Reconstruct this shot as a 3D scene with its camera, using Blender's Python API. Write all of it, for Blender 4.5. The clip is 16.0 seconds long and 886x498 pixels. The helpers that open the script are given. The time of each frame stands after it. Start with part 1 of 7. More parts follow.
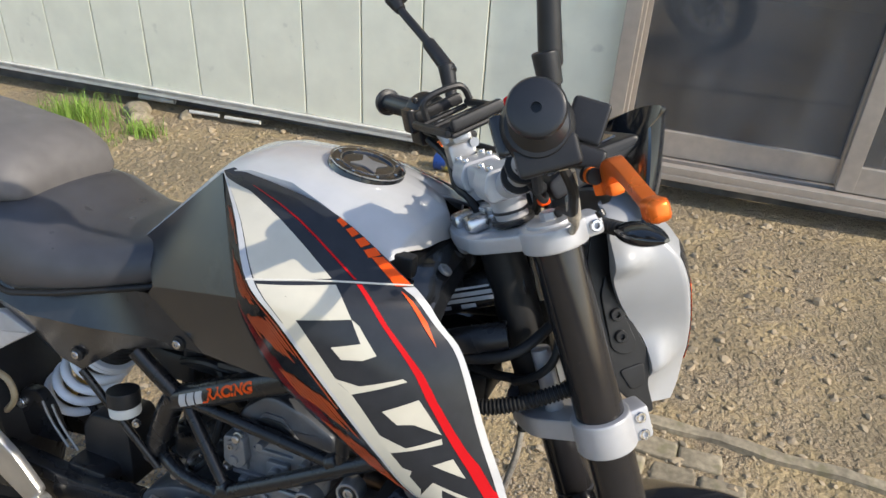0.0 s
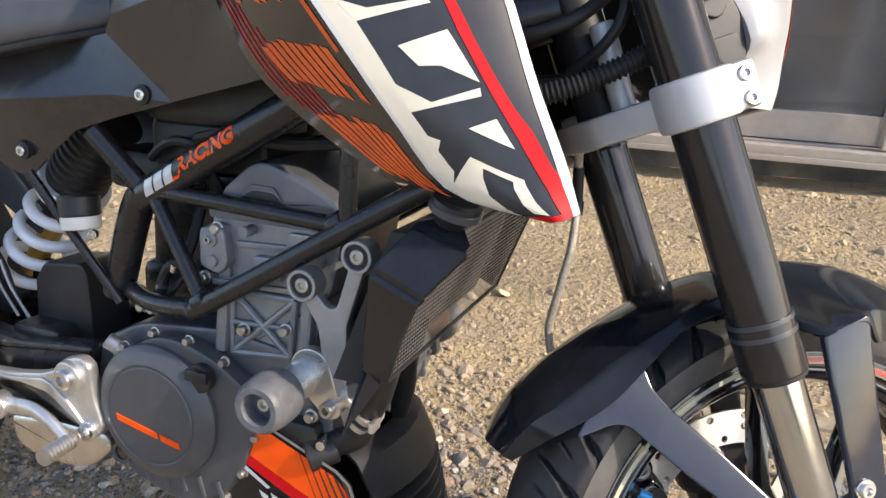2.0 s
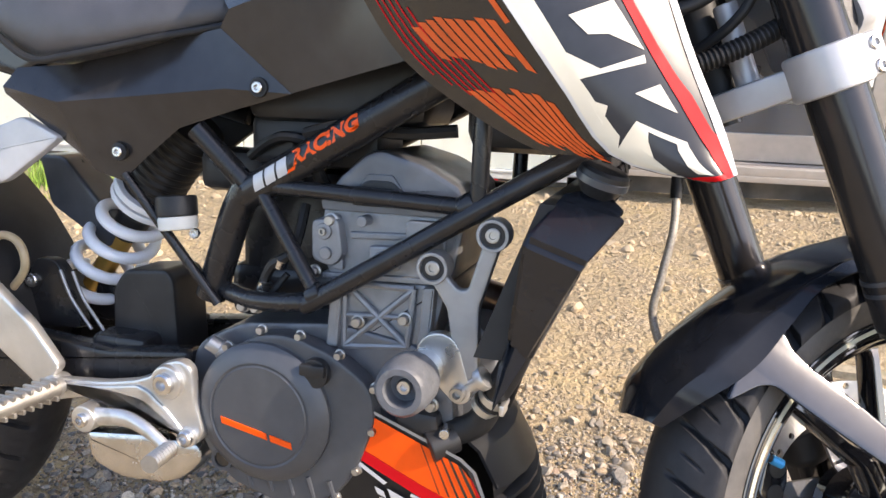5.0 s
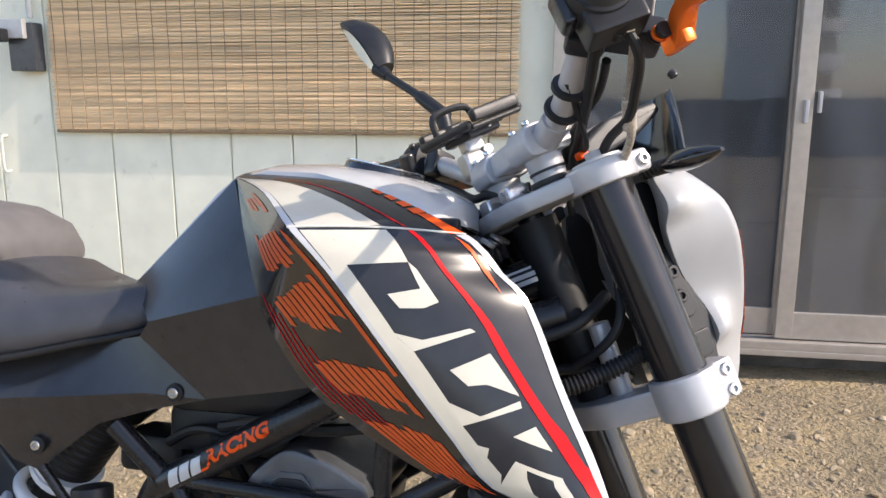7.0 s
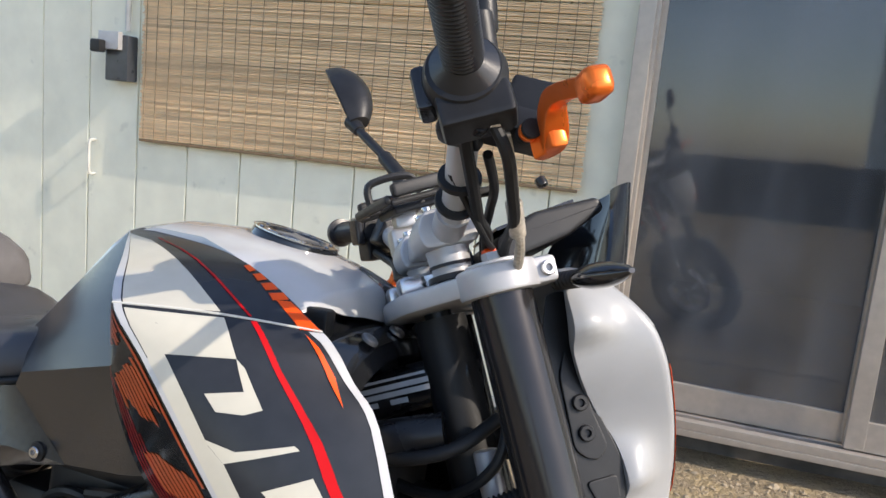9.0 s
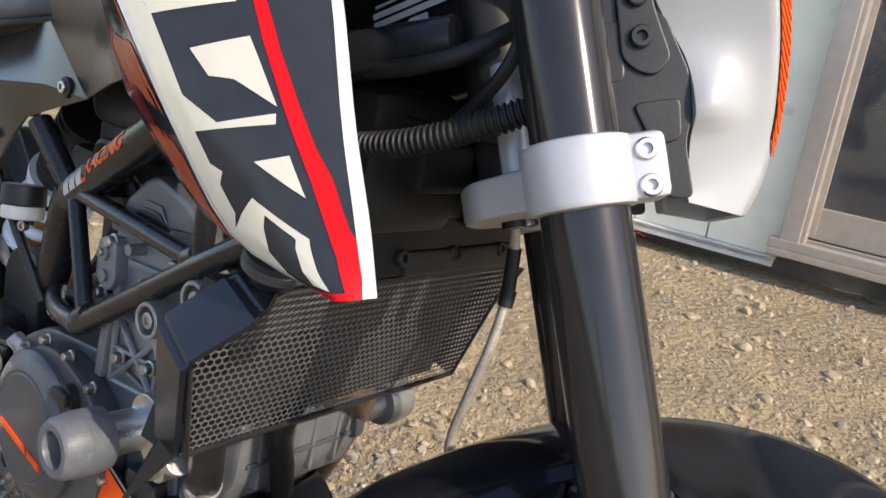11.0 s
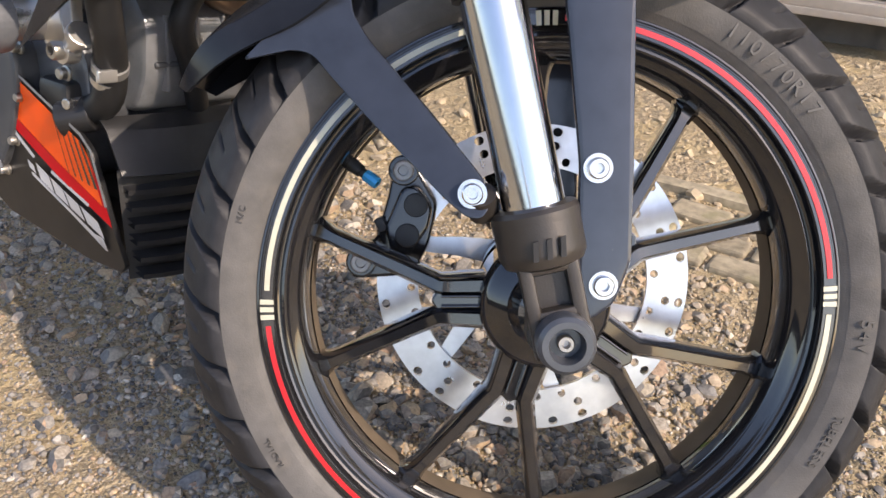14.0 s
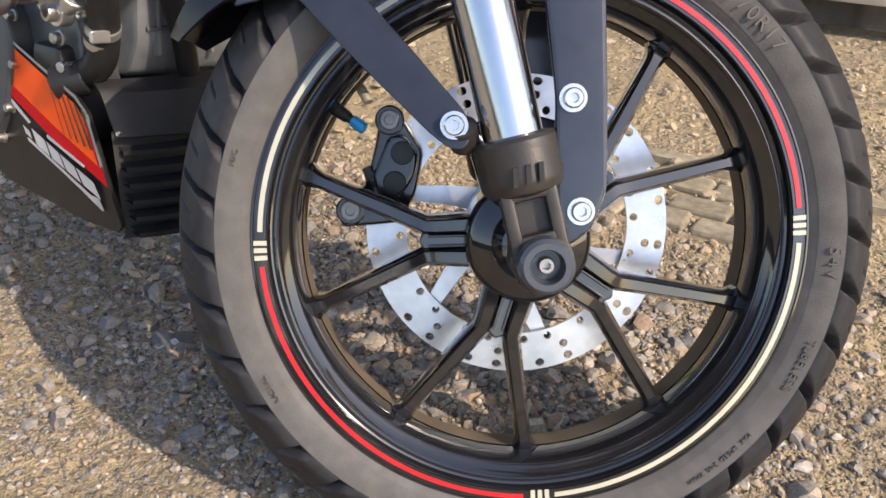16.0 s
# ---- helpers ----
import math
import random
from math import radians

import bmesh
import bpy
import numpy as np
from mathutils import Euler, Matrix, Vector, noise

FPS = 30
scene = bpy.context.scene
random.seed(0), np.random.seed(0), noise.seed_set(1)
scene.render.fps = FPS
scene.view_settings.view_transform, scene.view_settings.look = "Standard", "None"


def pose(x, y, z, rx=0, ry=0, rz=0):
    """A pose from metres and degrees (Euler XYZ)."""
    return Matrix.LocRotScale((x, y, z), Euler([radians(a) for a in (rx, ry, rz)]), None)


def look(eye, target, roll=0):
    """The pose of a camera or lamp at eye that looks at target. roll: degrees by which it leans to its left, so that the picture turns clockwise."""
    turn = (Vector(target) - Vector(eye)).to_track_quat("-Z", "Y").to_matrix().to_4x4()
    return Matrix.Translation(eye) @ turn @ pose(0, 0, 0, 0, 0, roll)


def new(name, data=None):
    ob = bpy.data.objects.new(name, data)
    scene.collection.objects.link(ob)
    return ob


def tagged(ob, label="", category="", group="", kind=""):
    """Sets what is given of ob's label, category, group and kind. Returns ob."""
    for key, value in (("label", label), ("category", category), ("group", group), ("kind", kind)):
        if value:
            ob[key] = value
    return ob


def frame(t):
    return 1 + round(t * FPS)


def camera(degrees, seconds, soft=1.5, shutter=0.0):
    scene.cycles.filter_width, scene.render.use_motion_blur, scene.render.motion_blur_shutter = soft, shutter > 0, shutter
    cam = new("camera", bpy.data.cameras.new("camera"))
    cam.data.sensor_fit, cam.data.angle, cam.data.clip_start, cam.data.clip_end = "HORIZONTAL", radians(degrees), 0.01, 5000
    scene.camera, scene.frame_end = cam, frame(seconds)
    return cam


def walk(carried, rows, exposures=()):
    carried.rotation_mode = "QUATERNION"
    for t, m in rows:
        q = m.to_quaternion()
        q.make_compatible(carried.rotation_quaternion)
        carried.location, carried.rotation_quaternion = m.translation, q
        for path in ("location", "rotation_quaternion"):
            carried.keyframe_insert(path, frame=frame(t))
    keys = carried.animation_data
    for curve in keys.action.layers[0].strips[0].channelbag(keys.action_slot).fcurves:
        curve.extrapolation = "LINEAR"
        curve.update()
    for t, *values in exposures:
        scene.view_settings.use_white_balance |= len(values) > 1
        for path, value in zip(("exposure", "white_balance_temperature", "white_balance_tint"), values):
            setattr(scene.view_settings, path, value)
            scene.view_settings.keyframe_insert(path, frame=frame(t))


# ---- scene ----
cam = camera(60.3, 16.0)
METRES = 2.05
BASE = pose(0, -0.591, 1.347, -32.084, -2.005, 21.403)
ROWS = [
    (0.0, 0.0, 0.0, 0.0, 0.0, 0.0, -0.0),
    (0.5, 0.0071, 0.0203, -0.0356, -0.23, 1.28, 0.9),
    (1.0, 0.0018, 0.0601, -0.0957, 0.04, 3.38, 1.43),
    (1.5, -0.0078, 0.0963, -0.1521, 0.71, 6.01, 1.74),
    (2.0, -0.0129, 0.1154, -0.1987, 1.12, 8.33, 2.06),
    (2.5, -0.0348, 0.119, -0.2254, 1.0, 9.91, 2.31),
    (3.0, -0.0618, 0.1303, -0.2518, 0.44, 10.5, 2.58),
    (5.5, -0.1046, 0.1055, -0.2118, -3.32, 13.18, 5.39),
    (6.0, -0.1002, 0.0887, -0.1928, -4.04, 15.62, 6.05),
    (6.5, -0.092, 0.0712, -0.1722, -4.97, 17.96, 6.65),
    (7.0, -0.0747, 0.0592, -0.1478, -5.78, 20.47, 6.78),
    (7.5, -0.05, 0.052, -0.1275, -6.19, 22.66, 6.23),
    (8.0, -0.0293, 0.0432, -0.1118, -5.83, 24.11, 4.55),
    (8.2, -0.0185, 0.0473, -0.1108, -5.35, 24.45, 3.44),
    (10.3, 0.1, 0.1774, -0.1332, 10.28, 16.2, -11.33),
    (10.5, 0.1029, 0.1878, -0.1447, 11.62, 14.94, -11.69),
    (11.0, 0.1123, 0.2005, -0.1717, 13.4, 12.0, -11.64),
    (11.5, 0.1178, 0.2137, -0.2005, 13.84, 9.37, -10.88),
    (12.0, 0.1322, 0.2122, -0.2276, 13.4, 7.04, -10.01),
    (12.5, 0.141, 0.2061, -0.2449, 12.53, 5.06, -9.35),
    (13.0, 0.1446, 0.2079, -0.2617, 11.72, 3.62, -8.68),
    (13.5, 0.1541, 0.2106, -0.282, 11.32, 2.69, -7.72),
    (14.0, 0.1623, 0.2102, -0.2996, 11.26, 1.94, -6.41),
    (14.5, 0.1674, 0.2139, -0.3207, 11.14, 1.31, -5.21),
    (15.0, 0.1723, 0.2156, -0.3417, 10.93, 0.77, -4.35),
    (15.5, 0.1743, 0.2135, -0.3478, 10.73, 0.82, -4.21),
    (16.0, 0.1694, 0.2005, -0.3238, 10.77, 2.08, -5.1),
]
walk(cam, [(t, BASE @ pose(METRES * x, METRES * y, METRES * z, 90 + pitch, roll, yaw)) for t, x, y, z, yaw, pitch, roll in ROWS], [(0, 0.8, 6500, 10), (1.5, 1.1, 6700, 13), (3, 1.62, 7000, 18), (5.5, 1.7, 6850, 17), (6, 1.44, 6700, 16), (7, 1.1, 6600, 16), (8, 1.0, 6550, 15), (10.5, 0.66, 6500, 12), (11, 1.03, 6600, 14), (12, 1.48, 6850, 19), (14.5, 1.22, 7000, 18), (16, 1.12, 6950, 17)])

# ---- daylight: sun ahead of the motorcycle, clear sky ----
SUN_EL, SUN_AZ = 37.0, -4.0
world = bpy.data.worlds.new("sky")
scene.world = world
world.use_nodes = True
wn = world.node_tree.nodes
sky = wn.new("ShaderNodeTexSky")
sky.sky_type, sky.sun_disc = "NISHITA", False
sky.sun_elevation, sky.sun_rotation = radians(SUN_EL), radians(90 - SUN_AZ)
wn["Background"].inputs["Strength"].default_value = 0.15
world.node_tree.links.new(sky.outputs[0], wn["Background"].inputs["Color"])
sun = new("sun", bpy.data.lights.new("sun", "SUN"))
sun.data.energy, sun.data.angle, sun.data.color = 2.4, radians(0.55), (1.0, 0.90, 0.75)
sun.matrix_world = look((6 * math.cos(radians(SUN_EL)), 6 * math.cos(radians(SUN_EL)) * math.tan(radians(SUN_AZ)), 6 * math.sin(radians(SUN_EL))), (0, 0, 0))


# ---- materials ----
def mat(name, color, rough=0.5, metal=0.0, vary=0.12, scale=40.0, bump=0.0, bscale=300.0, coat=0.0, spots=None, rand=0.0, rvary=0.1, island=0.0, stretch=None, ior=1.5):
    """A surface: base colour with two scales of variation, roughness variation and fine relief."""
    m = bpy.data.materials.new(name)
    m.use_nodes = True
    nt, L = m.node_tree, m.node_tree.links
    N, b = nt.nodes, nt.nodes["Principled BSDF"]
    tc = N.new("ShaderNodeTexCoord")
    src = tc.outputs["Object"]
    if rand:
        ob_info, shift = N.new("ShaderNodeObjectInfo"), N.new("ShaderNodeVectorMath")
        shift.operation = "MULTIPLY_ADD"
        shift.inputs[1].default_value, shift.inputs[2].default_value = (1, 1, 1), (0, 0, 0)
        far = N.new("ShaderNodeVectorMath")
        far.operation = "SCALE"
        far.inputs[0].default_value = (37.0, 11.0, 53.0)
        L.new(ob_info.outputs["Random"], far.inputs["Scale"])
        L.new(src, shift.inputs[0])
        L.new(far.outputs[0], shift.inputs[2])
        src = shift.outputs[0]
    if stretch:
        mp = N.new("ShaderNodeMapping")
        mp.inputs["Scale"].default_value = stretch
        L.new(src, mp.inputs["Vector"])
        src = mp.outputs["Vector"]

    def tex(sc, det=4.0):
        n = N.new("ShaderNodeTexNoise")
        n.inputs["Scale"].default_value, n.inputs["Detail"].default_value = sc, det
        L.new(src, n.inputs["Vector"])
        return n.outputs["Fac"]

    def ramp(fac, a, c, lo=0.3, hi=0.7):
        r = N.new("ShaderNodeMapRange")
        r.inputs["From Min"].default_value, r.inputs["From Max"].default_value = lo, hi
        r.inputs["To Min"].default_value, r.inputs["To Max"].default_value = a, c
        L.new(fac, r.inputs["Value"])
        return r.outputs["Result"]

    def mul(col, fac):
        x = N.new("ShaderNodeMix")
        x.data_type, x.blend_type = "RGBA", "MULTIPLY"
        x.inputs[0].default_value = 1.0
        L.new(col, x.inputs[6])
        L.new(fac, x.inputs[7])
        return x.outputs[2]

    rgb = N.new("ShaderNodeRGB")
    rgb.outputs[0].default_value = (*color, 1)
    col = mul(rgb.outputs[0], ramp(tex(scale), 1 - vary, 1 + vary))
    col = mul(col, ramp(tex(scale * 0.13, 2.0), 1 - vary * 0.7, 1 + vary * 0.7))
    if spots:
        x = N.new("ShaderNodeMix")
        x.data_type = "RGBA"
        L.new(ramp(tex(spots[1], 3.0), 0, spots[3] if len(spots) > 3 else 1, spots[2], spots[2] + 0.12), x.inputs[0])
        L.new(col, x.inputs[6])
        x.inputs[7].default_value = (*spots[0], 1)
        col = x.outputs[2]
    if rand:
        oi = N.new("ShaderNodeObjectInfo")
        col = mul(col, ramp(oi.outputs["Random"], 1 - rand, 1 + rand, 0, 1))
    if island:
        ge = N.new("ShaderNodeNewGeometry")
        col = mul(col, ramp(ge.outputs["Random Per Island"], 1 - island, 1 + island, 0, 1))
    L.new(col, b.inputs["Base Color"])
    L.new(ramp(tex(scale * 0.6), max(0.02, rough - rvary * rough), min(1, rough + rvary * rough + 0.02)), b.inputs["Roughness"])
    b.inputs["Metallic"].default_value, b.inputs["IOR"].default_value = metal, ior
    if coat:
        b.inputs["Coat Weight"].default_value, b.inputs["Coat Roughness"].default_value = coat, 0.05
    if bump:
        bp = N.new("ShaderNodeBump")
        bp.inputs["Strength"].default_value, bp.inputs["Distance"].default_value = bump, 0.002
        L.new(tex(bscale, 5.0), bp.inputs["Height"])
        L.new(bp.outputs[0], b.inputs["Normal"])
    return m


M_PLASTIC = mat("black plastic", (0.018, 0.018, 0.019), 0.38, ior=1.42, bump=0.1, bscale=900, vary=0.22, spots=((0.05, 0.047, 0.042), 120, 0.66, 0.35))
M_SOFTBLK = mat("satin black panel", (0.024, 0.024, 0.026), 0.2, ior=1.55, bump=0.04, bscale=1500, vary=0.12)
M_GLOSSBLK = mat("gloss black paint", (0.012, 0.013, 0.015), 0.12, coat=0.6, vary=0.2)
M_FENDER = mat("gloss black fender plastic", (0.010, 0.011, 0.014), 0.1, ior=1.36, vary=0.2, bump=0.05, bscale=60, spots=((0.11, 0.105, 0.1), 420, 0.73, 0.6))
M_NAVY = mat("gloss dark blue grey plastic", (0.022, 0.027, 0.039), 0.09, ior=1.55, vary=0.15, bump=0.1, bscale=18, spots=((0.08, 0.08, 0.08), 380, 0.73, 0.5))
M_GUARD = mat("dark blue grey plastic", (0.045, 0.05, 0.06), 0.3, coat=0.2, vary=0.15)
M_PUCK = mat("worn grey nylon", (0.1, 0.105, 0.115), 0.42, vary=0.2, scale=70, bump=0.2, bscale=500, spots=((0.2, 0.2, 0.2), 90, 0.6, 0.4))
M_SHROUD = mat("satin black shroud plastic", (0.012, 0.013, 0.016), 0.2, vary=0.15, bump=0.06, bscale=900)
M_FRAME = mat("black powder coat", (0.015, 0.015, 0.0165), 0.26, ior=1.46, vary=0.2, bump=0.05, bscale=600)
M_PANBLK = mat("black pan plastic", (0.011, 0.011, 0.012), 0.34, ior=1.4, vary=0.2)
M_FILM = mat("black graphic film", (0.024, 0.026, 0.031), 0.2, ior=1.38, vary=0.12)
M_WHITE = mat("white paint", (0.5, 0.5, 0.5), 0.16, coat=0.7, vary=0.03)
M_HLWHITE = mat("pearl white paint", (0.37, 0.375, 0.38), 0.34, vary=0.03)
M_CREAM = mat("cream film", (0.56, 0.53, 0.44), 0.2, coat=0.3, vary=0.04)
M_RIMRED = mat("red rim tape", (0.5, 0.016, 0.022), 0.3, coat=0.3, vary=0.08)
M_RIMCREAM = mat("cream rim tape", (0.46, 0.45, 0.35), 0.3, coat=0.3, vary=0.06)
M_ORANGE = mat("orange film", (0.86, 0.085, 0.003), 0.36, ior=1.35, vary=0.06)
M_DULLORANGE = mat("printed orange film", (0.66, 0.095, 0.014), 0.3, coat=0.25, vary=0.1)
M_RED = mat("red film", (0.52, 0.004, 0.008), 0.5, ior=1.25, vary=0.05)
M_ANODORANGE = mat("orange anodised metal", (0.85, 0.17, 0.02), 0.28, 0.55, vary=0.06)
M_SILVER = mat("silver painted casting", (0.46, 0.46, 0.47), 0.36, 0.25, vary=0.06, bump=0.06, bscale=700)
M_CAST = mat("cast aluminium", (0.58, 0.575, 0.56), 0.33, 0.85, vary=0.12, scale=25, bump=0.12, bscale=500, spots=((0.35, 0.33, 0.3), 30, 0.62, 0.5))
M_STAY = mat("bead blasted aluminium", (0.33, 0.33, 0.33), 0.45, 0.7, vary=0.08, bump=0.1, bscale=1200)
M_STEEL = mat("bright steel", (0.62, 0.61, 0.60), 0.25, 1.0, vary=0.1)
M_TURNED = mat("turned aluminium", (0.6, 0.59, 0.57), 0.28, 0.9, vary=0.08, scale=60, bump=0.04, bscale=900)
M_CHROME = mat("hard chrome", (0.52, 0.54, 0.57), 0.12, 1.0, vary=0.03)
M_FORK = mat("dark anodised fork tube", (0.036, 0.034, 0.035), 0.13, 0.45, vary=0.08, spots=((0.09, 0.085, 0.08), 90, 0.7, 0.4))
M_FORKLOW = mat("dark bronze casting", (0.042, 0.037, 0.033), 0.36, 0.4, vary=0.15, bump=0.1, bscale=700)
M_ENGINE = mat("dark grey engine casting", (0.115, 0.122, 0.135), 0.36, 0.4, vary=0.14, bump=0.14, bscale=900)
M_CYL = mat("grey cylinder casting", (0.225, 0.235, 0.25), 0.38, 0.45, vary=0.16, bump=0.16, bscale=800, spots=((0.1, 0.1, 0.1), 60, 0.64, 0.4))
M_CLUTCH = mat("dark painted clutch cover", (0.072, 0.077, 0.086), 0.36, 0.3, vary=0.1, bump=0.16, bscale=1400)
M_GRIP = mat("smooth grip rubber", (0.014, 0.015, 0.018), 0.3, vary=0.15, bump=0.05, bscale=500)
M_RUBBER = mat("black rubber", (0.015, 0.015, 0.0155), 0.5, ior=1.4, vary=0.15, bump=0.05, bscale=400)
M_TYRE = mat("dusty tyre sidewall rubber", (0.085, 0.081, 0.077), 0.6, ior=1.4, vary=0.16, scale=60, bump=0.15, bscale=700, spots=((0.11, 0.1, 0.087), 45, 0.55, 0.5))
M_TREAD = mat("black tread rubber", (0.02, 0.02, 0.022), 0.55, ior=1.35, vary=0.2, scale=90, bump=0.1, bscale=600, spots=((0.07, 0.066, 0.06), 300, 0.72, 0.4))
M_TEXT = mat("moulded tyre lettering", (0.05, 0.048, 0.046), 0.55, vary=0.1)
M_RIM = mat("gloss black rim", (0.012, 0.012, 0.0135), 0.08, coat=1.0, vary=0.15, bump=0.03, bscale=60, spots=((0.09, 0.085, 0.08), 240, 0.72, 0.35))
M_RIMIN = mat("brown rim well", (0.1, 0.075, 0.05), 0.7, vary=0.2, scale=30)
M_DISC = mat("machined disc steel", (0.66, 0.66, 0.67), 0.3, 0.9, vary=0.08, scale=90)
M_SPRING = mat("white powder coated spring", (0.76, 0.78, 0.82), 0.3, vary=0.04)
M_GOLD = mat("gold damper body", (0.55, 0.33, 0.08), 0.35, 0.7)
M_SEAT = mat("black seat vinyl", (0.052, 0.053, 0.06), 0.3, bump=0.3, bscale=1100, vary=0.12)
M_SEATGREY = mat("dark grey pillion vinyl", (0.13, 0.122, 0.118), 0.5, bump=0.35, bscale=1100, vary=0.12)
M_MESH = mat("grey radiator guard", (0.155, 0.155, 0.158), 0.4, 0.3, vary=0.12)
M_CORE = mat("dark radiator core", (0.012, 0.012, 0.012), 0.6)
M_HOSE = mat("braided steel hose", (0.42, 0.38, 0.32), 0.5, 0.4, vary=0.25, scale=400)
M_TANHOSE = mat("yellowed clear hose", (0.42, 0.33, 0.2), 0.35, vary=0.15)
M_BLUE = mat("blue anodised cap", (0.02, 0.3, 0.62), 0.35, 0.3)
M_LABEL = mat("pale label strip", (0.45, 0.46, 0.48), 0.4)
M_BEIGE = mat("beige cardboard", (0.5, 0.4, 0.29), 0.8, vary=0.08, scale=6)
M_UNSEENWALL = mat("dark unseen wall", (0.11, 0.1, 0.09), 0.85, vary=0.15, scale=1.2, bump=0.3, bscale=60)
M_MIRROR = mat("mirror glass", (0.8, 0.8, 0.8), 0.02, 1.0, vary=0.0)
M_YELLOW = mat("yellow plastic", (0.75, 0.62, 0.03), 0.4)
M_LEAN_STEEL = mat("worn steel", (0.4, 0.38, 0.35), 0.4, 0.9, vary=0.2)


# ---- mesh tools ----
def V(*a):
    return Vector(a)


def part(name, bm, material, parent=None, label="", m=None, sharp=32):
    """Links a bmesh as one mesh object under a thing or a part."""
    bmesh.ops.recalc_face_normals(bm, faces=bm.faces)
    me = bpy.data.meshes.new(name)
    bm.to_mesh(me)
    bm.free()
    me.materials.append(material)
    if sharp:
        me.shade_smooth()
        me.set_sharp_from_angle(angle=radians(sharp))
    ob = new(name, me)
    ob.parent = parent
    if m is not None:
        ob.matrix_basis = m
    if label:
        ob["label"] = label
    if sharp > 20:
        wn = ob.modifiers.new("weighted_normal", "WEIGHTED_NORMAL")
        wn.keep_sharp = True
    return ob


def box(bm, c, s, m=None, bev=0.0):
    r = bmesh.ops.create_cube(bm, size=1, matrix=(m or Matrix()) @ Matrix.Translation(c) @ Matrix.Diagonal((*s, 1)))
    if bev:
        es = {e for v in r["verts"] for e in v.link_edges}
        bmesh.ops.bevel(bm, geom=list(es), offset=bev, segments=2, affect="EDGES", profile=0.5)
    return bm


def ring_frame(d):
    d = d.normalized()
    a = d.orthogonal().normalized()
    return a, d.cross(a)


def rod(bm, p, q, r, r2=None, n=20, bev=0.0):
    """A closed round bar from p to q; bev rounds its rims."""
    p, q = Vector(p), Vector(q)
    d, r2 = (q - p), r if r2 is None else r2
    a, b = ring_frame(d)
    u = d.normalized()
    prof = [(0, r)] if not bev else [(0, r - bev), (bev * 0.3, r - bev * 0.3), (bev, r)]
    prof += [(d.length, r2)] if not bev else [(d.length - bev, r2), (d.length - bev * 0.3, r2 - bev * 0.3), (d.length, r2 - bev)]
    rows = [[bm.verts.new(p + u * h + (a * math.cos(t) + b * math.sin(t)) * rr) for t in [2 * math.pi * i / n for i in range(n)]] for h, rr in prof]
    for A, B in zip(rows, rows[1:]):
        for i in range(n):
            bm.faces.new((A[i], A[(i + 1) % n], B[(i + 1) % n], B[i]))
    bm.faces.new(rows[0][::-1])
    bm.faces.new(rows[-1])
    return bm


def spline(pts, k=8):
    """A smooth way through the points, k steps between two."""
    P = [Vector(p) for p in pts]
    out = []
    for i in range(len(P) - 1):
        a, b, c, d = P[max(i - 1, 0)], P[i], P[i + 1], P[min(i + 2, len(P) - 1)]
        for j in range(k):
            f = j / k
            out.append(0.5 * (2 * b + (c - a) * f + (2 * a - 5 * b + 4 * c - d) * f * f + (3 * b - a - 3 * c + d) * f ** 3))
    return out + [P[-1]]


def pipe(bm, pts, r, n=12, k=8, ribs=0.0, pitch=0.005):
    """A round tube along a smooth way; ribs makes it a corrugated conduit."""
    P = spline(pts, k) if k > 1 else [Vector(p) for p in pts]
    if ribs:
        L = sum((b - a).length for a, b in zip(P, P[1:]))
        cnt = int(L / pitch) * 4
        D, acc = [0], 0
        for a, b in zip(P, P[1:]):
            acc += (b - a).length
            D.append(acc)
        Q, j = [], 0
        for i in range(cnt + 1):
            s = L * i / cnt
            while j < len(P) - 2 and D[j + 1] < s:
                j += 1
            Q.append(P[j].lerp(P[j + 1], (s - D[j]) / max(1e-9, D[j + 1] - D[j])))
        P = Q
    a, rows = None, []
    for i, p in enumerate(P):
        d = (P[min(i + 1, len(P) - 1)] - P[max(i - 1, 0)]).normalized()
        a = d.orthogonal().normalized() if a is None else (a - d * a.dot(d)).normalized()
        b = d.cross(a)
        rr = r - (ribs if ribs and i % 4 >= 2 else 0)
        rows.append([bm.verts.new(p + (a * math.cos(t) + b * math.sin(t)) * rr) for t in [2 * math.pi * j / n for j in range(n)]])
    for A, B in zip(rows, rows[1:]):
        for i in range(n):
            bm.faces.new((A[i], A[(i + 1) % n], B[(i + 1) % n], B[i]))
    bm.faces.new(rows[0][::-1])
    bm.faces.new(rows[-1])
    return bm


def plate(bm, poly, y0, y1, bev=0.002, m=None, seg=2):
    """A plate: an outline in the xz plane, from y0 to y1, with rounded rims."""
    m = m or Matrix()
    A = [bm.verts.new(m @ V(x, y0, z)) for x, z in poly]
    B = [bm.verts.new(m @ V(x, y1, z)) for x, z in poly]
    n = len(poly)
    fs = [bm.faces.new(A), bm.faces.new(B[::-1])]
    for i in range(n):
        fs.append(bm.faces.new((A[i], B[i], B[(i + 1) % n], A[(i + 1) % n])))
    bmesh.ops.recalc_face_normals(bm, faces=fs)
    if bev:
        es = list({e for f in fs[:2] for e in f.edges})
        bmesh.ops.bevel(bm, geom=es, offset=bev, segments=seg, affect="EDGES", profile=0.5)
    return bm


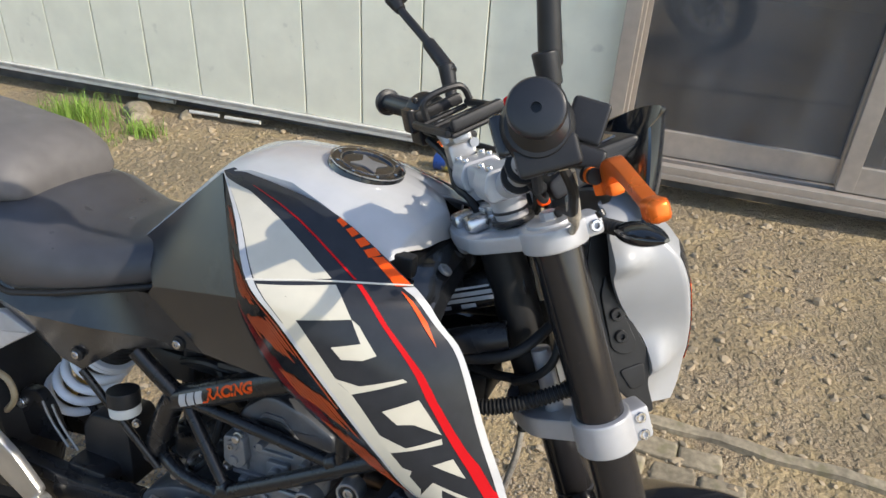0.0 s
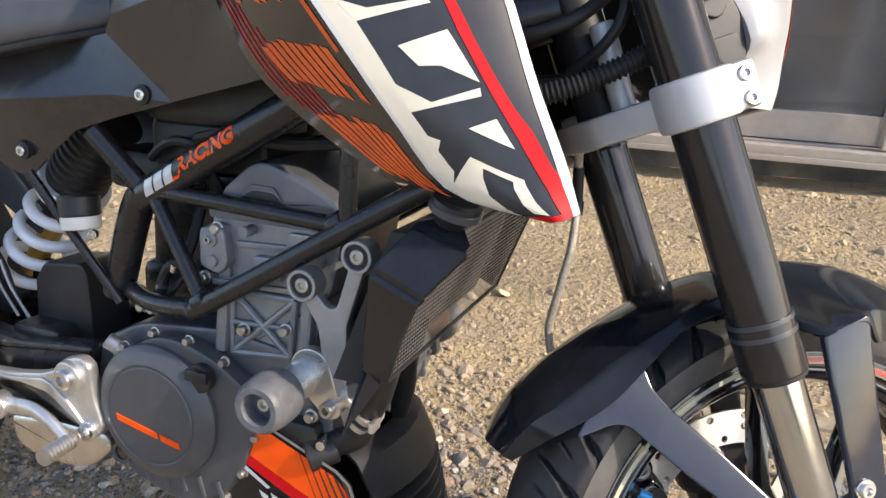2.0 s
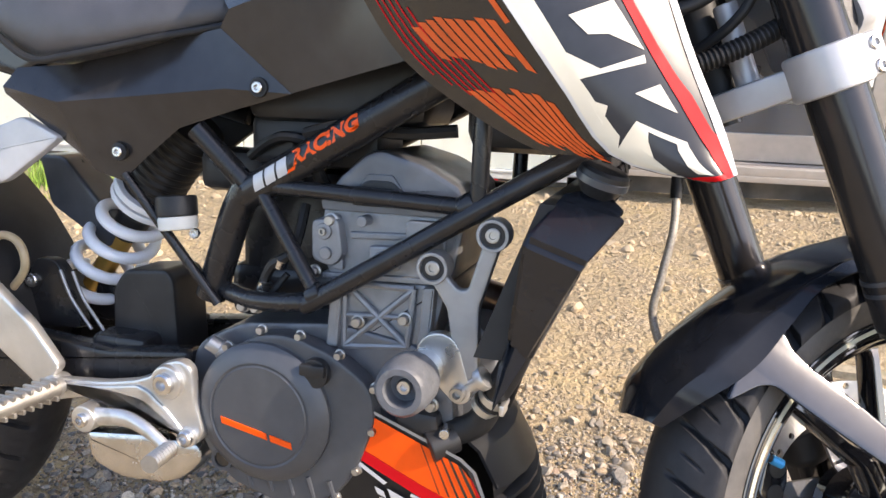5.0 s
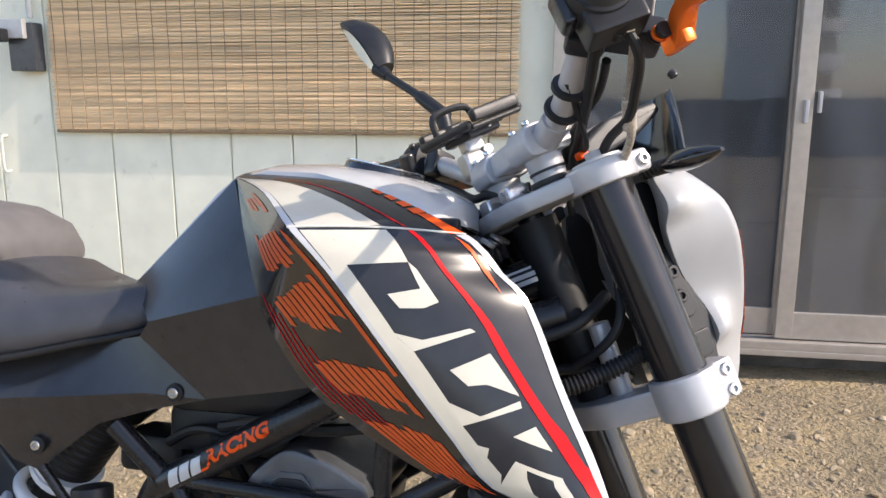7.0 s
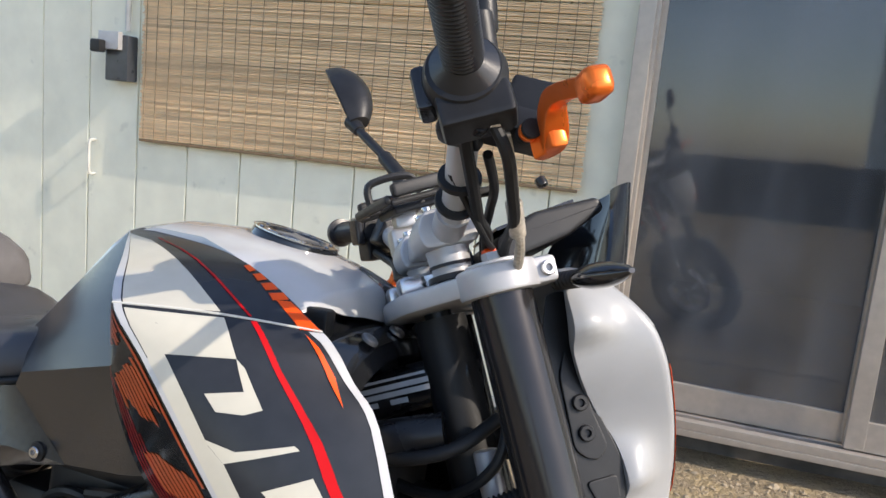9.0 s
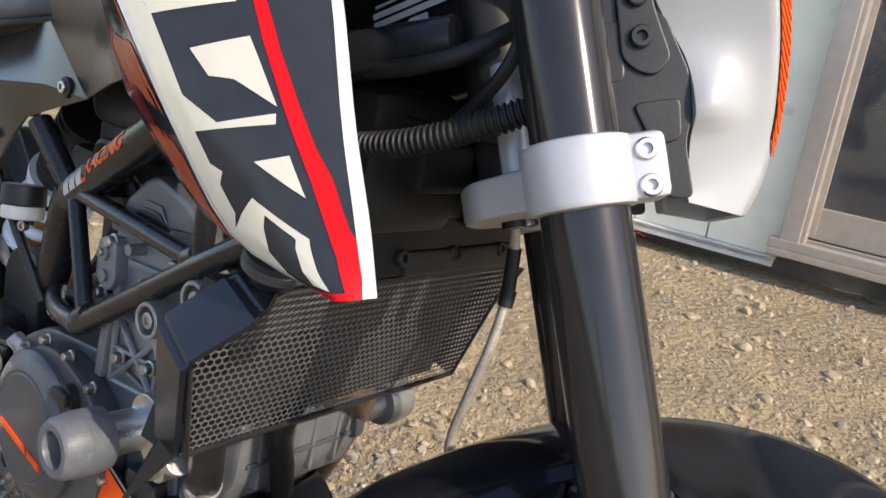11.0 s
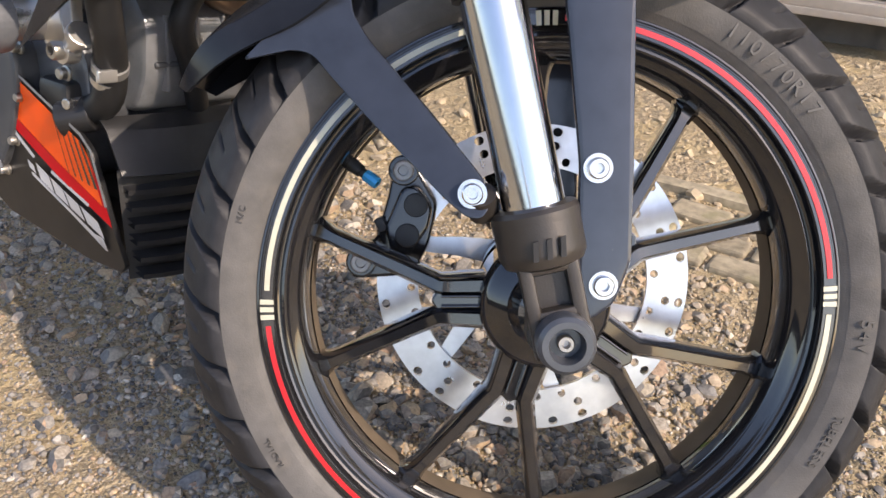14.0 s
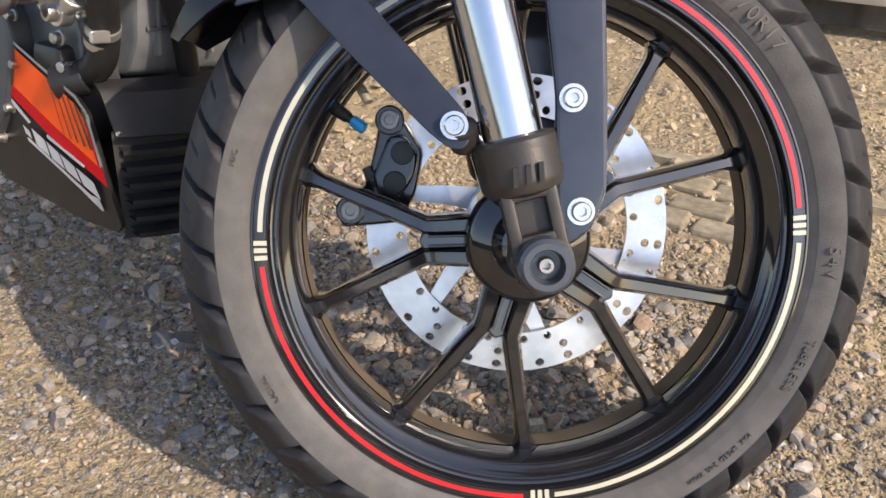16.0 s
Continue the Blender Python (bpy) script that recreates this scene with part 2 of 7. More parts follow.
def crown(bm, a, c, half, depth, out):
    """Round a plate across the line from a to c (x, z): its sides fall away by depth."""
    way = V(c[0] - a[0], 0, c[1] - a[1])
    n = V(way.z, 0, -way.x).normalized()
    o = V(a[0], 0, a[1])
    for k in range(-4, 5):
        bmesh.ops.bisect_plane(bm, geom=bm.verts[:] + bm.edges[:] + bm.faces[:], plane_co=o + n * half * k / 5, plane_no=n)
    for k in range(1, 6):
        bmesh.ops.bisect_plane(bm, geom=bm.verts[:] + bm.edges[:] + bm.faces[:], plane_co=o + way * k / 6, plane_no=way)
    for v in bm.verts:
        v.co.y -= out * depth * min(1, abs((v.co - o).dot(n)) / half) ** 2
    return bm


def rounded(poly, r, k=4):
    """The outline with its corners rounded by r."""
    out, n = [], len(poly)
    for i in range(n):
        p, a, b = Vector(poly[i]), Vector(poly[i - 1]), Vector(poly[(i + 1) % n])
        da, db = a - p, b - p
        c = min(r, da.length * 0.45, db.length * 0.45)
        s, e = p + da.normalized() * c, p + db.normalized() * c
        for j in range(k + 1):
            f = j / k
            out.append(tuple((1 - f) ** 2 * s + 2 * f * (1 - f) * p + f * f * e))
    return out


def lathe(bm, prof, c, n=64, axis="y", closed=False):
    """Turns a profile of (radius, along) about an axis through c."""
    def at(r, h, t):
        if axis == "y":
            return V(c[0] + r * math.cos(t), c[1] + h, c[2] + r * math.sin(t))
        return V(c[0] + r * math.cos(t), c[1] + r * math.sin(t), c[2] + h)
    rows = [[bm.verts.new(at(r, h, 2 * math.pi * i / n)) for i in range(n)] for r, h in prof]
    pairs = list(zip(rows, rows[1:])) + ([(rows[-1], rows[0])] if closed else [])
    for A, B in pairs:
        for i in range(n):
            bm.faces.new((A[i], A[(i + 1) % n], B[(i + 1) % n], B[i]))
    return bm


def loft(bm, rows, cap=True, close=False):
    """Skin through rows of points of equal count."""
    R = [[bm.verts.new(p) for p in row] for row in rows]
    n = len(R[0])
    for A, B in zip(R, R[1:]):
        for i in range(n if close else n - 1):
            j = (i + 1) % n
            bm.faces.new((A[i], A[j], B[j], B[i]))
    if cap and close:
        bm.faces.new(R[0][::-1])
        bm.faces.new(R[-1])
    return bm


def thick(bm, t):
    """Gives an open skin a thickness t, to the back of its faces."""
    bmesh.ops.recalc_face_normals(bm, faces=bm.faces)
    bmesh.ops.solidify(bm, geom=list(bm.faces), thickness=t)
    return bm


def thing(name, label, category, m=None, group="", kind=""):
    ob = new(name)
    if m is not None:
        ob.matrix_basis = m
    return tagged(ob, label, category, group, kind)


def bolt(name, p, d, r, parent, material=M_STEEL, m=None, h=0.006, label="", flange=False):
    """A socket head bolt: a rounded head with a hex recess, looking along d."""
    p, d = Vector(p), Vector(d).normalized()
    bm = bmesh.new()
    a, b = ring_frame(d)
    prof = [(0, r), (h * 0.75, r), (h, r * 0.86), (h, r * 0.5), (h * 0.2, r * 0.44)]
    if flange:
        prof = [(0, r * 1.35), (h * 0.2, r * 1.35), (h * 0.28, r), (h * 0.85, r), (h, r * 0.8)]
    rows = [[bm.verts.new(p + d * z + (a * math.cos(t) + b * math.sin(t)) * q) for t in [math.pi * i / 9 for i in range(18)]] for z, q in prof]
    for A, B in zip(rows, rows[1:]):
        for i in range(18):
            bm.faces.new((A[i], A[(i + 1) % 18], B[(i + 1) % 18], B[i]))
    bm.faces.new(rows[-1])
    return part(name, bm, material, parent, label, m)


def perforated(bm, at, nu, nv, hole, keep=lambda i, j: True, seg=8, shift=0.0):
    """A sheet of cells with a round hole in each; at(u, v) places it. hole: radius as a share of a cell."""
    for j in range(nv):
        for i in range(nu):
            s = shift if j % 2 else 0.0
            def P(a, b):
                return at((i + a + s) / nu, (j + b) / nv)
            O = [(0, 0), (0.5, 0), (1, 0), (1, 0.5), (1, 1), (0.5, 1), (0, 1), (0, 0.5)]
            ov = [bm.verts.new(P(*o)) for o in O]
            if not keep(i, j):
                bm.faces.new(ov)
                continue
            iv = [bm.verts.new(P(0.5 + hole * math.cos(math.atan2(o[1] - 0.5, o[0] - 0.5)), 0.5 + hole * math.sin(math.atan2(o[1] - 0.5, o[0] - 0.5)))) for o in O]
            for q in range(8):
                bm.faces.new((ov[q], ov[(q + 1) % 8], iv[(q + 1) % 8], iv[q]))
    bmesh.ops.remove_doubles(bm, verts=bm.verts, dist=1e-5)
    return bm


def glyphs(text, size, depth=0.0006, bold=0.0):
    """The built-in font's shapes of a text, as a mesh."""
    cu = bpy.data.curves.new("writing", "FONT")
    cu.body, cu.size, cu.extrude, cu.align_x, cu.offset = text, size, depth, "CENTER", bold
    ob = bpy.data.objects.new("writing", cu)
    scene.collection.objects.link(ob)
    bpy.context.view_layer.update()
    me = bpy.data.meshes.new_from_object(ob.evaluated_get(bpy.context.evaluated_depsgraph_get()))
    bpy.data.objects.remove(ob)
    bpy.data.curves.remove(cu)
    return me


# ---- ground ----
def rise(x, y):
    """Height of the yard: level under the motorcycle, a little higher towards the shed."""
    f = min(max((y - 0.25) / 0.9, 0), 1)
    near = max(0.0, 1 - max(abs(x), abs(y - 0.6)) / 6)
    return 0.03 * f * f * (3 - 2 * f) + near * (0.006 * noise.noise((x * 3, y * 3, 0)) + 0.004 * noise.noise((x * 14, y * 14, 3)) + 0.0025 * noise.noise((x * 45, y * 45, 7)))


def steps(a, b, d, far):
    mid = [a + d * i for i in range(int((b - a) / d) + 1)]
    out, s = [], d
    while s < far:
        s *= 1.7
        out.append(s)
    return [a - q for q in out[::-1]] + mid + [b + q for q in out]


def ground_material():
    m = bpy.data.materials.new("gravel yard")
    m.use_nodes = True
    N, L = m.node_tree.nodes, m.node_tree.links
    b = N["Principled BSDF"]
    b.inputs["Roughness"].default_value = 0.92
    tc = N.new("ShaderNodeTexCoord")

    def tex(sc, det=5.0):
        n = N.new("ShaderNodeTexNoise")
        n.inputs["Scale"].default_value, n.inputs["Detail"].default_value = sc, det
        L.new(tc.outputs["Object"], n.inputs["Vector"])
        return n.outputs["Fac"]

    def ramp(fac, lo, hi, a=0.0, c=1.0):
        r = N.new("ShaderNodeMapRange")
        for k, v in (("From Min", lo), ("From Max", hi), ("To Min", a), ("To Max", c)):
            r.inputs[k].default_value = v
        L.new(fac, r.inputs["Value"])
        return r.outputs["Result"]

    def mix(fac, a, c):
        x = N.new("ShaderNodeMix")
        x.data_type = "RGBA"
        L.new(fac, x.inputs[0])
        for s, v in ((6, a), (7, c)):
            if isinstance(v, tuple):
                x.inputs[s].default_value = (*v, 1)
            else:
                L.new(v, x.inputs[s])
        return x.outputs[2]

    vo = N.new("ShaderNodeTexVoronoi")
    vo.inputs["Scale"].default_value = 320
    L.new(tc.outputs["Object"], vo.inputs["Vector"])
    grain = mix(ramp(vo.outputs["Color"], 0, 1), (0.17, 0.128, 0.08), (0.56, 0.45, 0.295))
    col = mix(ramp(tex(9), 0.42, 0.62), grain, (0.46, 0.355, 0.2))
    col = mix(ramp(tex(2.3), 0.47, 0.63), col, (0.3, 0.24, 0.15))
    col = mix(ramp(tex(26, 6), 0.6, 0.75), col, (0.17, 0.13, 0.085))
    col = mix(ramp(tex(3.7, 7), 0.6, 0.74, 0, 0.3), col, (0.37, 0.295, 0.11))
    L.new(col, b.inputs["Base Color"])
    add = N.new("ShaderNodeMath")
    add.operation = "ADD"
    L.new(tex(330, 6), add.inputs[0])
    L.new(ramp(tex(55, 6), 0.3, 0.7, 0, 2.2), add.inputs[1])
    bp = N.new("ShaderNodeBump")
    bp.inputs["Strength"].default_value, bp.inputs["Distance"].default_value = 1.0, 0.006
    L.new(add.outputs[0], bp.inputs["Height"])
    L.new(bp.outputs[0], b.inputs["Normal"])
    return m


def pebble_material():
    m = bpy.data.materials.new("pebbles")
    m.use_nodes = True
    N, L = m.node_tree.nodes, m.node_tree.links
    b = N["Principled BSDF"]
    b.inputs["Roughness"].default_value = 0.8
    ge = N.new("ShaderNodeNewGeometry")
    cr = N.new("ShaderNodeValToRGB")
    tones = [(0.0, (0.07, 0.068, 0.067)), (0.2, (0.16, 0.155, 0.15)), (0.4, (0.27, 0.235, 0.185)), (0.58, (0.215, 0.205, 0.195)), (0.74, (0.38, 0.29, 0.19)), (0.86, (0.26, 0.175, 0.12)), (0.95, (0.42, 0.385, 0.33))]
    el = cr.color_ramp.elements
    while len(el) < len(tones):
        el.new(0.5)
    for e, (p, c) in zip(el, tones):
        e.position, e.color = p, (*c, 1)
    L.new(ge.outputs["Random Per Island"], cr.inputs["Fac"])
    tc, n, x = N.new("ShaderNodeTexCoord"), N.new("ShaderNodeTexNoise"), N.new("ShaderNodeMix")
    n.inputs["Scale"].default_value, n.inputs["Detail"].default_value = 260, 5.0
    L.new(tc.outputs["Object"], n.inputs["Vector"])
    x.data_type, x.blend_type = "RGBA", "OVERLAY"
    x.inputs[0].default_value = 0.8
    L.new(cr.outputs[0], x.inputs[6])
    L.new(n.outputs["Fac"], x.inputs[7])
    # farther from the parked motorcycle the stones give way to lumps of dry earth
    sep, far, earth = N.new("ShaderNodeSeparateXYZ"), N.new("ShaderNodeMapRange"), N.new("ShaderNodeMix")
    L.new(tc.outputs["Object"], sep.inputs[0])
    for k, v in (("From Min", 0.4), ("From Max", 0.8), ("To Min", 0.0), ("To Max", 0.72)):
        far.inputs[k].default_value = v
    L.new(sep.outputs["Y"], far.inputs["Value"])
    earth.data_type = "RGBA"
    L.new(far.outputs[0], earth.inputs[0])
    L.new(x.outputs[2], earth.inputs[6])
    earth.inputs[7].default_value = (0.44, 0.345, 0.215, 1)
    L.new(earth.outputs[2], b.inputs["Base Color"])
    return m


def make_ground():
    X, Y = steps(-2.4, 2.0, 0.025, 150), steps(-1.0, 2.3, 0.025, 150)
    me = bpy.data.meshes.new("ground")
    nx = len(X)
    me.from_pydata([(x, y, rise(x, y)) for y in Y for x in X], [], [(j * nx + i, j * nx + i + 1, (j + 1) * nx + i + 1, (j + 1) * nx + i) for j in range(len(Y) - 1) for i in range(nx - 1)])
    me.materials.append(ground_material())
    me.shade_smooth()
    return tagged(new("ground", me), "dry sandy gravel yard with mossy patches", "ground", kind="structure")


def stones(sub):
    bm = bmesh.new()
    bmesh.ops.create_icosphere(bm, subdivisions=sub, radius=1)
    bm.verts.ensure_lookup_table()
    out = np.array([v.co[:] for v in bm.verts]), np.array([[v.index for v in f.verts] for f in bm.faces])
    bm.free()
    return out


def make_pebbles(name, count, sub, r_mid, r_spread, r_max, seed, area):
    """Loose broken stones, thick under and beside the motorcycle, thinner towards the shed."""
    base, faces = stones(sub)
    rng = np.random.default_rng(seed)
    pts = []
    x0, x1, y0, y1 = area
    while len(pts) < count:
        x, y = rng.uniform(x0, x1), rng.uniform(y0, y1)
        d = 0.07 + 0.93 * math.exp(-((x + 0.35) / 0.78) ** 4 - ((y - 0.18) / 0.3) ** 2)
        d *= 0.5 + 0.5 * min(1, max(0, 0.6 + 2.2 * noise.noise((x * 2.2, y * 2.2, 5))))
        if rng.random() < d:
            r = min(r_mid * math.exp(rng.normal(0, r_spread)), r_max)
            # the open yard on the near side is trodden sandy, with few large stones
            if r > 0.006 and y < 0.05 and rng.random() < 0.75 * min(1, (0.05 - y) / 0.2):
                r *= 0.45
            pts.append((x, y, rise(x, y) + rng.uniform(-0.1, 0.35) * r, r))
    nv, vs = len(base), []
    for x, y, z, r in pts:
        q = Euler((rng.uniform(-0.5, 0.5), rng.uniform(-0.5, 0.5), rng.uniform(0, 6.3))).to_matrix()
        p = base * (1 + rng.uniform(-0.12, 0.12, (nv, 1)))
        for k in range(6 if sub > 1 else 0):
            n = rng.normal(0, 1, 3)
            n /= np.linalg.norm(n)
            p = p - np.maximum(p @ n - rng.uniform(0.5, 0.8), 0)[:, None] * n
        p = p * (1, rng.uniform(0.6, 0.95), rng.uniform(0.42, 0.8)) * r
        vs.append(p @ np.array(q).T + (x, y, z))
    vs = np.concatenate(vs)
    fs = (faces[None] + (np.arange(len(pts)) * nv)[:, None, None]).reshape(-1)
    me = bpy.data.meshes.new(name)
    me.vertices.add(len(vs))
    me.vertices.foreach_set("co", vs.reshape(-1))
    me.loops.add(len(fs))
    me.loops.foreach_set("vertex_index", fs.astype(np.int32))
    me.polygons.add(len(fs) // 3)
    me.polygons.foreach_set("loop_start", np.arange(0, len(fs), 3, dtype=np.int32))
    me.update(calc_edges=True)
    me.materials.append(M_PEBBLE)
    if sub > 1:
        me.shade_smooth()
        me.set_sharp_from_angle(angle=radians(24))
    return tagged(new(name, me), "loose grey and tan gravel stones on the yard", "gravel", kind="stuff")


ground = make_ground()
M_PEBBLE = pebble_material()
make_pebbles("pebbles", 8600, 2, 0.0074, 0.45, 0.021, 4, (-2.2, 1.6, -0.7, 2.02))
make_pebbles("grit", 48000, 1, 0.0026, 0.42, 0.006, 9, (-1.6, 1.6, -0.4, 2.0))
make_pebbles("fine_grit", 26000, 1, 0.0017, 0.35, 0.004, 12, (-1.1, 0.5, -0.35, 0.55))

M_PAVER = mat("weathered concrete paver", (0.3, 0.255, 0.18), 0.9, vary=0.3, scale=60, bump=0.6, bscale=260, rand=0.14, spots=((0.2, 0.18, 0.1), 22, 0.56, 0.7))


def make_kerb():
    kerb = thing("kerb", "two rows of weathered concrete pavers sunk in the gravel", "kerb", pose(0, 0, 0, 0, 0, 0), kind="structure")
    for row, y in enumerate((0.655, 0.72, 0.785)):
        for i in range(13):
            x = -1.15 + i * 0.108 + (0.05 if row % 2 else 0) + random.uniform(-0.006, 0.006)
            if not -0.16 < x < 0.34 - 0.04 * row:
                continue
            bm = box(bmesh.new(), (0, 0, 0), (0.1, 0.058, 0.06), None, 0.007)
            bmesh.ops.subdivide_edges(bm, edges=bm.edges, cuts=1, use_grid_fill=True)
            for v in bm.verts:
                v.co += Vector((noise.noise((v.co * 40)[:]), noise.noise((v.co * 40 + V(9, 0, x * 9))[:]), 0.5 * noise.noise((v.co * 60 + V(0, 5, x * 7))[:]))) * 0.006
            part("paver", bm, M_PAVER, kerb, m=pose(x, y + random.uniform(-0.004, 0.004), rise(x, y) - 0.024 + 0.005 * random.random(), random.uniform(-3, 3), random.uniform(-3, 3), random.uniform(-4, 4)))
    bm = bmesh.new()
    rows = []
    for i in range(60):
        x = -0.12 + i * 0.03
        w, h = 0.022 + 0.008 * noise.noise((x * 9, 1, 0)), 0.016 + 0.006 * noise.noise((x * 7, 2, 0))
        c = 0.865 + 0.012 * noise.noise((x * 5, 3, 0))
        z = rise(x, c)
        rows.append([V(x, c - w, z - 0.03), V(x, c - w * 0.7, z + h * 0.8), V(x, c + w * 0.5, z + h), V(x, c + w, z - 0.03)])
    loft(bm, rows)
    part("kerb_edge", bm, M_PAVER, kerb, "crumbling concrete kerb edge")
    return kerb


make_kerb()

# ---- shed ----
WALL = pose(0, 2.08, 0, 0, 0.8, 3.7)
M_SIDING = mat("pale green painted siding", (0.86, 0.845, 0.69), 0.42, vary=0.05, scale=9, bump=0.03, bscale=60, spots=((0.42, 0.41, 0.33), 14, 0.66, 0.4), rand=0.03)
M_TRIMW = mat("off-white painted trim", (0.62, 0.61, 0.56), 0.5, vary=0.1, scale=20)
M_BRONZE = mat("greyish bronze aluminium", (0.47, 0.42, 0.365), 0.38, 0.4, vary=0.07, scale=30)
# concrete with the shade of the recess under the siding in its colour
M_DARKC = mat("concrete darkened for shade", (0.12, 0.11, 0.10), 0.9, vary=0.3, scale=12, bump=0.4, bscale=90)
# plaster colour lowered so that the room looks unlit behind the glass
M_ROOM = mat("room plaster darkened for dimness", (0.22, 0.2, 0.17), 0.8, vary=0.1, scale=4)
M_REED = mat("bamboo reed", (0.84, 0.62, 0.37), 0.6, vary=0.16, scale=14, island=0.17, spots=((0.36, 0.25, 0.14), 34, 0.66, 0.4), stretch=(0.35, 1, 4))
M_CORD = mat("brown blind cord", (0.24, 0.165, 0.095), 0.9)


def glass_material():
    m = bpy.data.materials.new("window glass")
    m.use_nodes = True
    N, L = m.node_tree.nodes, m.node_tree.links
    N.remove(N["Principled BSDF"])
    out = N["Material Output"]
    tr, gl, mx, fr = N.new("ShaderNodeBsdfTransparent"), N.new("ShaderNodeBsdfGlossy"), N.new("ShaderNodeMixShader"), N.new("ShaderNodeFresnel")
    tr.inputs[0].default_value = (0.62, 0.63, 0.64, 1)
    gl.inputs["Roughness"].default_value = 0.03
    fr.inputs["IOR"].default_value = 1.85
    tc, n, bp = N.new("ShaderNodeTexCoord"), N.new("ShaderNodeTexNoise"), N.new("ShaderNodeBump")
    n.inputs["Scale"].default_value, n.inputs["Detail"].default_value = 7.0, 3.0
    bp.inputs["Strength"].default_value, bp.inputs["Distance"].default_value = 0.1, 0.002
    L.new(tc.outputs["Object"], n.inputs["Vector"])
    L.new(n.outputs["Fac"], bp.inputs["Height"])
    L.new(bp.outputs[0], gl.inputs["Normal"])
    L.new(fr.outputs[0], mx.inputs[0])
    L.new(tr.outputs[0], mx.inputs[1])
    L.new(gl.outputs[0], mx.inputs[2])
    # blue-grey diffuse film in streaks: grime, plus reflected sky haze put into colour
    df, m2, n2, mr = N.new("ShaderNodeBsdfDiffuse"), N.new("ShaderNodeMixShader"), N.new("ShaderNodeTexNoise"), N.new("ShaderNodeMapRange")
    df.inputs[0].default_value = (0.5, 0.53, 0.58, 1)
    n2.inputs["Scale"].default_value, n2.inputs["Detail"].default_value = 1.6, 6.0
    mp = N.new("ShaderNodeMapping")
    mp.inputs["Scale"].default_value = (3.2, 3.2, 1.0)
    L.new(tc.outputs["Object"], mp.inputs["Vector"])
    L.new(mp.outputs[0], n2.inputs["Vector"])
    for k, v in (("From Min", 0.36), ("From Max", 0.58), ("To Min", 0.06), ("To Max", 0.135)):
        mr.inputs[k].default_value = v
    L.new(n2.outputs["Fac"], mr.inputs["Value"])
    L.new(mr.outputs[0], m2.inputs[0])
    L.new(mx.outputs[0], m2.inputs[1])
    L.new(df.outputs[0], m2.inputs[2])
    L.new(m2.outputs[0], out.inputs["Surface"])
    return m


M_GLASS = glass_material()


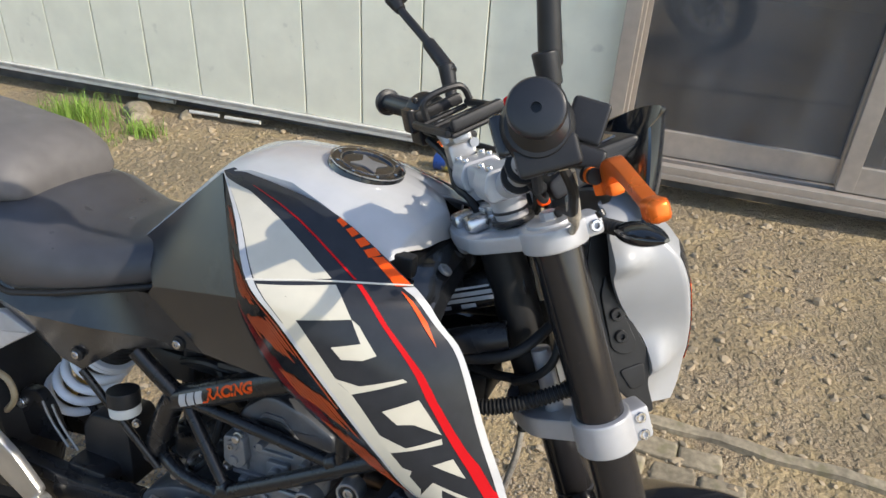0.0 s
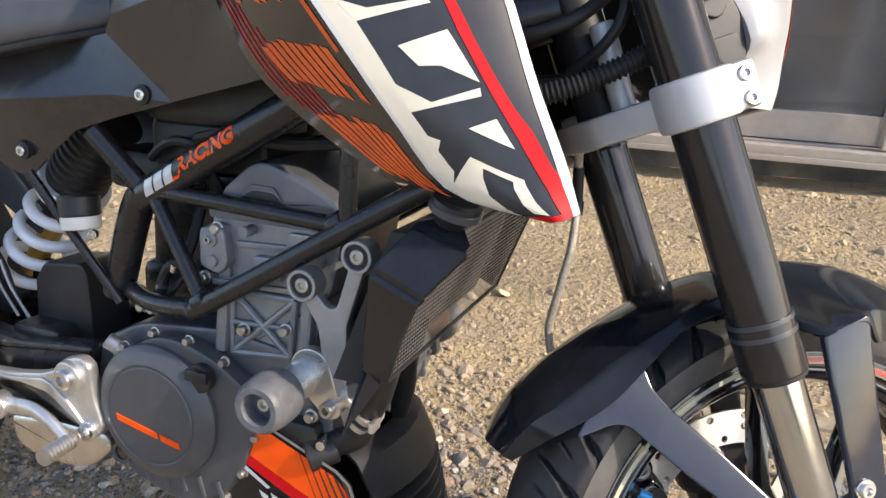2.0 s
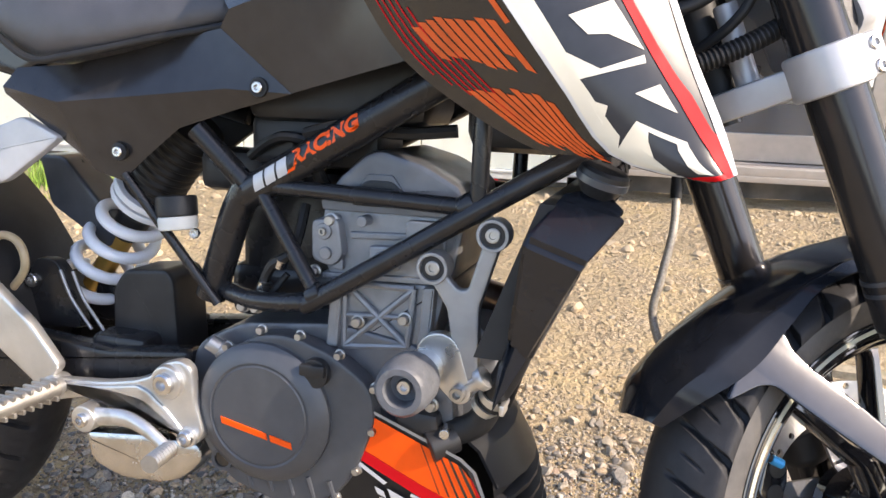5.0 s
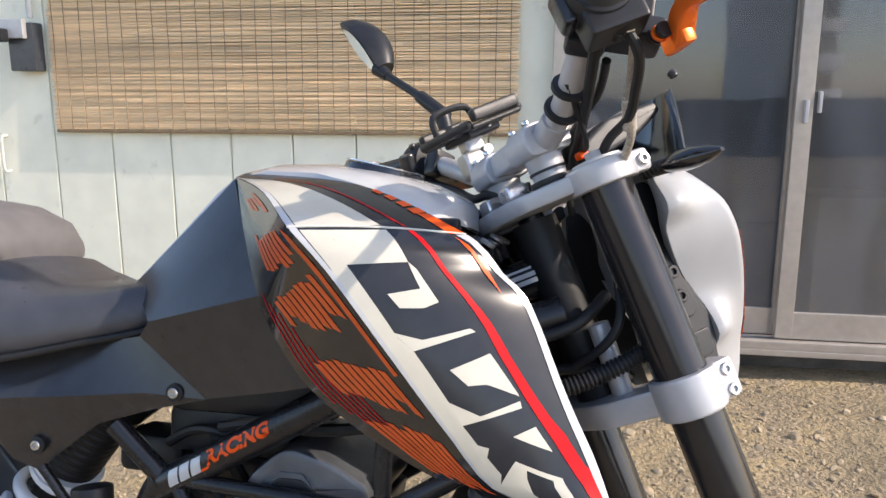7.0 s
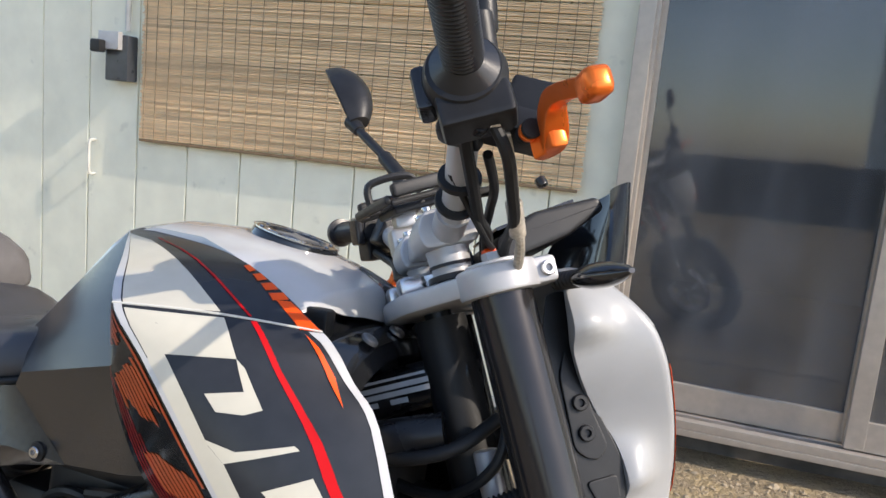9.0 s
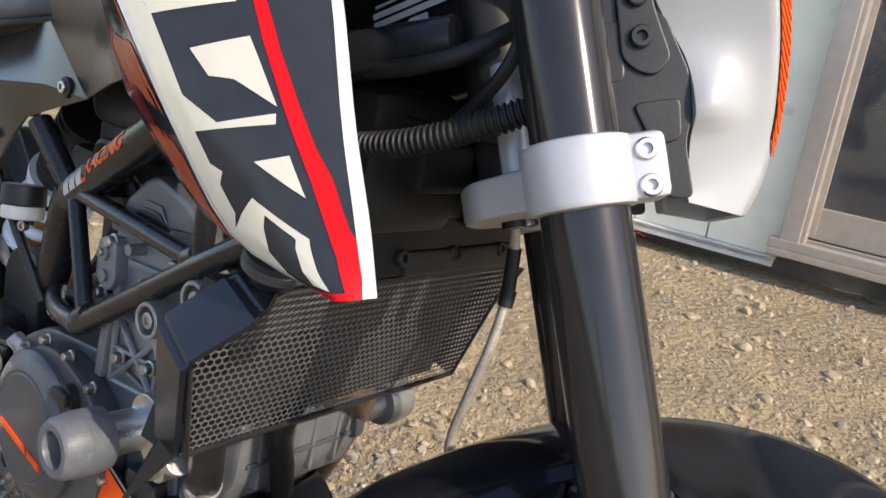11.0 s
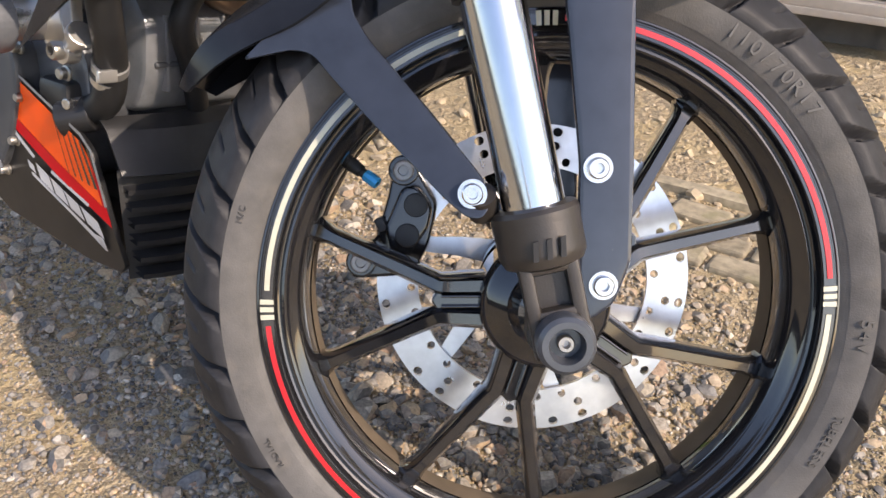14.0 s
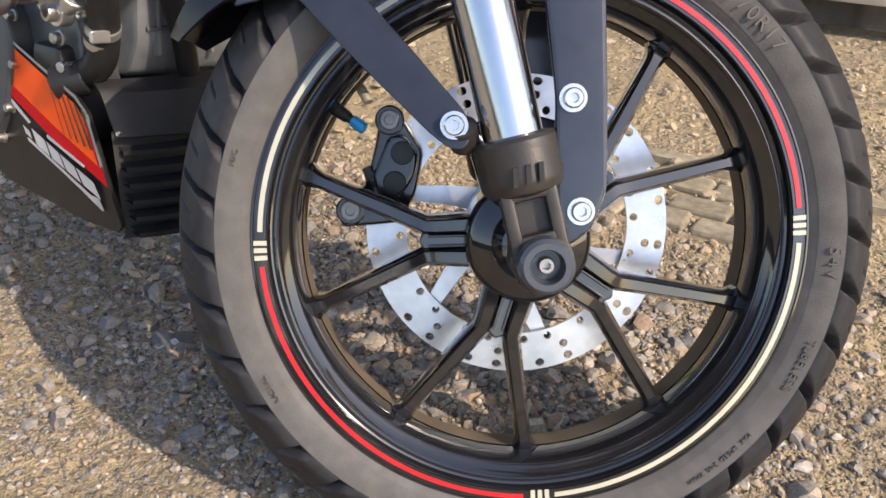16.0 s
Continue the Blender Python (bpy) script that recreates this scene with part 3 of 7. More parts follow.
def make_shed():
    wall = thing("wall_north", "pale green metal siding wall of a shed with vertical grooves", "wall", WALL, kind="structure")
    bm = bmesh.new()
    box(bm, (-2.43, 0.09, 1.42), (4.12, 0.1, 2.62))
    box(bm, (2.45, 0.09, 1.42), (2.1, 0.1, 2.62))
    box(bm, (0.515, 0.09, 2.46), (1.75, 0.1, 0.54))
    part("wall_core", bm, M_TRIMW, wall)
    bm = box(bmesh.new(), (0, 0, 0), (0.2418, 0.032, 2.6), None, 0.0035)
    first = None
    u = -4.283
    while u < 3.3:
        if not -0.37 < u + 0.12 < 1.4:
            if first is None:
                first = part("siding_panel", bm, M_SIDING, wall, m=pose(u + 0.1232, 0.018, 1.405), sharp=12)
            else:
                ob = new("siding_panel", first.data)
                ob.parent, ob.matrix_basis = wall, pose(u + 0.1232, 0.018, 1.405)
        u += 0.2464
    part("siding_top", box(bmesh.new(), (0.515, 0.02, 2.45), (1.74, 0.03, 0.5), None, 0.003), M_SIDING, wall)
    part("bottom_trim", box(box(bmesh.new(), (-2.32, 0.012, 0.094), (3.9, 0.05, 0.022), None, 0.003), (-2.32, -0.008, 0.086), (3.9, 0.01, 0.03), None, 0.002), M_TRIMW, wall, "off-white metal strip under the siding")
    part("footing", box(bmesh.new(), (0, 0.13, -0.02), (9, 0.08, 0.3)), M_DARKC, wall, "recessed concrete footing coloured as in shade")
    part("roof_slab", box(bmesh.new(), (0, 1.8, 2.78), (9, 4.2, 0.1)), M_TRIMW, wall)
    room = thing("room_shell", "plastered room behind the sliding window, coloured dim", "room", WALL, kind="structure")
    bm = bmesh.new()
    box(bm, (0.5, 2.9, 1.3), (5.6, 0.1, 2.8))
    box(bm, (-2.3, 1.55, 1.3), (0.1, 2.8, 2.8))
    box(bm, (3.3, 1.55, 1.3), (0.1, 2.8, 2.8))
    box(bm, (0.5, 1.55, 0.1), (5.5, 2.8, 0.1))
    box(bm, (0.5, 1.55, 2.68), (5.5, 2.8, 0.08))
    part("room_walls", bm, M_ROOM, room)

    win = thing("window_1", "sliding glass window in a greyish bronze aluminium frame", "window", WALL, kind="structure")
    part("sill", box(box(box(bmesh.new(), (0.515, 0.0, 0.137), (1.81, 0.13, 0.022), None, 0.003), (0.515, -0.045, 0.163), (1.81, 0.035, 0.03), None, 0.003), (0.515, 0.03, 0.155), (1.75, 0.05, 0.045), None, 0.002), M_BRONZE, win)
    part("jamb", box(box(bmesh.new(), (-0.335, 0.0, 1.16), (0.055, 0.12, 2.03), None, 0.004), (-0.302, 0.0, 1.16), (0.014, 0.09, 2.0), None, 0.002), M_BRONZE, win)
    part("jamb", box(bmesh.new(), (1.365, 0.0, 1.16), (0.055, 0.12, 2.03), None, 0.004), M_BRONZE, win)
    part("head", box(bmesh.new(), (0.515, 0.0, 2.19), (1.75, 0.12, 0.05), None, 0.004), M_BRONZE, win)
    for u0, u1, y in ((-0.295, 0.492, 0.028), (0.437, 1.335, -0.022)):
        bm = bmesh.new()
        w = 0.058
        box(bm, (u0 + w / 2 - (0.022 if u0 < 0 else 0), y, 1.17), (w if u0 > 0 else 0.02, 0.028, 1.97), None, 0.003)
        box(bm, (u1 - w / 2, y, 1.17), (w, 0.028, 1.97), None, 0.003)
        box(bm, ((u0 + u1) / 2, y, 0.23), (u1 - u0 - 0.004, 0.024, 0.096), None, 0.003)
        box(bm, ((u0 + u1) / 2, y, 2.13), (u1 - u0 - 0.004, 0.024, 0.06), None, 0.003)
        sash = part("sash", bm, M_BRONZE, win)
        bm = box(bmesh.new(), ((u0 + u1) / 2, y + 0.002, 1.19), (u1 - u0 - 0.02, 0.005, 1.86))
        g = part("pane", bm, M_GLASS, sash, "dark reflecting glass pane")
        g.visible_shadow = False
    part("latch", box(box(bmesh.new(), (0.47, -0.045, 0.97), (0.014, 0.02, 0.075), None, 0.003), (0.512, -0.04, 1.0), (0.012, 0.02, 0.07), None, 0.003), M_SILVER, win, "small silver window latch")
    return wall


shed = make_shed()
carton = thing("storage_carton", "plain beige carton standing behind the sliding window", "box", WALL @ pose(0.76, 0.24, 0.15))
part("carton_body", box(bmesh.new(), (0, 0, 0.26), (0.36, 0.3, 0.52), None, 0.006), M_BEIGE, carton)
part("carton_flap", box(bmesh.new(), (0, -0.151, 0.47), (0.35, 0.003, 0.1), None, 0.001), M_BEIGE, carton)
# unseen wall, added so the panes reflect something dark below the sky
house = thing("wall_south", "unseen dark wall added to shape the window reflection", "wall", pose(0, -9, 0, 0, 0, 6), kind="structure")
part("house_wall", box(bmesh.new(), (-3, 0, 0.475), (22, 0.2, 0.95)), M_UNSEENWALL, house)


def make_tower():
    """A narrow apartment house far off, seen in the window panes."""
    tower = thing("apartment_building", "distant pale apartment building with stacked balconies", "building", pose(23.4, -61, 0, 0, 0, -40))
    part("wall", box(bmesh.new(), (0, -3.2, 7.0), (6.6, 6, 14), None, 0.05), M_FARWALL, tower)
    part("stair_shaft", box(bmesh.new(), (-2.4, 0.2, 7.2), (1.8, 1.0, 14.4), None, 0.05), M_FARWALL, tower)
    for k in range(5):
        part("balcony", box(bmesh.new(), (0.9, 0.15, 0.8 + 2.8 * k), (4.6, 0.8, 1.0), None, 0.05), M_FARWALL, tower)
        win = part("window", box(bmesh.new(), (0.9, -0.18, 2.1 + 2.8 * k), (4.4, 0.08, 1.6), None, 0.01), M_GLOSSBLK, tower, "dark balcony window")
        part("frame", box(bmesh.new(), (0.9, -0.12, 2.1 + 2.8 * k), (0.08, 0.05, 1.6), None, 0.01), M_TRIMW, win)
    part("roof", box(bmesh.new(), (0, -3.2, 14.1), (6.9, 6.3, 0.2), None, 0.04), M_DARKC, tower)
    return tower


M_FARWALL = mat("pale rendered wall", (0.85, 0.85, 0.83), 0.8, vary=0.08, scale=0.6)
make_tower()


def make_blind():
    blind = thing("reed_blind", "weathered brown bamboo reed blind hanging on the shed wall", "blind", WALL @ pose(0, -0.03, 0, -0.6, 0, 0))
    rng = random.Random(8)
    vs, fs = [], []
    z = 0.887
    while z < 1.98:
        h = rng.uniform(0.0035, 0.006)
        u, a = -2.28 + rng.uniform(-0.006, 0.006), 0.0
        while u < -0.49:
            ln = min(rng.uniform(0.25, 1.1), -0.487 + rng.uniform(0, 0.01) - u)
            if ln < 0.01:
                break
            d, b, k = rng.uniform(-0.0018, 0.0018), a + rng.uniform(-0.0022, 0.0022), len(vs)
            wv = [0.003 * math.sin((u + 2.3) * 17), 0.003 * math.sin((u + ln + 2.3) * 17)]
            for uu, zz, dd in ((u, z + a, wv[0]), (u + ln, z + b, wv[1])):
                vs += [(uu, d + dd - 0.0025, zz + h * 0.15), (uu, d + dd - 0.0025, zz + h * 0.8), (uu, d + dd + 0.003, zz + h), (uu, d + dd + 0.003, zz)]
            fs += [(k, k + 4, k + 5, k + 1), (k + 1, k + 5, k + 6, k + 2), (k + 3, k + 7, k + 4, k), (k, k + 1, k + 2, k + 3), (k + 4, k + 7, k + 6, k + 5)]
            u, a = u + ln, b
        z += h * 0.96
    me = bpy.data.meshes.new("reeds")
    me.from_pydata(vs, [], fs)
    me.materials.append(M_REED)
    ob = new("reeds", me)
    ob.parent = blind
    ob["kind"] = "stuff"
    for i in range(31):
        u = -2.262 + i * 0.0585 + rng.uniform(-0.006, 0.006)
        bm = bmesh.new()
        pipe(bm, [(u + rng.uniform(-0.002, 0.002), -0.0065, 0.878 + 0.16 * j) for j in range(8)], 0.0013, 5, 3)
        part("cord", bm, M_CORD, blind)
    part("bottom_lath", box(bmesh.new(), (-1.385, 0, 0.884), (1.79, 0.012, 0.012), None, 0.003), M_CORD, blind, "dark lath along the lower edge")
    return blind


make_blind()


def make_wall_box():
    b = thing("outdoor_switch_box", "dark grey weatherproof socket box with a silver hood on the siding", "switch box", WALL @ pose(-2.39, -0.002, 1.21))
    part("body", box(bmesh.new(), (0.02, -0.03, -0.01), (0.11, 0.06, 0.18), None, 0.006), M_GUARD, b)
    bm = bmesh.new()
    plate(bm, [(-0.05, 0.02), (0.05, 0.02), (0.05, 0.09), (-0.05, 0.09)], -0.085, -0.058, 0.005)
    part("hood", bm, M_SILVER, b, "silver hood")
    part("spout", box(bmesh.new(), (-0.035, -0.1, 0.03), (0.05, 0.04, 0.05), None, 0.008), M_PLASTIC, b)
    c = thing("conduit_pipe", "cream painted conduit pipe running up the siding", "pipe", WALL @ pose(-2.352, -0.02, 1.31))
    part("pipe", rod(bmesh.new(), (0, 0, 0), (0, 0, 0.9), 0.0115, n=14), M_TRIMW, c)
    part("pipe_clip", box(bmesh.new(), (0, 0.002, 0.19), (0.05, 0.02, 0.014), None, 0.003), M_TRIMW, c)
    h = thing("door_pull", "small white door pull on the siding", "handle", WALL @ pose(-2.52, -0.012, 0.79))
    bm = bmesh.new()
    pipe(bm, [(0, 0.012, 0.07), (0, -0.02, 0.065), (0, -0.024, 0.0), (0, -0.02, -0.065), (0, 0.012, -0.07)], 0.006, 8)
    part("grip", bm, M_TRIMW, h)


make_wall_box()


# ---- loose things by the wall ----
M_GRASS = mat("fresh grass", (0.2, 0.32, 0.05), 0.6, vary=0.3, scale=20, island=0.4)


def make_grass(cx, cy, w, h, count, seed):
    rng = random.Random(seed)
    bm = bmesh.new()
    for i in range(count):
        x, y = cx + rng.gauss(0, w), cy + rng.gauss(0, w * 0.6)
        z = rise(x, y)
        a, ln, b = rng.uniform(0, 6.28), rng.uniform(0.4, 1) * h, rng.uniform(0.1, 0.9)
        d, s = V(math.cos(a), math.sin(a), 0), V(-math.sin(a), math.cos(a), 0) * 0.0022
        P = [V(x, y, z) + d * (ln * b * t * t) + V(0, 0, ln * t * (1 - 0.3 * b * t)) for t in (0, 0.4, 0.75, 1)]
        vs = [[bm.verts.new(p - s * (1 - k / 3.2)), bm.verts.new(p + s * (1 - k / 3.2))] for k, p in enumerate(P)]
        for A, B in zip(vs, vs[1:]):
            bm.faces.new((A[0], A[1], B[1], B[0]))
    ob = part("grass_tuft", bm, M_GRASS, None, sharp=0)
    return tagged(ob, "small tuft of bright green weeds in the gravel", "grass", kind="stuff")


make_grass(-2.52, 1.70, 0.09, 0.13, 420, 1)
make_grass(-2.18, 1.70, 0.05, 0.08, 170, 2)
make_grass(-2.32, 1.58, 0.06, 0.05, 90, 3)
make_grass(-1.35, 1.72, 0.07, 0.05, 80, 4)


def make_rock(x, y, r, flat, seed):
    rng = random.Random(seed)
    bm = bmesh.new()
    bmesh.ops.create_icosphere(bm, subdivisions=3, radius=1)
    for v in bm.verts:
        v.co *= 1 + 0.35 * noise.noise((v.co * 1.3 + V(seed, 0, 0))[:]) + 0.08 * noise.noise((v.co * 5)[:])
        v.co = V(v.co.x * r, v.co.y * r * 0.7, v.co.z * r * flat)
    ob = part("rock", bm, M_PAVER, None, sharp=25)
    ob.matrix_basis = pose(x, y, rise(x, y) + r * flat * 0.35, 0, 0, rng.uniform(0, 360))
    return tagged(ob, "rough broken concrete lump near the wall", "rock", "rubble by the wall")


make_rock(-2.35, 1.86, 0.075, 0.5, 2)
make_rock(-2.28, 1.80, 0.05, 0.6, 5)
make_rock(-2.14, 1.93, 0.04, 0.5, 7)
for x0, y0, x1, y1, r in ((-2.42, 1.97, -2.24, 1.985, 0.012), (-2.12, 1.93, -1.98, 1.945, 0.008), (-1.95, 1.945, -1.78, 1.955, 0.008)):
    bm = rod(bmesh.new(), (x0, y0, rise(x0, y0) + r + 0.02), (x1, y1, rise(x1, y1) + r + 0.02), r, n=14, bev=0.001)
    ob = part("plastic_pipe", bm, M_TRIMW)
    tagged(ob, "short white plastic pipe lying by the wall", "pipe", "pipes by the wall")
can = thing("spray_can", "blue and yellow spray can lying on the gravel", "spray can", pose(-0.898, 1.935, rise(-0.9, 1.93) + 0.033, 0, 0, 4))
part("can_body", rod(bmesh.new(), (-0.075, 0, 0), (0.055, 0, 0), 0.033, n=32, bev=0.004), mat("blue can print", (0.03, 0.08, 0.3), 0.3, 0.4, spots=((0.7, 0.6, 0.05), 18, 0.5)), can)
part("can_band", lathe(bmesh.new(), [(0.0334, -0.02), (0.0334, 0.02)], (0, 0, 0), 32, "z"), M_YELLOW, can, "yellow print band", m=pose(0.01, 0, 0, 0, 90, 0))
part("can_cap", rod(bmesh.new(), (0.055, 0, 0), (0.095, 0, 0), 0.027, n=28, bev=0.004), M_YELLOW, can, "yellow cap")
bm = bmesh.new()
pipe(bm, [(0.09, 0, 0.01), (0.12, 0.01, 0.035), (0.15, 0.0, 0.03)], 0.002, 6)
part("straw", bm, M_RED, can, "red spray straw")


# ---- motorcycle: leaning on its side stand, steered to the left ----
LEANED = pose(0, 0, 0, -9.67, 0, 0)
STEER = pose(0.067, 0, 0.2637, 0, -23.1, 0) @ pose(0, 0, 0, 0, 0, 34)
moto = thing("motorcycle", "parked white, black and orange naked motorcycle with handlebar turned, on gravel", "motorcycle", LEANED)
FX, FY = 0.034, 0.106
WX, WZ = 0.034, -0.005


def sp(name, bm, material, label="", parent=None, sharp=32):
    """A part that turns with the handlebar; under such a part it needs no pose of its own."""
    return part(name, bm, material, parent or moto, label, None if parent else STEER, sharp)


# front wheel
def wheel_rim(cx, cz, R=0.2255, w=0.046):
    k = R / 0.2255
    near = [(0.19, 0.018), (0.1935, 0.0285), (0.1965, 0.0325), (0.2, 0.0345), (0.2022, 0.0385), (0.2042, 0.0402), (0.2062, 0.0398), (0.2082, 0.0375), (0.2098, 0.0385), (0.2106, 0.0455), (0.2116, 0.0472), (0.2198, 0.0472), (0.2206, 0.0462), (0.2214, 0.0462), (0.2222, 0.0474), (0.2236, 0.0472), (0.2255, w - 0.003), (0.2255, w - 0.008), (0.206, 0.0341), (0.2, 0.02)]
    prof = near[::-1] + [(r, -y) for r, y in near]
    return lathe(bmesh.new(), [(r * k, y) for r, y in prof], (cx, 0, cz), 128, closed=True)


def tyre_mesh(cx, cz, R, hw, r0, grooves, n=1440):
    """Tyre with slanting curved grooves cut into its tread, opening at the shoulders."""
    prof, m = [], 42
    for i in range(m + 1):
        s = -1 + 2 * i / m
        prof.append((R - 0.033 * abs(s) ** 2.1, hw * s, s))
    side = [(R - 0.0365, 1.012, 1.06), (R - 0.0405, 1.008, 1.12), (R - 0.0425, 0.998, 9), (R - 0.043, 0.994, 9), (R - 0.049, 0.982, 9), (R - 0.055, 0.952, 9), (R - 0.0625, 0.902, 9), (R - 0.063, 0.888, 9), (r0 + 0.004, 0.85, 9), (r0 - 0.002, 0.76, 9)]
    full = [(r, -y * hw, -s) for r, y, s in side[::-1]] + prof + [(r, y * hw, s) for r, y, s in side]
    pitch = 2 * math.pi * R / grooves
    vs, fs = [], []
    for i in range(n):
        t = 2 * math.pi * i / n
        for r, y, s in full:
            d, a = 0.0, min(abs(s), 1.12)
            # the rows of the mesh run along the grooves
            path = 0.55 * (a - 0.55) + 0.5 * (a - 0.55) ** 2 if a > 0.12 else -0.144
            th = t + path * 2 * math.pi / grooves
            if abs(s) < 2:
                ph = (t * grooves / (2 * math.pi) + (0.5 if s > 0 else 0)) % 1.0
                e = abs(ph - 0.5) * pitch
                wd = 0.0024 + 0.001 * a + 0.0046 * max(0.0, (a - 0.8) / 0.3) ** 1.4
                if 0.3 < a:
                    d = (0.0062 + 0.0042 * a) * max(0.0, min(1.0, (wd - e) / 0.0014 + 0.5)) * min(1, (a - 0.3) * 6) * (1 - max(0, a - 1.04) * 6)
                e2 = abs((ph + 0.5) % 1.0 - 0.5) * pitch
                if 0.5 < a < 0.78:
                    d = max(d, 0.003 * max(0.0, min(1.0, (0.0013 - e2) / 0.001 + 0.5)))
                y -= math.copysign(d * 0.5, y) if a > 0.8 else 0
            vs.append((cx + (r - d) * math.cos(th), y, cz + (r - d) * math.sin(th)))
    k = len(full)
    for i in range(n):
        j = (i + 1) % n
        for q in range(k - 1):
            fs.append((i * k + q, i * k + q + 1, j * k + q + 1, j * k + q))
    bm = bmesh.new()
    me = bpy.data.meshes.new("t")
    me.from_pydata(vs, [], fs)
    low, high = len(side) - 4, len(full) - len(side) + 3
    me.polygons.foreach_set("material_index", [1 if low <= q < high else 0 for i in range(n) for q in range(k - 1)])
    bm.from_mesh(me)
    bpy.data.meshes.remove(me)
    return bm


def arc_band(cx, cz, y, r0, r1, a0, a1, n=40, t=0.0006):
    bm = bmesh.new()
    rows = [[V(cx + r * math.cos(a), y, cz + r * math.sin(a)) for r in (r0, r1)] for a in [radians(a0 + (a1 - a0) * i / n) for i in range(n + 1)]]
    loft(bm, rows)
    return thick(bm, t)


def arc_text(text, r, a, y, size, cx, cz, flip=False):
    """Raised letters along the sidewall; a: the angle of their middle, read clockwise."""
    bm = bmesh.new()
    step = size * 0.62 / r
    for i, ch in enumerate(text):
        if ch == " ":
            continue
        me = glyphs(ch, size, 0.0005)
        th = radians(a) - (i - (len(text) - 1) / 2) * step
        up = V(math.cos(th), 0, math.sin(th))
        right = V(math.sin(th), 0, -math.cos(th))
        m = Matrix((( right.x, up.x, 0, 0), (0, 0, -1, 0), (right.z, up.z, 0, 0), (0, 0, 0, 1)))
        m.translation = V(cx, y, cz) + up * r
        me.transform(m)
        bm.from_mesh(me)
        bpy.data.meshes.remove(me)
    return bm


def spoke(bm, a0, da, cx, cz):
    """One arm of a forked spoke: along the arm's line, then out to the rim."""
    ca = radians(a0)
    t = V(-math.sin(ca), 0, math.cos(ca)) * (1 if da > 0 else -1)
    e = V(math.cos(ca), 0, math.sin(ca))
    o = V(cx, 0, cz)
    c2 = radians(a0 + da)
    k0, k1 = o + e * 0.083 + t * 0.0125, o + V(math.cos(c2), 0, math.sin(c2)) * 0.193
    P = [o + e * 0.03 + t * 0.0145, o + e * 0.055 + t * 0.0135, o + e * 0.075 + t * 0.0128, k0.lerp(k1, 0.01), k0.lerp(k1, 0.06)] + [k0.lerp(k1, q) for q in (0.15, 0.3, 0.5, 0.7, 0.86, 0.93, 0.97, 1.0)]
    rows = []
    for i, p in enumerate(P):
        f = i / (len(P) - 1)
        d = (P[min(i + 1, len(P) - 1)] - P[max(i - 1, 0)]).normalized()
        s = d.cross(V(0, 1, 0))
        w, h = (0.009 - 0.003 * f) + (0.0, 0.002, 0.0045, 0.008)[max(0, i - 9)], 0.017 - 0.006 * f
        yc = -0.012 + 0.012 * f
        prof = [(-1, -0.6), (-0.5, -1), (0.5, -1), (1, -0.6), (1, 0.6), (0.5, 1), (-0.5, 1), (-1, 0.6)]
        rows.append([p + s * (a * w) + V(0, yc + b * h, 0) for a, b in prof])
    loft(bm, rows, close=True)


rim = sp("front_wheel", wheel_rim(WX, WZ), M_RIM, "gloss black five-spoke alloy front wheel")
sp("tyre", tyre_mesh(WX, WZ, 0.293, 0.056, 0.222, 36), M_TYRE, "dusty black road tyre", rim, 75).data.materials.append(M_TREAD)
for a0 in (168, 240, 312, 24, 96):
    bm = bmesh.new()
    for da in (-17.5, 17.5):
        spoke(bm, a0, da, WX, WZ)
    # the web between the two arms, with its raised ribs
    turn = pose(WX, 0, WZ, 0, -a0, 0)
    plate(bm, rounded([(0.03, -0.013), (0.084, -0.010), (0.091, 0.0), (0.084, 0.010), (0.03, 0.013)], 0.004), -0.02, 0.004, 0.002, turn)
    for z in (-0.0042, 0.0042):
        box(bm, (0.065, -0.0215, z), (0.034, 0.004, 0.0022), turn, 0.0008)
    sp("spoke", bm, M_RIM, "", rim, 40)
bm = lathe(bmesh.new(), [(0.012, -0.066), (0.024, -0.064), (0.027, -0.056), (0.031, -0.048), (0.046, -0.042), (0.051, -0.036), (0.0525, -0.03), (0.0525, 0.012), (0.04, 0.02), (0.04, 0.03), (0.05, 0.045), (0.05, 0.058), (0.012, 0.06)], (WX, 0, WZ), 48)
sp("hub", bm, M_RIM, "", rim)
sp("rim_well", lathe(bmesh.new(), [(0.1893, -0.004), (0.1893, 0.0175), (0.1933, 0.0295), (0.2037, 0.0375)], (WX, 0, WZ), 96), M_RIMIN, "brown inner rim", rim)
for i, (a0, a1) in enumerate(((-6, 75.5), (82.5, 164), (171.5, 256), (263, 346.5))):
    sp("rim_stripe", arc_band(WX, WZ, -0.0479, 0.2140, 0.2180, a0, a1), (M_RIMRED, M_RIMCREAM, M_RIMRED, M_RIMCREAM)[i], ("red rim tape", "cream rim tape")[i % 2], rim)
for a0 in (79, 168, 259.7, 350.3):
    for k in (-1.6, 0, 1.6):
        sp("rim_mark", arc_band(WX, WZ, -0.0481, 0.2108, 0.2212, a0 + k - 0.5, a0 + k + 0.5, 2), M_RIMCREAM, "", rim)
for text, a, r, size in (("110/70R17", 36, 0.2425, 0.0165), ("54V", -17, 0.2425, 0.0145), ("TUBELESS", -38, 0.2425, 0.0095), ("MAX SPEED 240 KM/H", -62, 0.2425, 0.0058), ("RADIAL", 196, 0.2425, 0.007), ("M/C", 150, 0.2425, 0.007)):
    sp("sidewall_lettering", arc_text(text, r - size * 0.35, a, -0.0552, size, WX, WZ), M_TEXT, "moulded tyre size lettering", rim, 0)
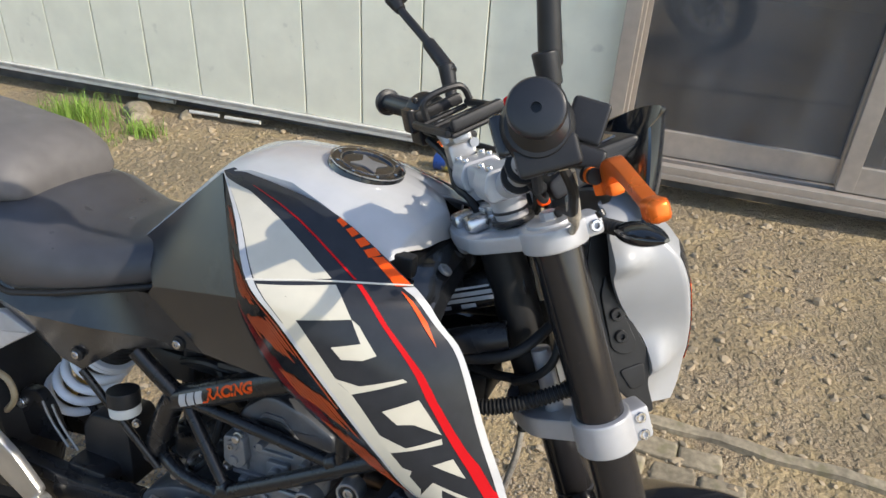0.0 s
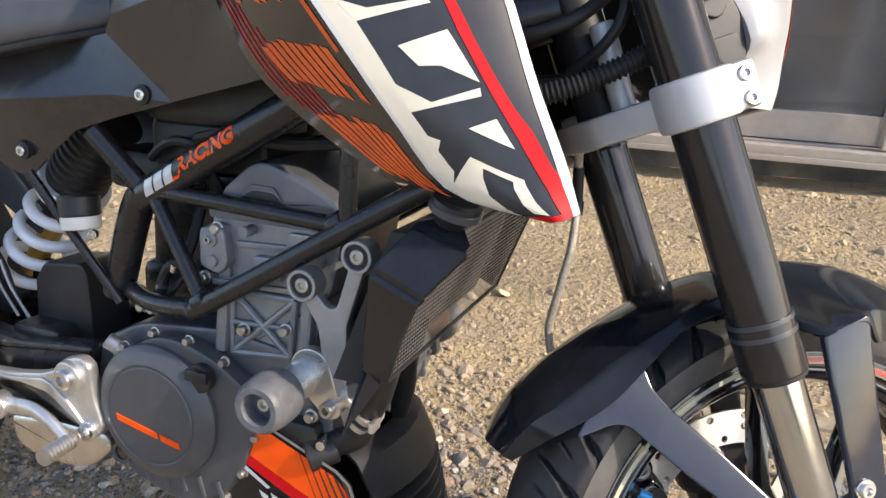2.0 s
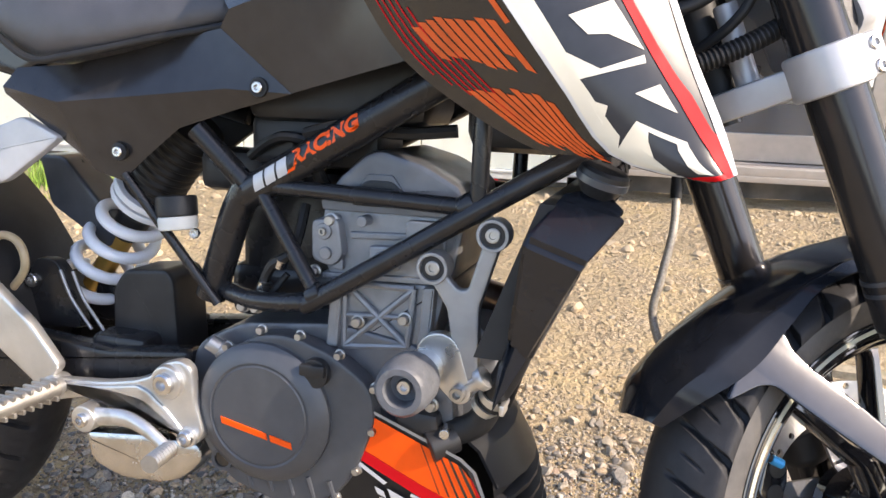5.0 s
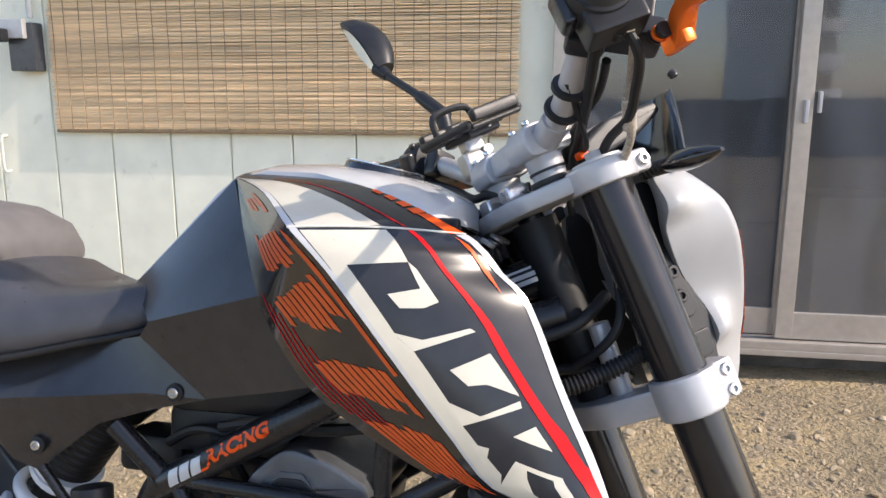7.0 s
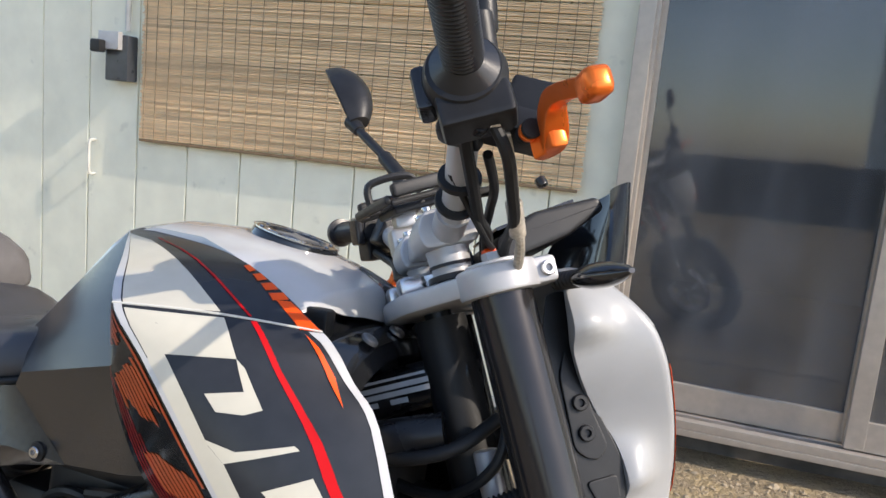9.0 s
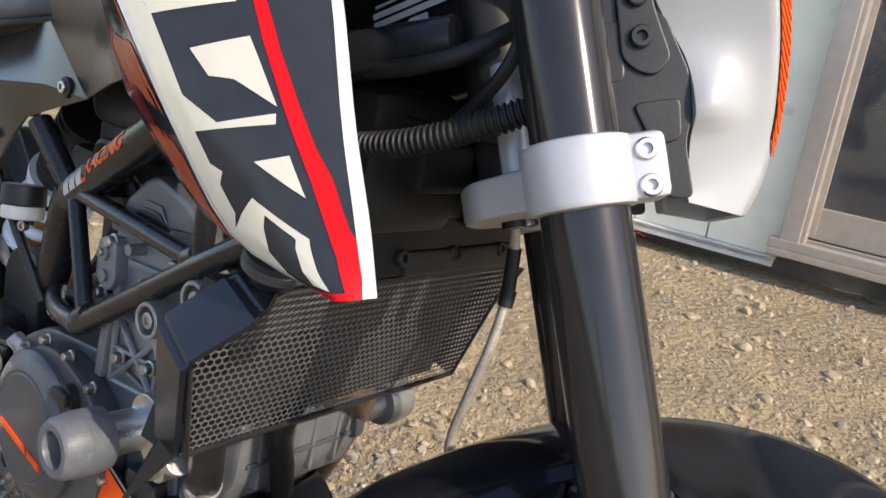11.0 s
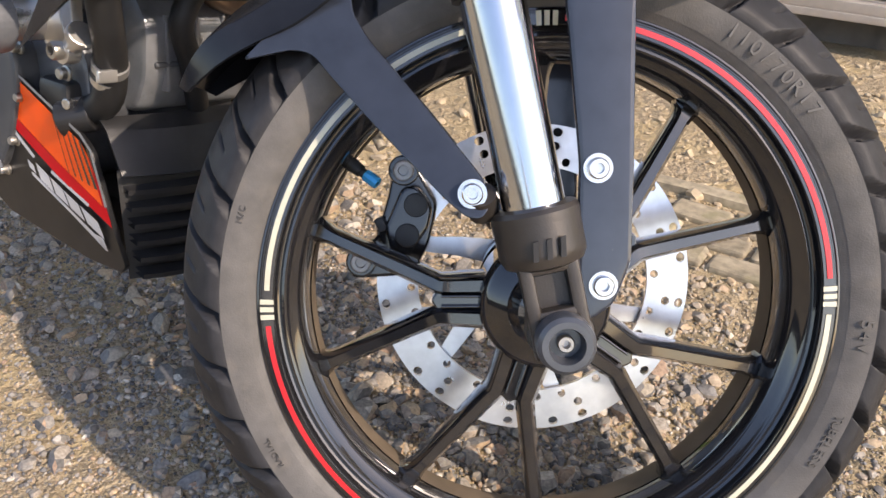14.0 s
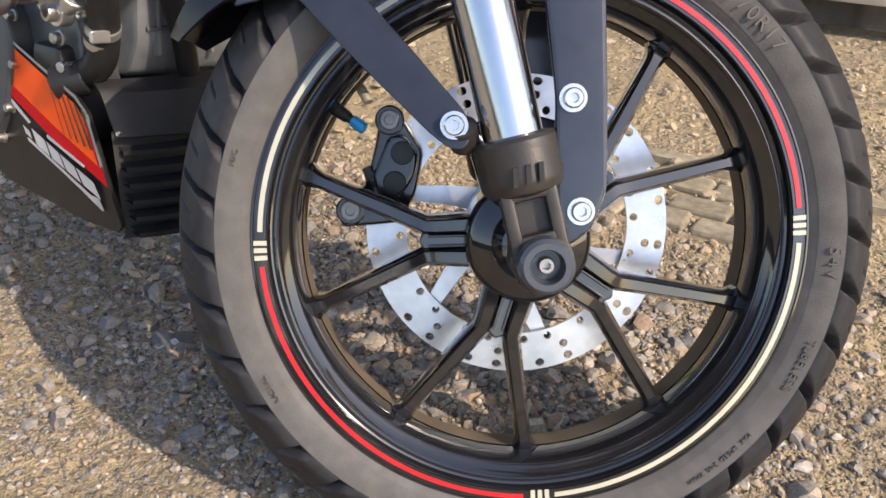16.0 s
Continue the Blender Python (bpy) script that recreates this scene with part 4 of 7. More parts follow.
# valve with blue cap
va = radians(132.5)
vp = V(WX + 0.189 * math.cos(va), -0.006, WZ + 0.189 * math.sin(va))
vd = V(-math.cos(va), -0.25, -math.sin(va)).normalized()
valve = sp("valve", rod(rod(bmesh.new(), vp, vp + vd * 0.011, 0.0062, 0.0048), vp + vd * 0.01, vp + vd * 0.018, 0.0038), M_RUBBER, "", rim)
sp("valve_cap", rod(bmesh.new(), vp + vd * 0.015, vp + vd * 0.028, 0.0050, n=10, bev=0.001), M_BLUE, "blue valve cap", rim)

# brake disc and caliper on the far side
DY = 0.064


def disc_at(u, v):
    a, r = 2 * math.pi * u, 0.104 + 0.037 * v
    return V(WX + r * math.cos(a), DY, WZ + r * math.sin(a))


bm = bmesh.new()
perforated(bm, disc_at, 60, 3, 0.33, lambda i, j: (i + j * 2) % 5 in (0, 3) if j != 1 else i % 5 == 1, 8)
thick(bm, 0.004)
disc = sp("brake_disc", bm, M_DISC, "drilled steel brake disc")
for k in range(6):
    a = radians(60 * k + 20)
    e, t = V(math.cos(a), 0, math.sin(a)), V(-math.sin(a), 0, math.cos(a))
    o = V(WX, DY + 0.002, WZ)
    bm = bmesh.new()
    pts = [o + e * 0.04 - t * 0.02, o + e * 0.075 - t * 0.005, o + e * 0.108 + t * 0.012, o + e * 0.108 + t * 0.026, o + e * 0.07 + t * 0.012, o + e * 0.04 + t * 0.004]
    f = bm.faces.new([bm.verts.new(p) for p in pts])
    thick(bm, 0.004)
    sp("disc_arm", bm, M_DISC, "", disc)
bm = bmesh.new()
plate(bm, rounded([(-0.0674, 0.119), (-0.0602, 0.1285), (-0.0485, 0.1255), (-0.0435, 0.1138), (-0.0341, 0.0843), (-0.0395, 0.07), (-0.0505, 0.048), (-0.0695, 0.025), (-0.0948, 0.0285), (-0.1244, 0.0335), (-0.1235, 0.0493), (-0.1122, 0.0595), (-0.0925, 0.0665), (-0.0925, 0.078), (-0.0865, 0.0795), (-0.0755, 0.0998)], 0.006), 0.048, 0.11, 0.004)
cal = sp("brake_caliper", bm, M_GLOSSBLK, "black radial brake caliper")
bm = bmesh.new()
plate(bm, rounded([(-0.0615, 0.104), (-0.0475, 0.104), (-0.0385, 0.083), (-0.0455, 0.066), (-0.0745, 0.038), (-0.088, 0.045), (-0.083, 0.074)], 0.006), 0.034, 0.052, 0.004)
sp("caliper_bridge", bm, M_GLOSSBLK, "", cal)
bm = plate(bmesh.new(), rounded([(-0.089, 0.07), (-0.081, 0.0715), (-0.084, 0.083), (-0.092, 0.0815)], 0.002), 0.038, 0.05, 0.001)
sp("bleed_fitting", bm, M_PLASTIC, "", cal)
for x, z in ((-0.0568, 0.118), (-0.1114, 0.0474)):
    sp("bolt_boss", rod(bmesh.new(), (x, 0.05, z), (x, 0.041, z), 0.0135, n=24, bev=0.002), M_GLOSSBLK, "", cal)
    bolt("caliper_bolt", (x, 0.041, z), (0, -1, 0), 0.0092, cal, M_STAY, h=0.0035)
for x, z in ((-0.0655, 0.063), (-0.0525, 0.087)):
    sp("piston_cap", rod(bmesh.new(), (x, 0.036, z), (x, 0.0325, z), 0.0105, n=28, bev=0.0015), M_PLASTIC, "", cal)

# fork legs
for side, nm in ((-1, "near"), (1, "far")):
    y = FY * side
    leg = sp("fork_tube", rod(rod(bmesh.new(), (FX, y, 0.232), (FX, y, 0.712), 0.0272, n=40, bev=0.001), (FX, y, 0.226), (FX, y, 0.277), 0.0283, n=40, bev=0.0025), M_FORK, "dark anodised upper fork tube")
    for z in (0.262, 0.2735):
        sp("tube_ring", rod(bmesh.new(), (FX, y, z), (FX, y, z + 0.0045), 0.02855, n=40, bev=0.0004), M_GUARD, "worn grey ring mark", leg)
    sp("dust_seal", rod(bmesh.new(), (FX, y, 0.222), (FX, y, 0.2285), 0.0265, n=32, bev=0.001), M_RUBBER, "", leg)
    sp("stanchion", rod(bmesh.new(), (FX, y, 0.06), (FX, y, 0.235), 0.0215, n=40), M_CHROME, "bright chrome fork stanchion", leg)
    bm = bmesh.new()
    lathe(bm, [(0.0, 0.041), (0.022, 0.041), (0.0275, 0.0435), (0.0302, 0.049), (0.0305, 0.053), (0.0302, 0.072), (0.0305, 0.0745), (0.0305, 0.079), (0.0285, 0.082), (0.0216, 0.0835)], (FX, y, 0), 40, "z")
    plate(bm, rounded([(FX - 0.0205, 0.05), (FX + 0.0205, 0.05), (FX + 0.019, 0.01), (FX + 0.024, -0.008), (FX + 0.014, -0.028), (FX - 0.014, -0.028), (FX - 0.024, -0.008), (FX - 0.019, 0.012)], 0.005), y - 0.011, y + 0.014, 0.003)
    low = sp("fork_foot", bm, M_FORKLOW, "dark bronze cast fork foot", leg)
    for x0, x1, z0, z1 in ((-0.0205, -0.0105, -0.02, 0.047), (0.0105, 0.0205, -0.02, 0.047), (-0.014, 0.014, 0.038, 0.047), (-0.014, 0.014, -0.02, 0.014)):
        sp("foot_rib", box(bmesh.new(), (FX + (x0 + x1) / 2, y - 0.014, (z0 + z1) / 2), (x1 - x0, 0.014, z1 - z0), None, 0.003), M_FORKLOW, "", leg)
    if side < 0:
        for i in range(3):
            x = FX - 0.01 + i * 0.009
            bm = bmesh.new()
            plate(bm, [(x, 0.05), (x + 0.0035, 0.05), (x + 0.0055, 0.063), (x + 0.002, 0.063)], y - 0.0325, y - 0.030, 0)
            sp("foot_mark", bm, M_RUBBER, "dark raised maker's bars", leg)
bm = rod(bmesh.new(), (WX, -0.13, WZ), (WX, 0.13, WZ), 0.011)
axle = sp("axle", bm, M_STEEL)
bm = bmesh.new()
lathe(bm, [(0.0, -0.119), (0.0165, -0.119), (0.0178, -0.123), (0.0196, -0.127), (0.02, -0.137), (0.0192, -0.143), (0.0165, -0.146), (0.0122, -0.146), (0.0112, -0.143), (0.0104, -0.134), (0.0, -0.134)], (WX, 0, WZ - 0.002), 48)
sl = sp("axle_slider", bm, M_GUARD, "dark grey plastic axle slider")
bolt("slider_bolt", (WX, -0.134, WZ - 0.002), (0, -1, 0), 0.0058, sl, M_LEAN_STEEL)

# lower and upper fork clamps
def clamp_side(bm, side, z0, z1, r, bev=0.004):
    y = FY * side
    rod(bm, (FX, y, z0), (FX, y, z1), r, n=40, bev=bev)
    box(bm, (FX + 0.0335, y + 0.003 * side, (z0 + z1) / 2), (0.032, 0.034, z1 - z0 - 0.002), None, 0.005)


bm = bmesh.new()
plate(bm, rounded([(FX - 0.02, -0.1), (FX + 0.012, -0.09), (0.012, 0), (FX + 0.012, 0.09), (FX - 0.02, 0.1), (-0.035, 0.045), (-0.042, 0), (-0.035, -0.045)], 0.015), 0.455, 0.483, 0.004, Matrix(((1, 0, 0, 0), (0, 0, 1, 0), (0, 1, 0, 0), (0, 0, 0, 1))))
low = sp("lower_clamp", bm, M_SILVER, "silver cast lower fork clamp")
for side in (-1, 1):
    bm = bmesh.new()
    clamp_side(bm, side, 0.449, 0.491, 0.0345)
    sp("clamp_ring", bm, M_SILVER, "", low)
for z in (0.479, 0.458):
    for side in (-1, 1):
        bolt("clamp_bolt", (FX + 0.037, (FY + 0.0165) * side, z), (0.05, side, 0), 0.0068, low, M_STEEL, h=0.006)
SWAP = Matrix(((1, 0, 0, 0), (0, 0, 1, 0), (0, 1, 0, 0), (0, 0, 0, 1)))
bm = bmesh.new()
for side in (-1, 1):
    clamp_side(bm, side, 0.690, 0.716, 0.036)
plate(bm, rounded([(FX + 0.0, -0.135), (FX + 0.035, -0.12), (FX + 0.03, -0.075), (0.03, -0.03), (0.03, 0.03), (FX + 0.03, 0.075), (FX + 0.035, 0.12), (FX, 0.135), (FX - 0.032, 0.11), (-0.045, 0.06), (-0.052, 0.0), (-0.045, -0.06), (FX - 0.032, -0.11)], 0.014), 0.694, 0.713, 0.004, SWAP)
top = sp("upper_clamp", bm, M_SILVER, "silver cast upper fork clamp")
for side in (-1, 1):
    sp("fork_cap", rod(rod(bmesh.new(), (FX, FY * side, 0.714), (FX, FY * side, 0.7195), 0.026, n=40, bev=0.0015), (FX, FY * side, 0.719), (FX, FY * side, 0.728), 0.0095, n=6), M_SILVER, "silver fork cap", top)
    bolt("clamp_bolt", (FX + 0.039, (FY + 0.0185) * side, 0.703), (0.05, side, 0), 0.0068, top, M_STEEL, h=0.006)
sp("stem_nut", rod(rod(bmesh.new(), (0, 0, 0.712), (0, 0, 0.72), 0.017, n=32, bev=0.001), (0, 0, 0.718), (0, 0, 0.731), 0.013, n=6), M_STEEL, "", top)
sp("steering_stem", rod(bmesh.new(), (0, 0, 0.45), (0, 0, 0.712), 0.014), M_FRAME, "", top)

# bar risers and handlebar
BZ, BX = 0.762, 0.010
bm = bmesh.new()
plate(bm, rounded([(BX - 0.026, BZ - 0.016), (BX + 0.026, BZ - 0.016), (BX + 0.03, BZ + 0.002), (BX + 0.02, BZ + 0.02), (BX - 0.02, BZ + 0.02), (BX - 0.03, BZ + 0.002)], 0.007), -0.078, -0.028, 0.004)
plate(bm, rounded([(BX - 0.026, BZ - 0.016), (BX + 0.026, BZ - 0.016), (BX + 0.03, BZ + 0.002), (BX + 0.02, BZ + 0.02), (BX - 0.02, BZ + 0.02), (BX - 0.03, BZ + 0.002)], 0.007), 0.028, 0.078, 0.004)
plate(bm, rounded([(BX - 0.022, BZ - 0.012), (BX + 0.022, BZ - 0.012), (BX + 0.018, BZ + 0.016), (BX - 0.018, BZ + 0.016)], 0.006), -0.03, 0.03, 0.004)
for side in (-1, 1):
    rod(bm, (BX, 0.053 * side, 0.714), (BX, 0.053 * side, BZ - 0.012), 0.0175, 0.021, n=28, bev=0.002)
riser = sp("bar_riser", bm, M_SILVER, "silver aluminium handlebar risers")
for side in (-1, 1):
    for dx in (-0.015, 0.015):
        for dy in (0.036, 0.070):
            bolt("riser_bolt", (BX + dx, dy * side, BZ + 0.0195), (0, 0, 1), 0.0045, riser, M_STEEL, h=0.004)
    sp("riser_washer", rod(rod(bmesh.new(), (BX, 0.053 * side, 0.716), (BX, 0.053 * side, 0.722), 0.024, n=28, bev=0.001), (BX, 0.053 * side, 0.729), (BX, 0.053 * side, 0.732), 0.0205, n=28), M_PLASTIC, "", riser)
for c in ((-0.03, 0.02, 0.72), (-0.026, -0.028, 0.722)):
    sp("key_block", box(bmesh.new(), c, (0.026, 0.026, 0.018), None, 0.005), M_STEEL, "", riser)


def bar_at(s):
    """The bar's centre line at s metres from the middle, on either side."""
    P = [(0.0, 0.762), (0.085, 0.762), (0.13, 0.779), (0.19, 0.811), (0.25, 0.836), (0.385, 0.866)]
    X = [BX, BX, 0.010, 0.009, 0.001, -0.040]
    a = abs(s)
    for k in range(5):
        if a <= P[k + 1][0]:
            f = (a - P[k][0]) / (P[k + 1][0] - P[k][0])
            return V(X[k] + (X[k + 1] - X[k]) * f, s, P[k][1] + (P[k + 1][1] - P[k][1]) * f)
    return V(X[5], s, P[5][1])


bar = sp("handlebar", pipe(bmesh.new(), [bar_at(-0.32 + 0.04 * k) for k in range(17)], 0.0125, 18, 5), M_SILVER, "silver tapered aluminium handlebar")
for side in (-1, 1):
    sp("bar_collar", pipe(bmesh.new(), [bar_at(0.075 * side), bar_at(0.105 * side)], 0.0155, 20, 3), M_SILVER, "", bar)


def along(p, q, f):
    return Vector(p).lerp(Vector(q), f)


for side in (-1, 1):
    a, b = bar_at(0.260 * side), bar_at(0.368 * side)
    d = (b - a).normalized()
    LG = 0.104
    bm = bmesh.new()
    n = 100
    x1, x2 = ring_frame(d)
    rows = []
    for i in range(n + 1):
        f = i / n
        rib = 0.0015 if 0.12 < f < 0.9 and i % 4 in (1, 2) else 0
        r = 0.0138 + (0.012 * max(0, 1 - f / 0.1)) + (0.004 if f > 0.95 else 0)
        rows.append([a + d * (LG * f) + (x1 * math.cos(t) + x2 * math.sin(t)) * (r + (rib if abs(math.cos(t)) > 0.4 else 0.0006)) for t in [math.pi * j / 16 for j in range(32)]])
    loft(bm, rows, close=True)
    grip = sp("grip", bm, M_GRIP, "ribbed black rubber grip", None, 25)
    e = a + d * LG
    lat = [(0.017, -0.004), (0.0202, -0.003), (0.0208, 0.003), (0.0194, 0.0064), (0.0165, 0.0078), (0.0036, 0.0088), (0.0034, -0.012)]
    rr = [[e + d * h + (x1 * math.cos(t) + x2 * math.sin(t)) * r for t in [math.pi * j / 16 for j in range(32)]] for r, h in lat]
    sp("grip_end", loft(bmesh.new(), rr, close=True), M_GRIP, "grey black rubber grip end", grip)
    Q = (d * side).to_track_quat("Y", "Z").to_matrix().to_4x4()
    # switch housing inboard of the grip
    mm = Matrix.Translation(bar_at(0.245 * side)) @ Q
    bm = bmesh.new()
    rr = [[mm @ V(r * math.cos(t), h * side, r * math.sin(t)) for t in [math.pi * j / 18 for j in range(36)]] for r, h in [(0.012, -0.022), (0.027, -0.02), (0.030, -0.012), (0.031, 0.006), (0.029, 0.012), (0.0265, 0.017), (0.012, 0.019)]]
    loft(bm, rr, close=True)
    sw = sp("switch_housing", bm, M_PLASTIC, "black switch housing")
    sp("switch_box", box(bmesh.new(), (0.002, -0.002 * side, -0.026), (0.054, 0.034, 0.028), mm, 0.005), M_PLASTIC, "", sw)
    sp("switch_pad", box(bmesh.new(), (-0.031, -0.006 * side, 0.0), (0.014, 0.026, 0.036), mm, 0.005), M_SOFTBLK, "", sw)
    sp("switch_rocker", box(bmesh.new(), (-0.018, -0.008 * side, 0.026), (0.008, 0.01, 0.009), mm, 0.003), M_RED if side < 0 else M_SOFTBLK, "", sw)
    # lever perch ahead of it
    m2 = Matrix.Translation(bar_at(0.205 * side)) @ Q @ pose(0, 0, 0, 0, 32, 0)
    bm = box(box(bmesh.new(), (0.0, 0, 0.0), (0.036, 0.026, 0.038), m2, 0.006), (0.038, 0.012 * side, -0.002), (0.052, 0.042, 0.02), m2, 0.005)
    perch = sp("lever_perch", bm, M_PLASTIC, "black lever perch")
    bolt("perch_bolt", m2 @ V(0.012, 0.013 * side, -0.014), (0.2, -1 if side < 0 else 1, 0), 0.005, perch, M_STEEL)
    if side < 0:
        sp("brake_reservoir", box(bmesh.new(), (0.040, 0.018, 0.030), (0.034, 0.042, 0.038), m2, 0.004), M_PLASTIC, "black brake fluid reservoir", perch)
        bn = m2 @ V(0.02, -0.034, -0.02)
        sp("banjo", rod(rod(bmesh.new(), bn, bn + V(0, -0.008, 0.002), 0.007, n=18, bev=0.001), bn + V(0, -0.008, 0.002), bn + V(0, -0.012, 0.003), 0.0045, n=6), M_FRAME, "", perch)
    pv = V(0.036, 0.256 * side, 0.772)
    tip = V(0.027, 0.374 * side, 0.772)
    P = spline([pv, V(0.043, 0.268 * side, 0.776), V(0.0415, 0.284 * side, 0.787), V(0.038, 0.3 * side, 0.7925), V(0.034, 0.324 * side, 0.788), V(0.030, 0.35 * side, 0.780), tip], 6)
    rows = []
    for i, p in enumerate(P):
        f = i / (len(P) - 1)
        w = 0.0058 + 0.0036 * math.exp(-((f - 0.25) / 0.22) ** 2)
        h = 0.0062 + 0.0045 * math.exp(-((f - 0.25) / 0.2) ** 2)
        dd = (P[min(i + 1, len(P) - 1)] - P[max(i - 1, 0)]).normalized()
        sd_ = dd.cross(V(0, 0, 1)).normalized()
        rows.append([p + sd_ * (w * math.copysign(abs(math.cos(t)) ** 0.3, math.cos(t))) + V(0, 0, h * math.copysign(abs(math.sin(t)) ** 0.3, math.sin(t))) for t in [math.pi * j / 8 for j in range(16)]])
    lever = sp("brake_lever" if side < 0 else "clutch_lever", loft(bmesh.new(), rows, close=True), M_ANODORANGE, "short orange anodised lever")
    sp("lever_knob", box(bmesh.new(), tip, (0.0165, 0.021, 0.0175), pose(0, 0, 0), 0.005), M_ANODORANGE, "", lever, 50)
    sp("lever_block", box(bmesh.new(), pv + V(0.006, 0.015 * side, 0.002), (0.014, 0.024, 0.018), None, 0.004), M_ANODORANGE, "orange anodised lever block", lever)
    for k in range(3):
        q = pv + V(-0.006, (-0.002 + 0.007 * k) * side, 0.012)
        sp("adjuster_wheel", rod(bmesh.new(), q, q + V(0.0, 0.0045 * side, 0.0), 0.0072, n=18, bev=0.001), (M_RUBBER, M_ANODORANGE, M_RUBBER)[k], "", lever)
    bolt("lever_pivot", pv + V(-0.004, 0.0, -0.02), (0.2, 0.3 * side, -1), 0.004, lever, M_FRAME)
    if side < 0:
        sp("line_nut", rod(bmesh.new(), (0.012, -0.250, 0.797), (0.012, -0.256, 0.806), 0.0075, n=6), M_STEEL, "steel hex nut", perch)

# mirrors
for side in (-1, 1):
    b = V(0.034, 0.206 * side, 0.835)
    if side > 0:
        pts = [V(0.041, 0.208, 0.889), V(0.030, 0.239, 0.931), V(0.010, 0.292, 0.996)]
        end = V(0.0, 0.345, 1.098)
    else:
        b = V(0.026, -0.225, 0.835)
        pts = [V(0.029, -0.229, 0.885), V(0.044, -0.236, 0.945), V(0.036, -0.255, 1.02)]
        end = V(0.02, -0.33, 1.11)
    bm = bmesh.new()
    rod(bm, b, along(b, pts[0], 0.55), 0.0085, n=16, bev=0.001)
    rod(bm, along(b, pts[0], 0.5), pts[0] + V(0, 0, 0.004), 0.0105, 0.0118, n=18, bev=0.002)
    rod(bm, pts[0] + V(0.003, -0.004 * side, -0.010), along(pts[0], pts[1], 0.95), 0.0105, 0.0095, n=22, bev=0.003)
    pipe(bm, [along(pts[0], pts[1], 0.8), pts[1], pts[2]], 0.0062, 12, 6)
    rod(bm, along(pts[1], pts[2], 0.78), pts[2] + (end - pts[2]) * 0.08, 0.0085, 0.012, n=16, bev=0.002)
    stalk = sp("mirror", bm, M_PLASTIC, "black bar mirror on a jointed stalk")
    ax = (end - pts[2]).normalized()
    gn = V(-0.93, 0.30 * 1, 0.05)
    gn = (gn - ax * gn.dot(ax)).normalized()
    wd = ax.cross(gn)
    rows = []
    for i in range(13):
        f = i / 12
        r = (math.sin(math.pi * min(0.985, 0.10 + 0.87 * f)) ** 0.55)
        c = along(pts[2], end, -0.02 + 1.05 * f)
        rows.append([c + wd * (0.026 * r * math.cos(t)) - gn * (0.043 * r * max(0, math.sin(t)) ** 0.7 - 0.003 * (math.sin(t) < 0)) for t in [math.pi * j / 12 for j in range(24)]])
    sp("mirror_shell", loft(bmesh.new(), rows, close=True), M_PLASTIC, "", stalk)
    bm = bmesh.new()
    vs = []
    for i in range(32):
        t = 2 * math.pi * i / 32
        f = 0.5 + 0.44 * math.cos(t)
        r = (math.sin(math.pi * min(0.985, 0.10 + 0.87 * f)) ** 0.55)
        vs.append(bm.verts.new(along(pts[2], end, -0.02 + 1.05 * f) + wd * (0.0235 * r * math.sin(t)) + gn * 0.0042))
    bm.faces.new(vs)
    sp("mirror_glass", bm, M_MIRROR, "mirror glass", stalk)

# phone mount on the bar
mm = pose(0.012, 0.088, 0.826, 6, -6, 8)
ph = sp("phone_holder", box(bmesh.new(), (0, 0, -0.006), (0.05, 0.06, 0.01), mm, 0.003), M_PLASTIC, "empty black phone holder frame")
for y0 in (-0.058, -0.02, 0.02, 0.058):
    sp("holder_bar", box(bmesh.new(), (0.0, y0, 0.0), (0.076, 0.009, 0.007), mm, 0.003), M_PLASTIC, "", ph)
for x0 in (-0.039, 0.039):
    sp("holder_rail", box(bmesh.new(), (x0, 0, 0.004), (0.009, 0.12, 0.011), mm, 0.004), M_PLASTIC, "", ph)
for y0 in (-0.062, 0.062):
    sp("holder_jaw", box(bmesh.new(), (0.0, y0, 0.012), (0.07, 0.013, 0.015), mm, 0.004), M_PLASTIC, "", ph)
sp("holder_strap", pipe(bmesh.new(), [mm @ V(-0.03, 0.03, 0.010), mm @ V(-0.024, 0.028, 0.034), mm @ V(0.024, 0.028, 0.034), mm @ V(0.034, 0.03, 0.012)], 0.0045, 8), M_PLASTIC, "", ph)
bm = bmesh.new()
mb = pose(0.004, 0.092, 0.784, 0, 0, 0)
box(bm, (0, 0, 0.0), (0.036, 0.03, 0.034), mb, 0.006)
box(bm, (0.004, 0.0, 0.026), (0.026, 0.026, 0.024), mb, 0.005)
rod(bm, mb @ V(0.016, -0.018, 0.012), mb @ V(0.016, 0.02, 0.012), 0.006, n=14)
pipe(bm, [mb @ V(0.02, -0.01, 0.03), mb @ V(0.036, -0.012, 0.036), mb @ V(0.036, 0.008, 0.042), mb @ V(0.02, 0.01, 0.034)], 0.003, 8)
sp("holder_arm", bm, M_CAST, "silver clamp of the phone holder", ph)

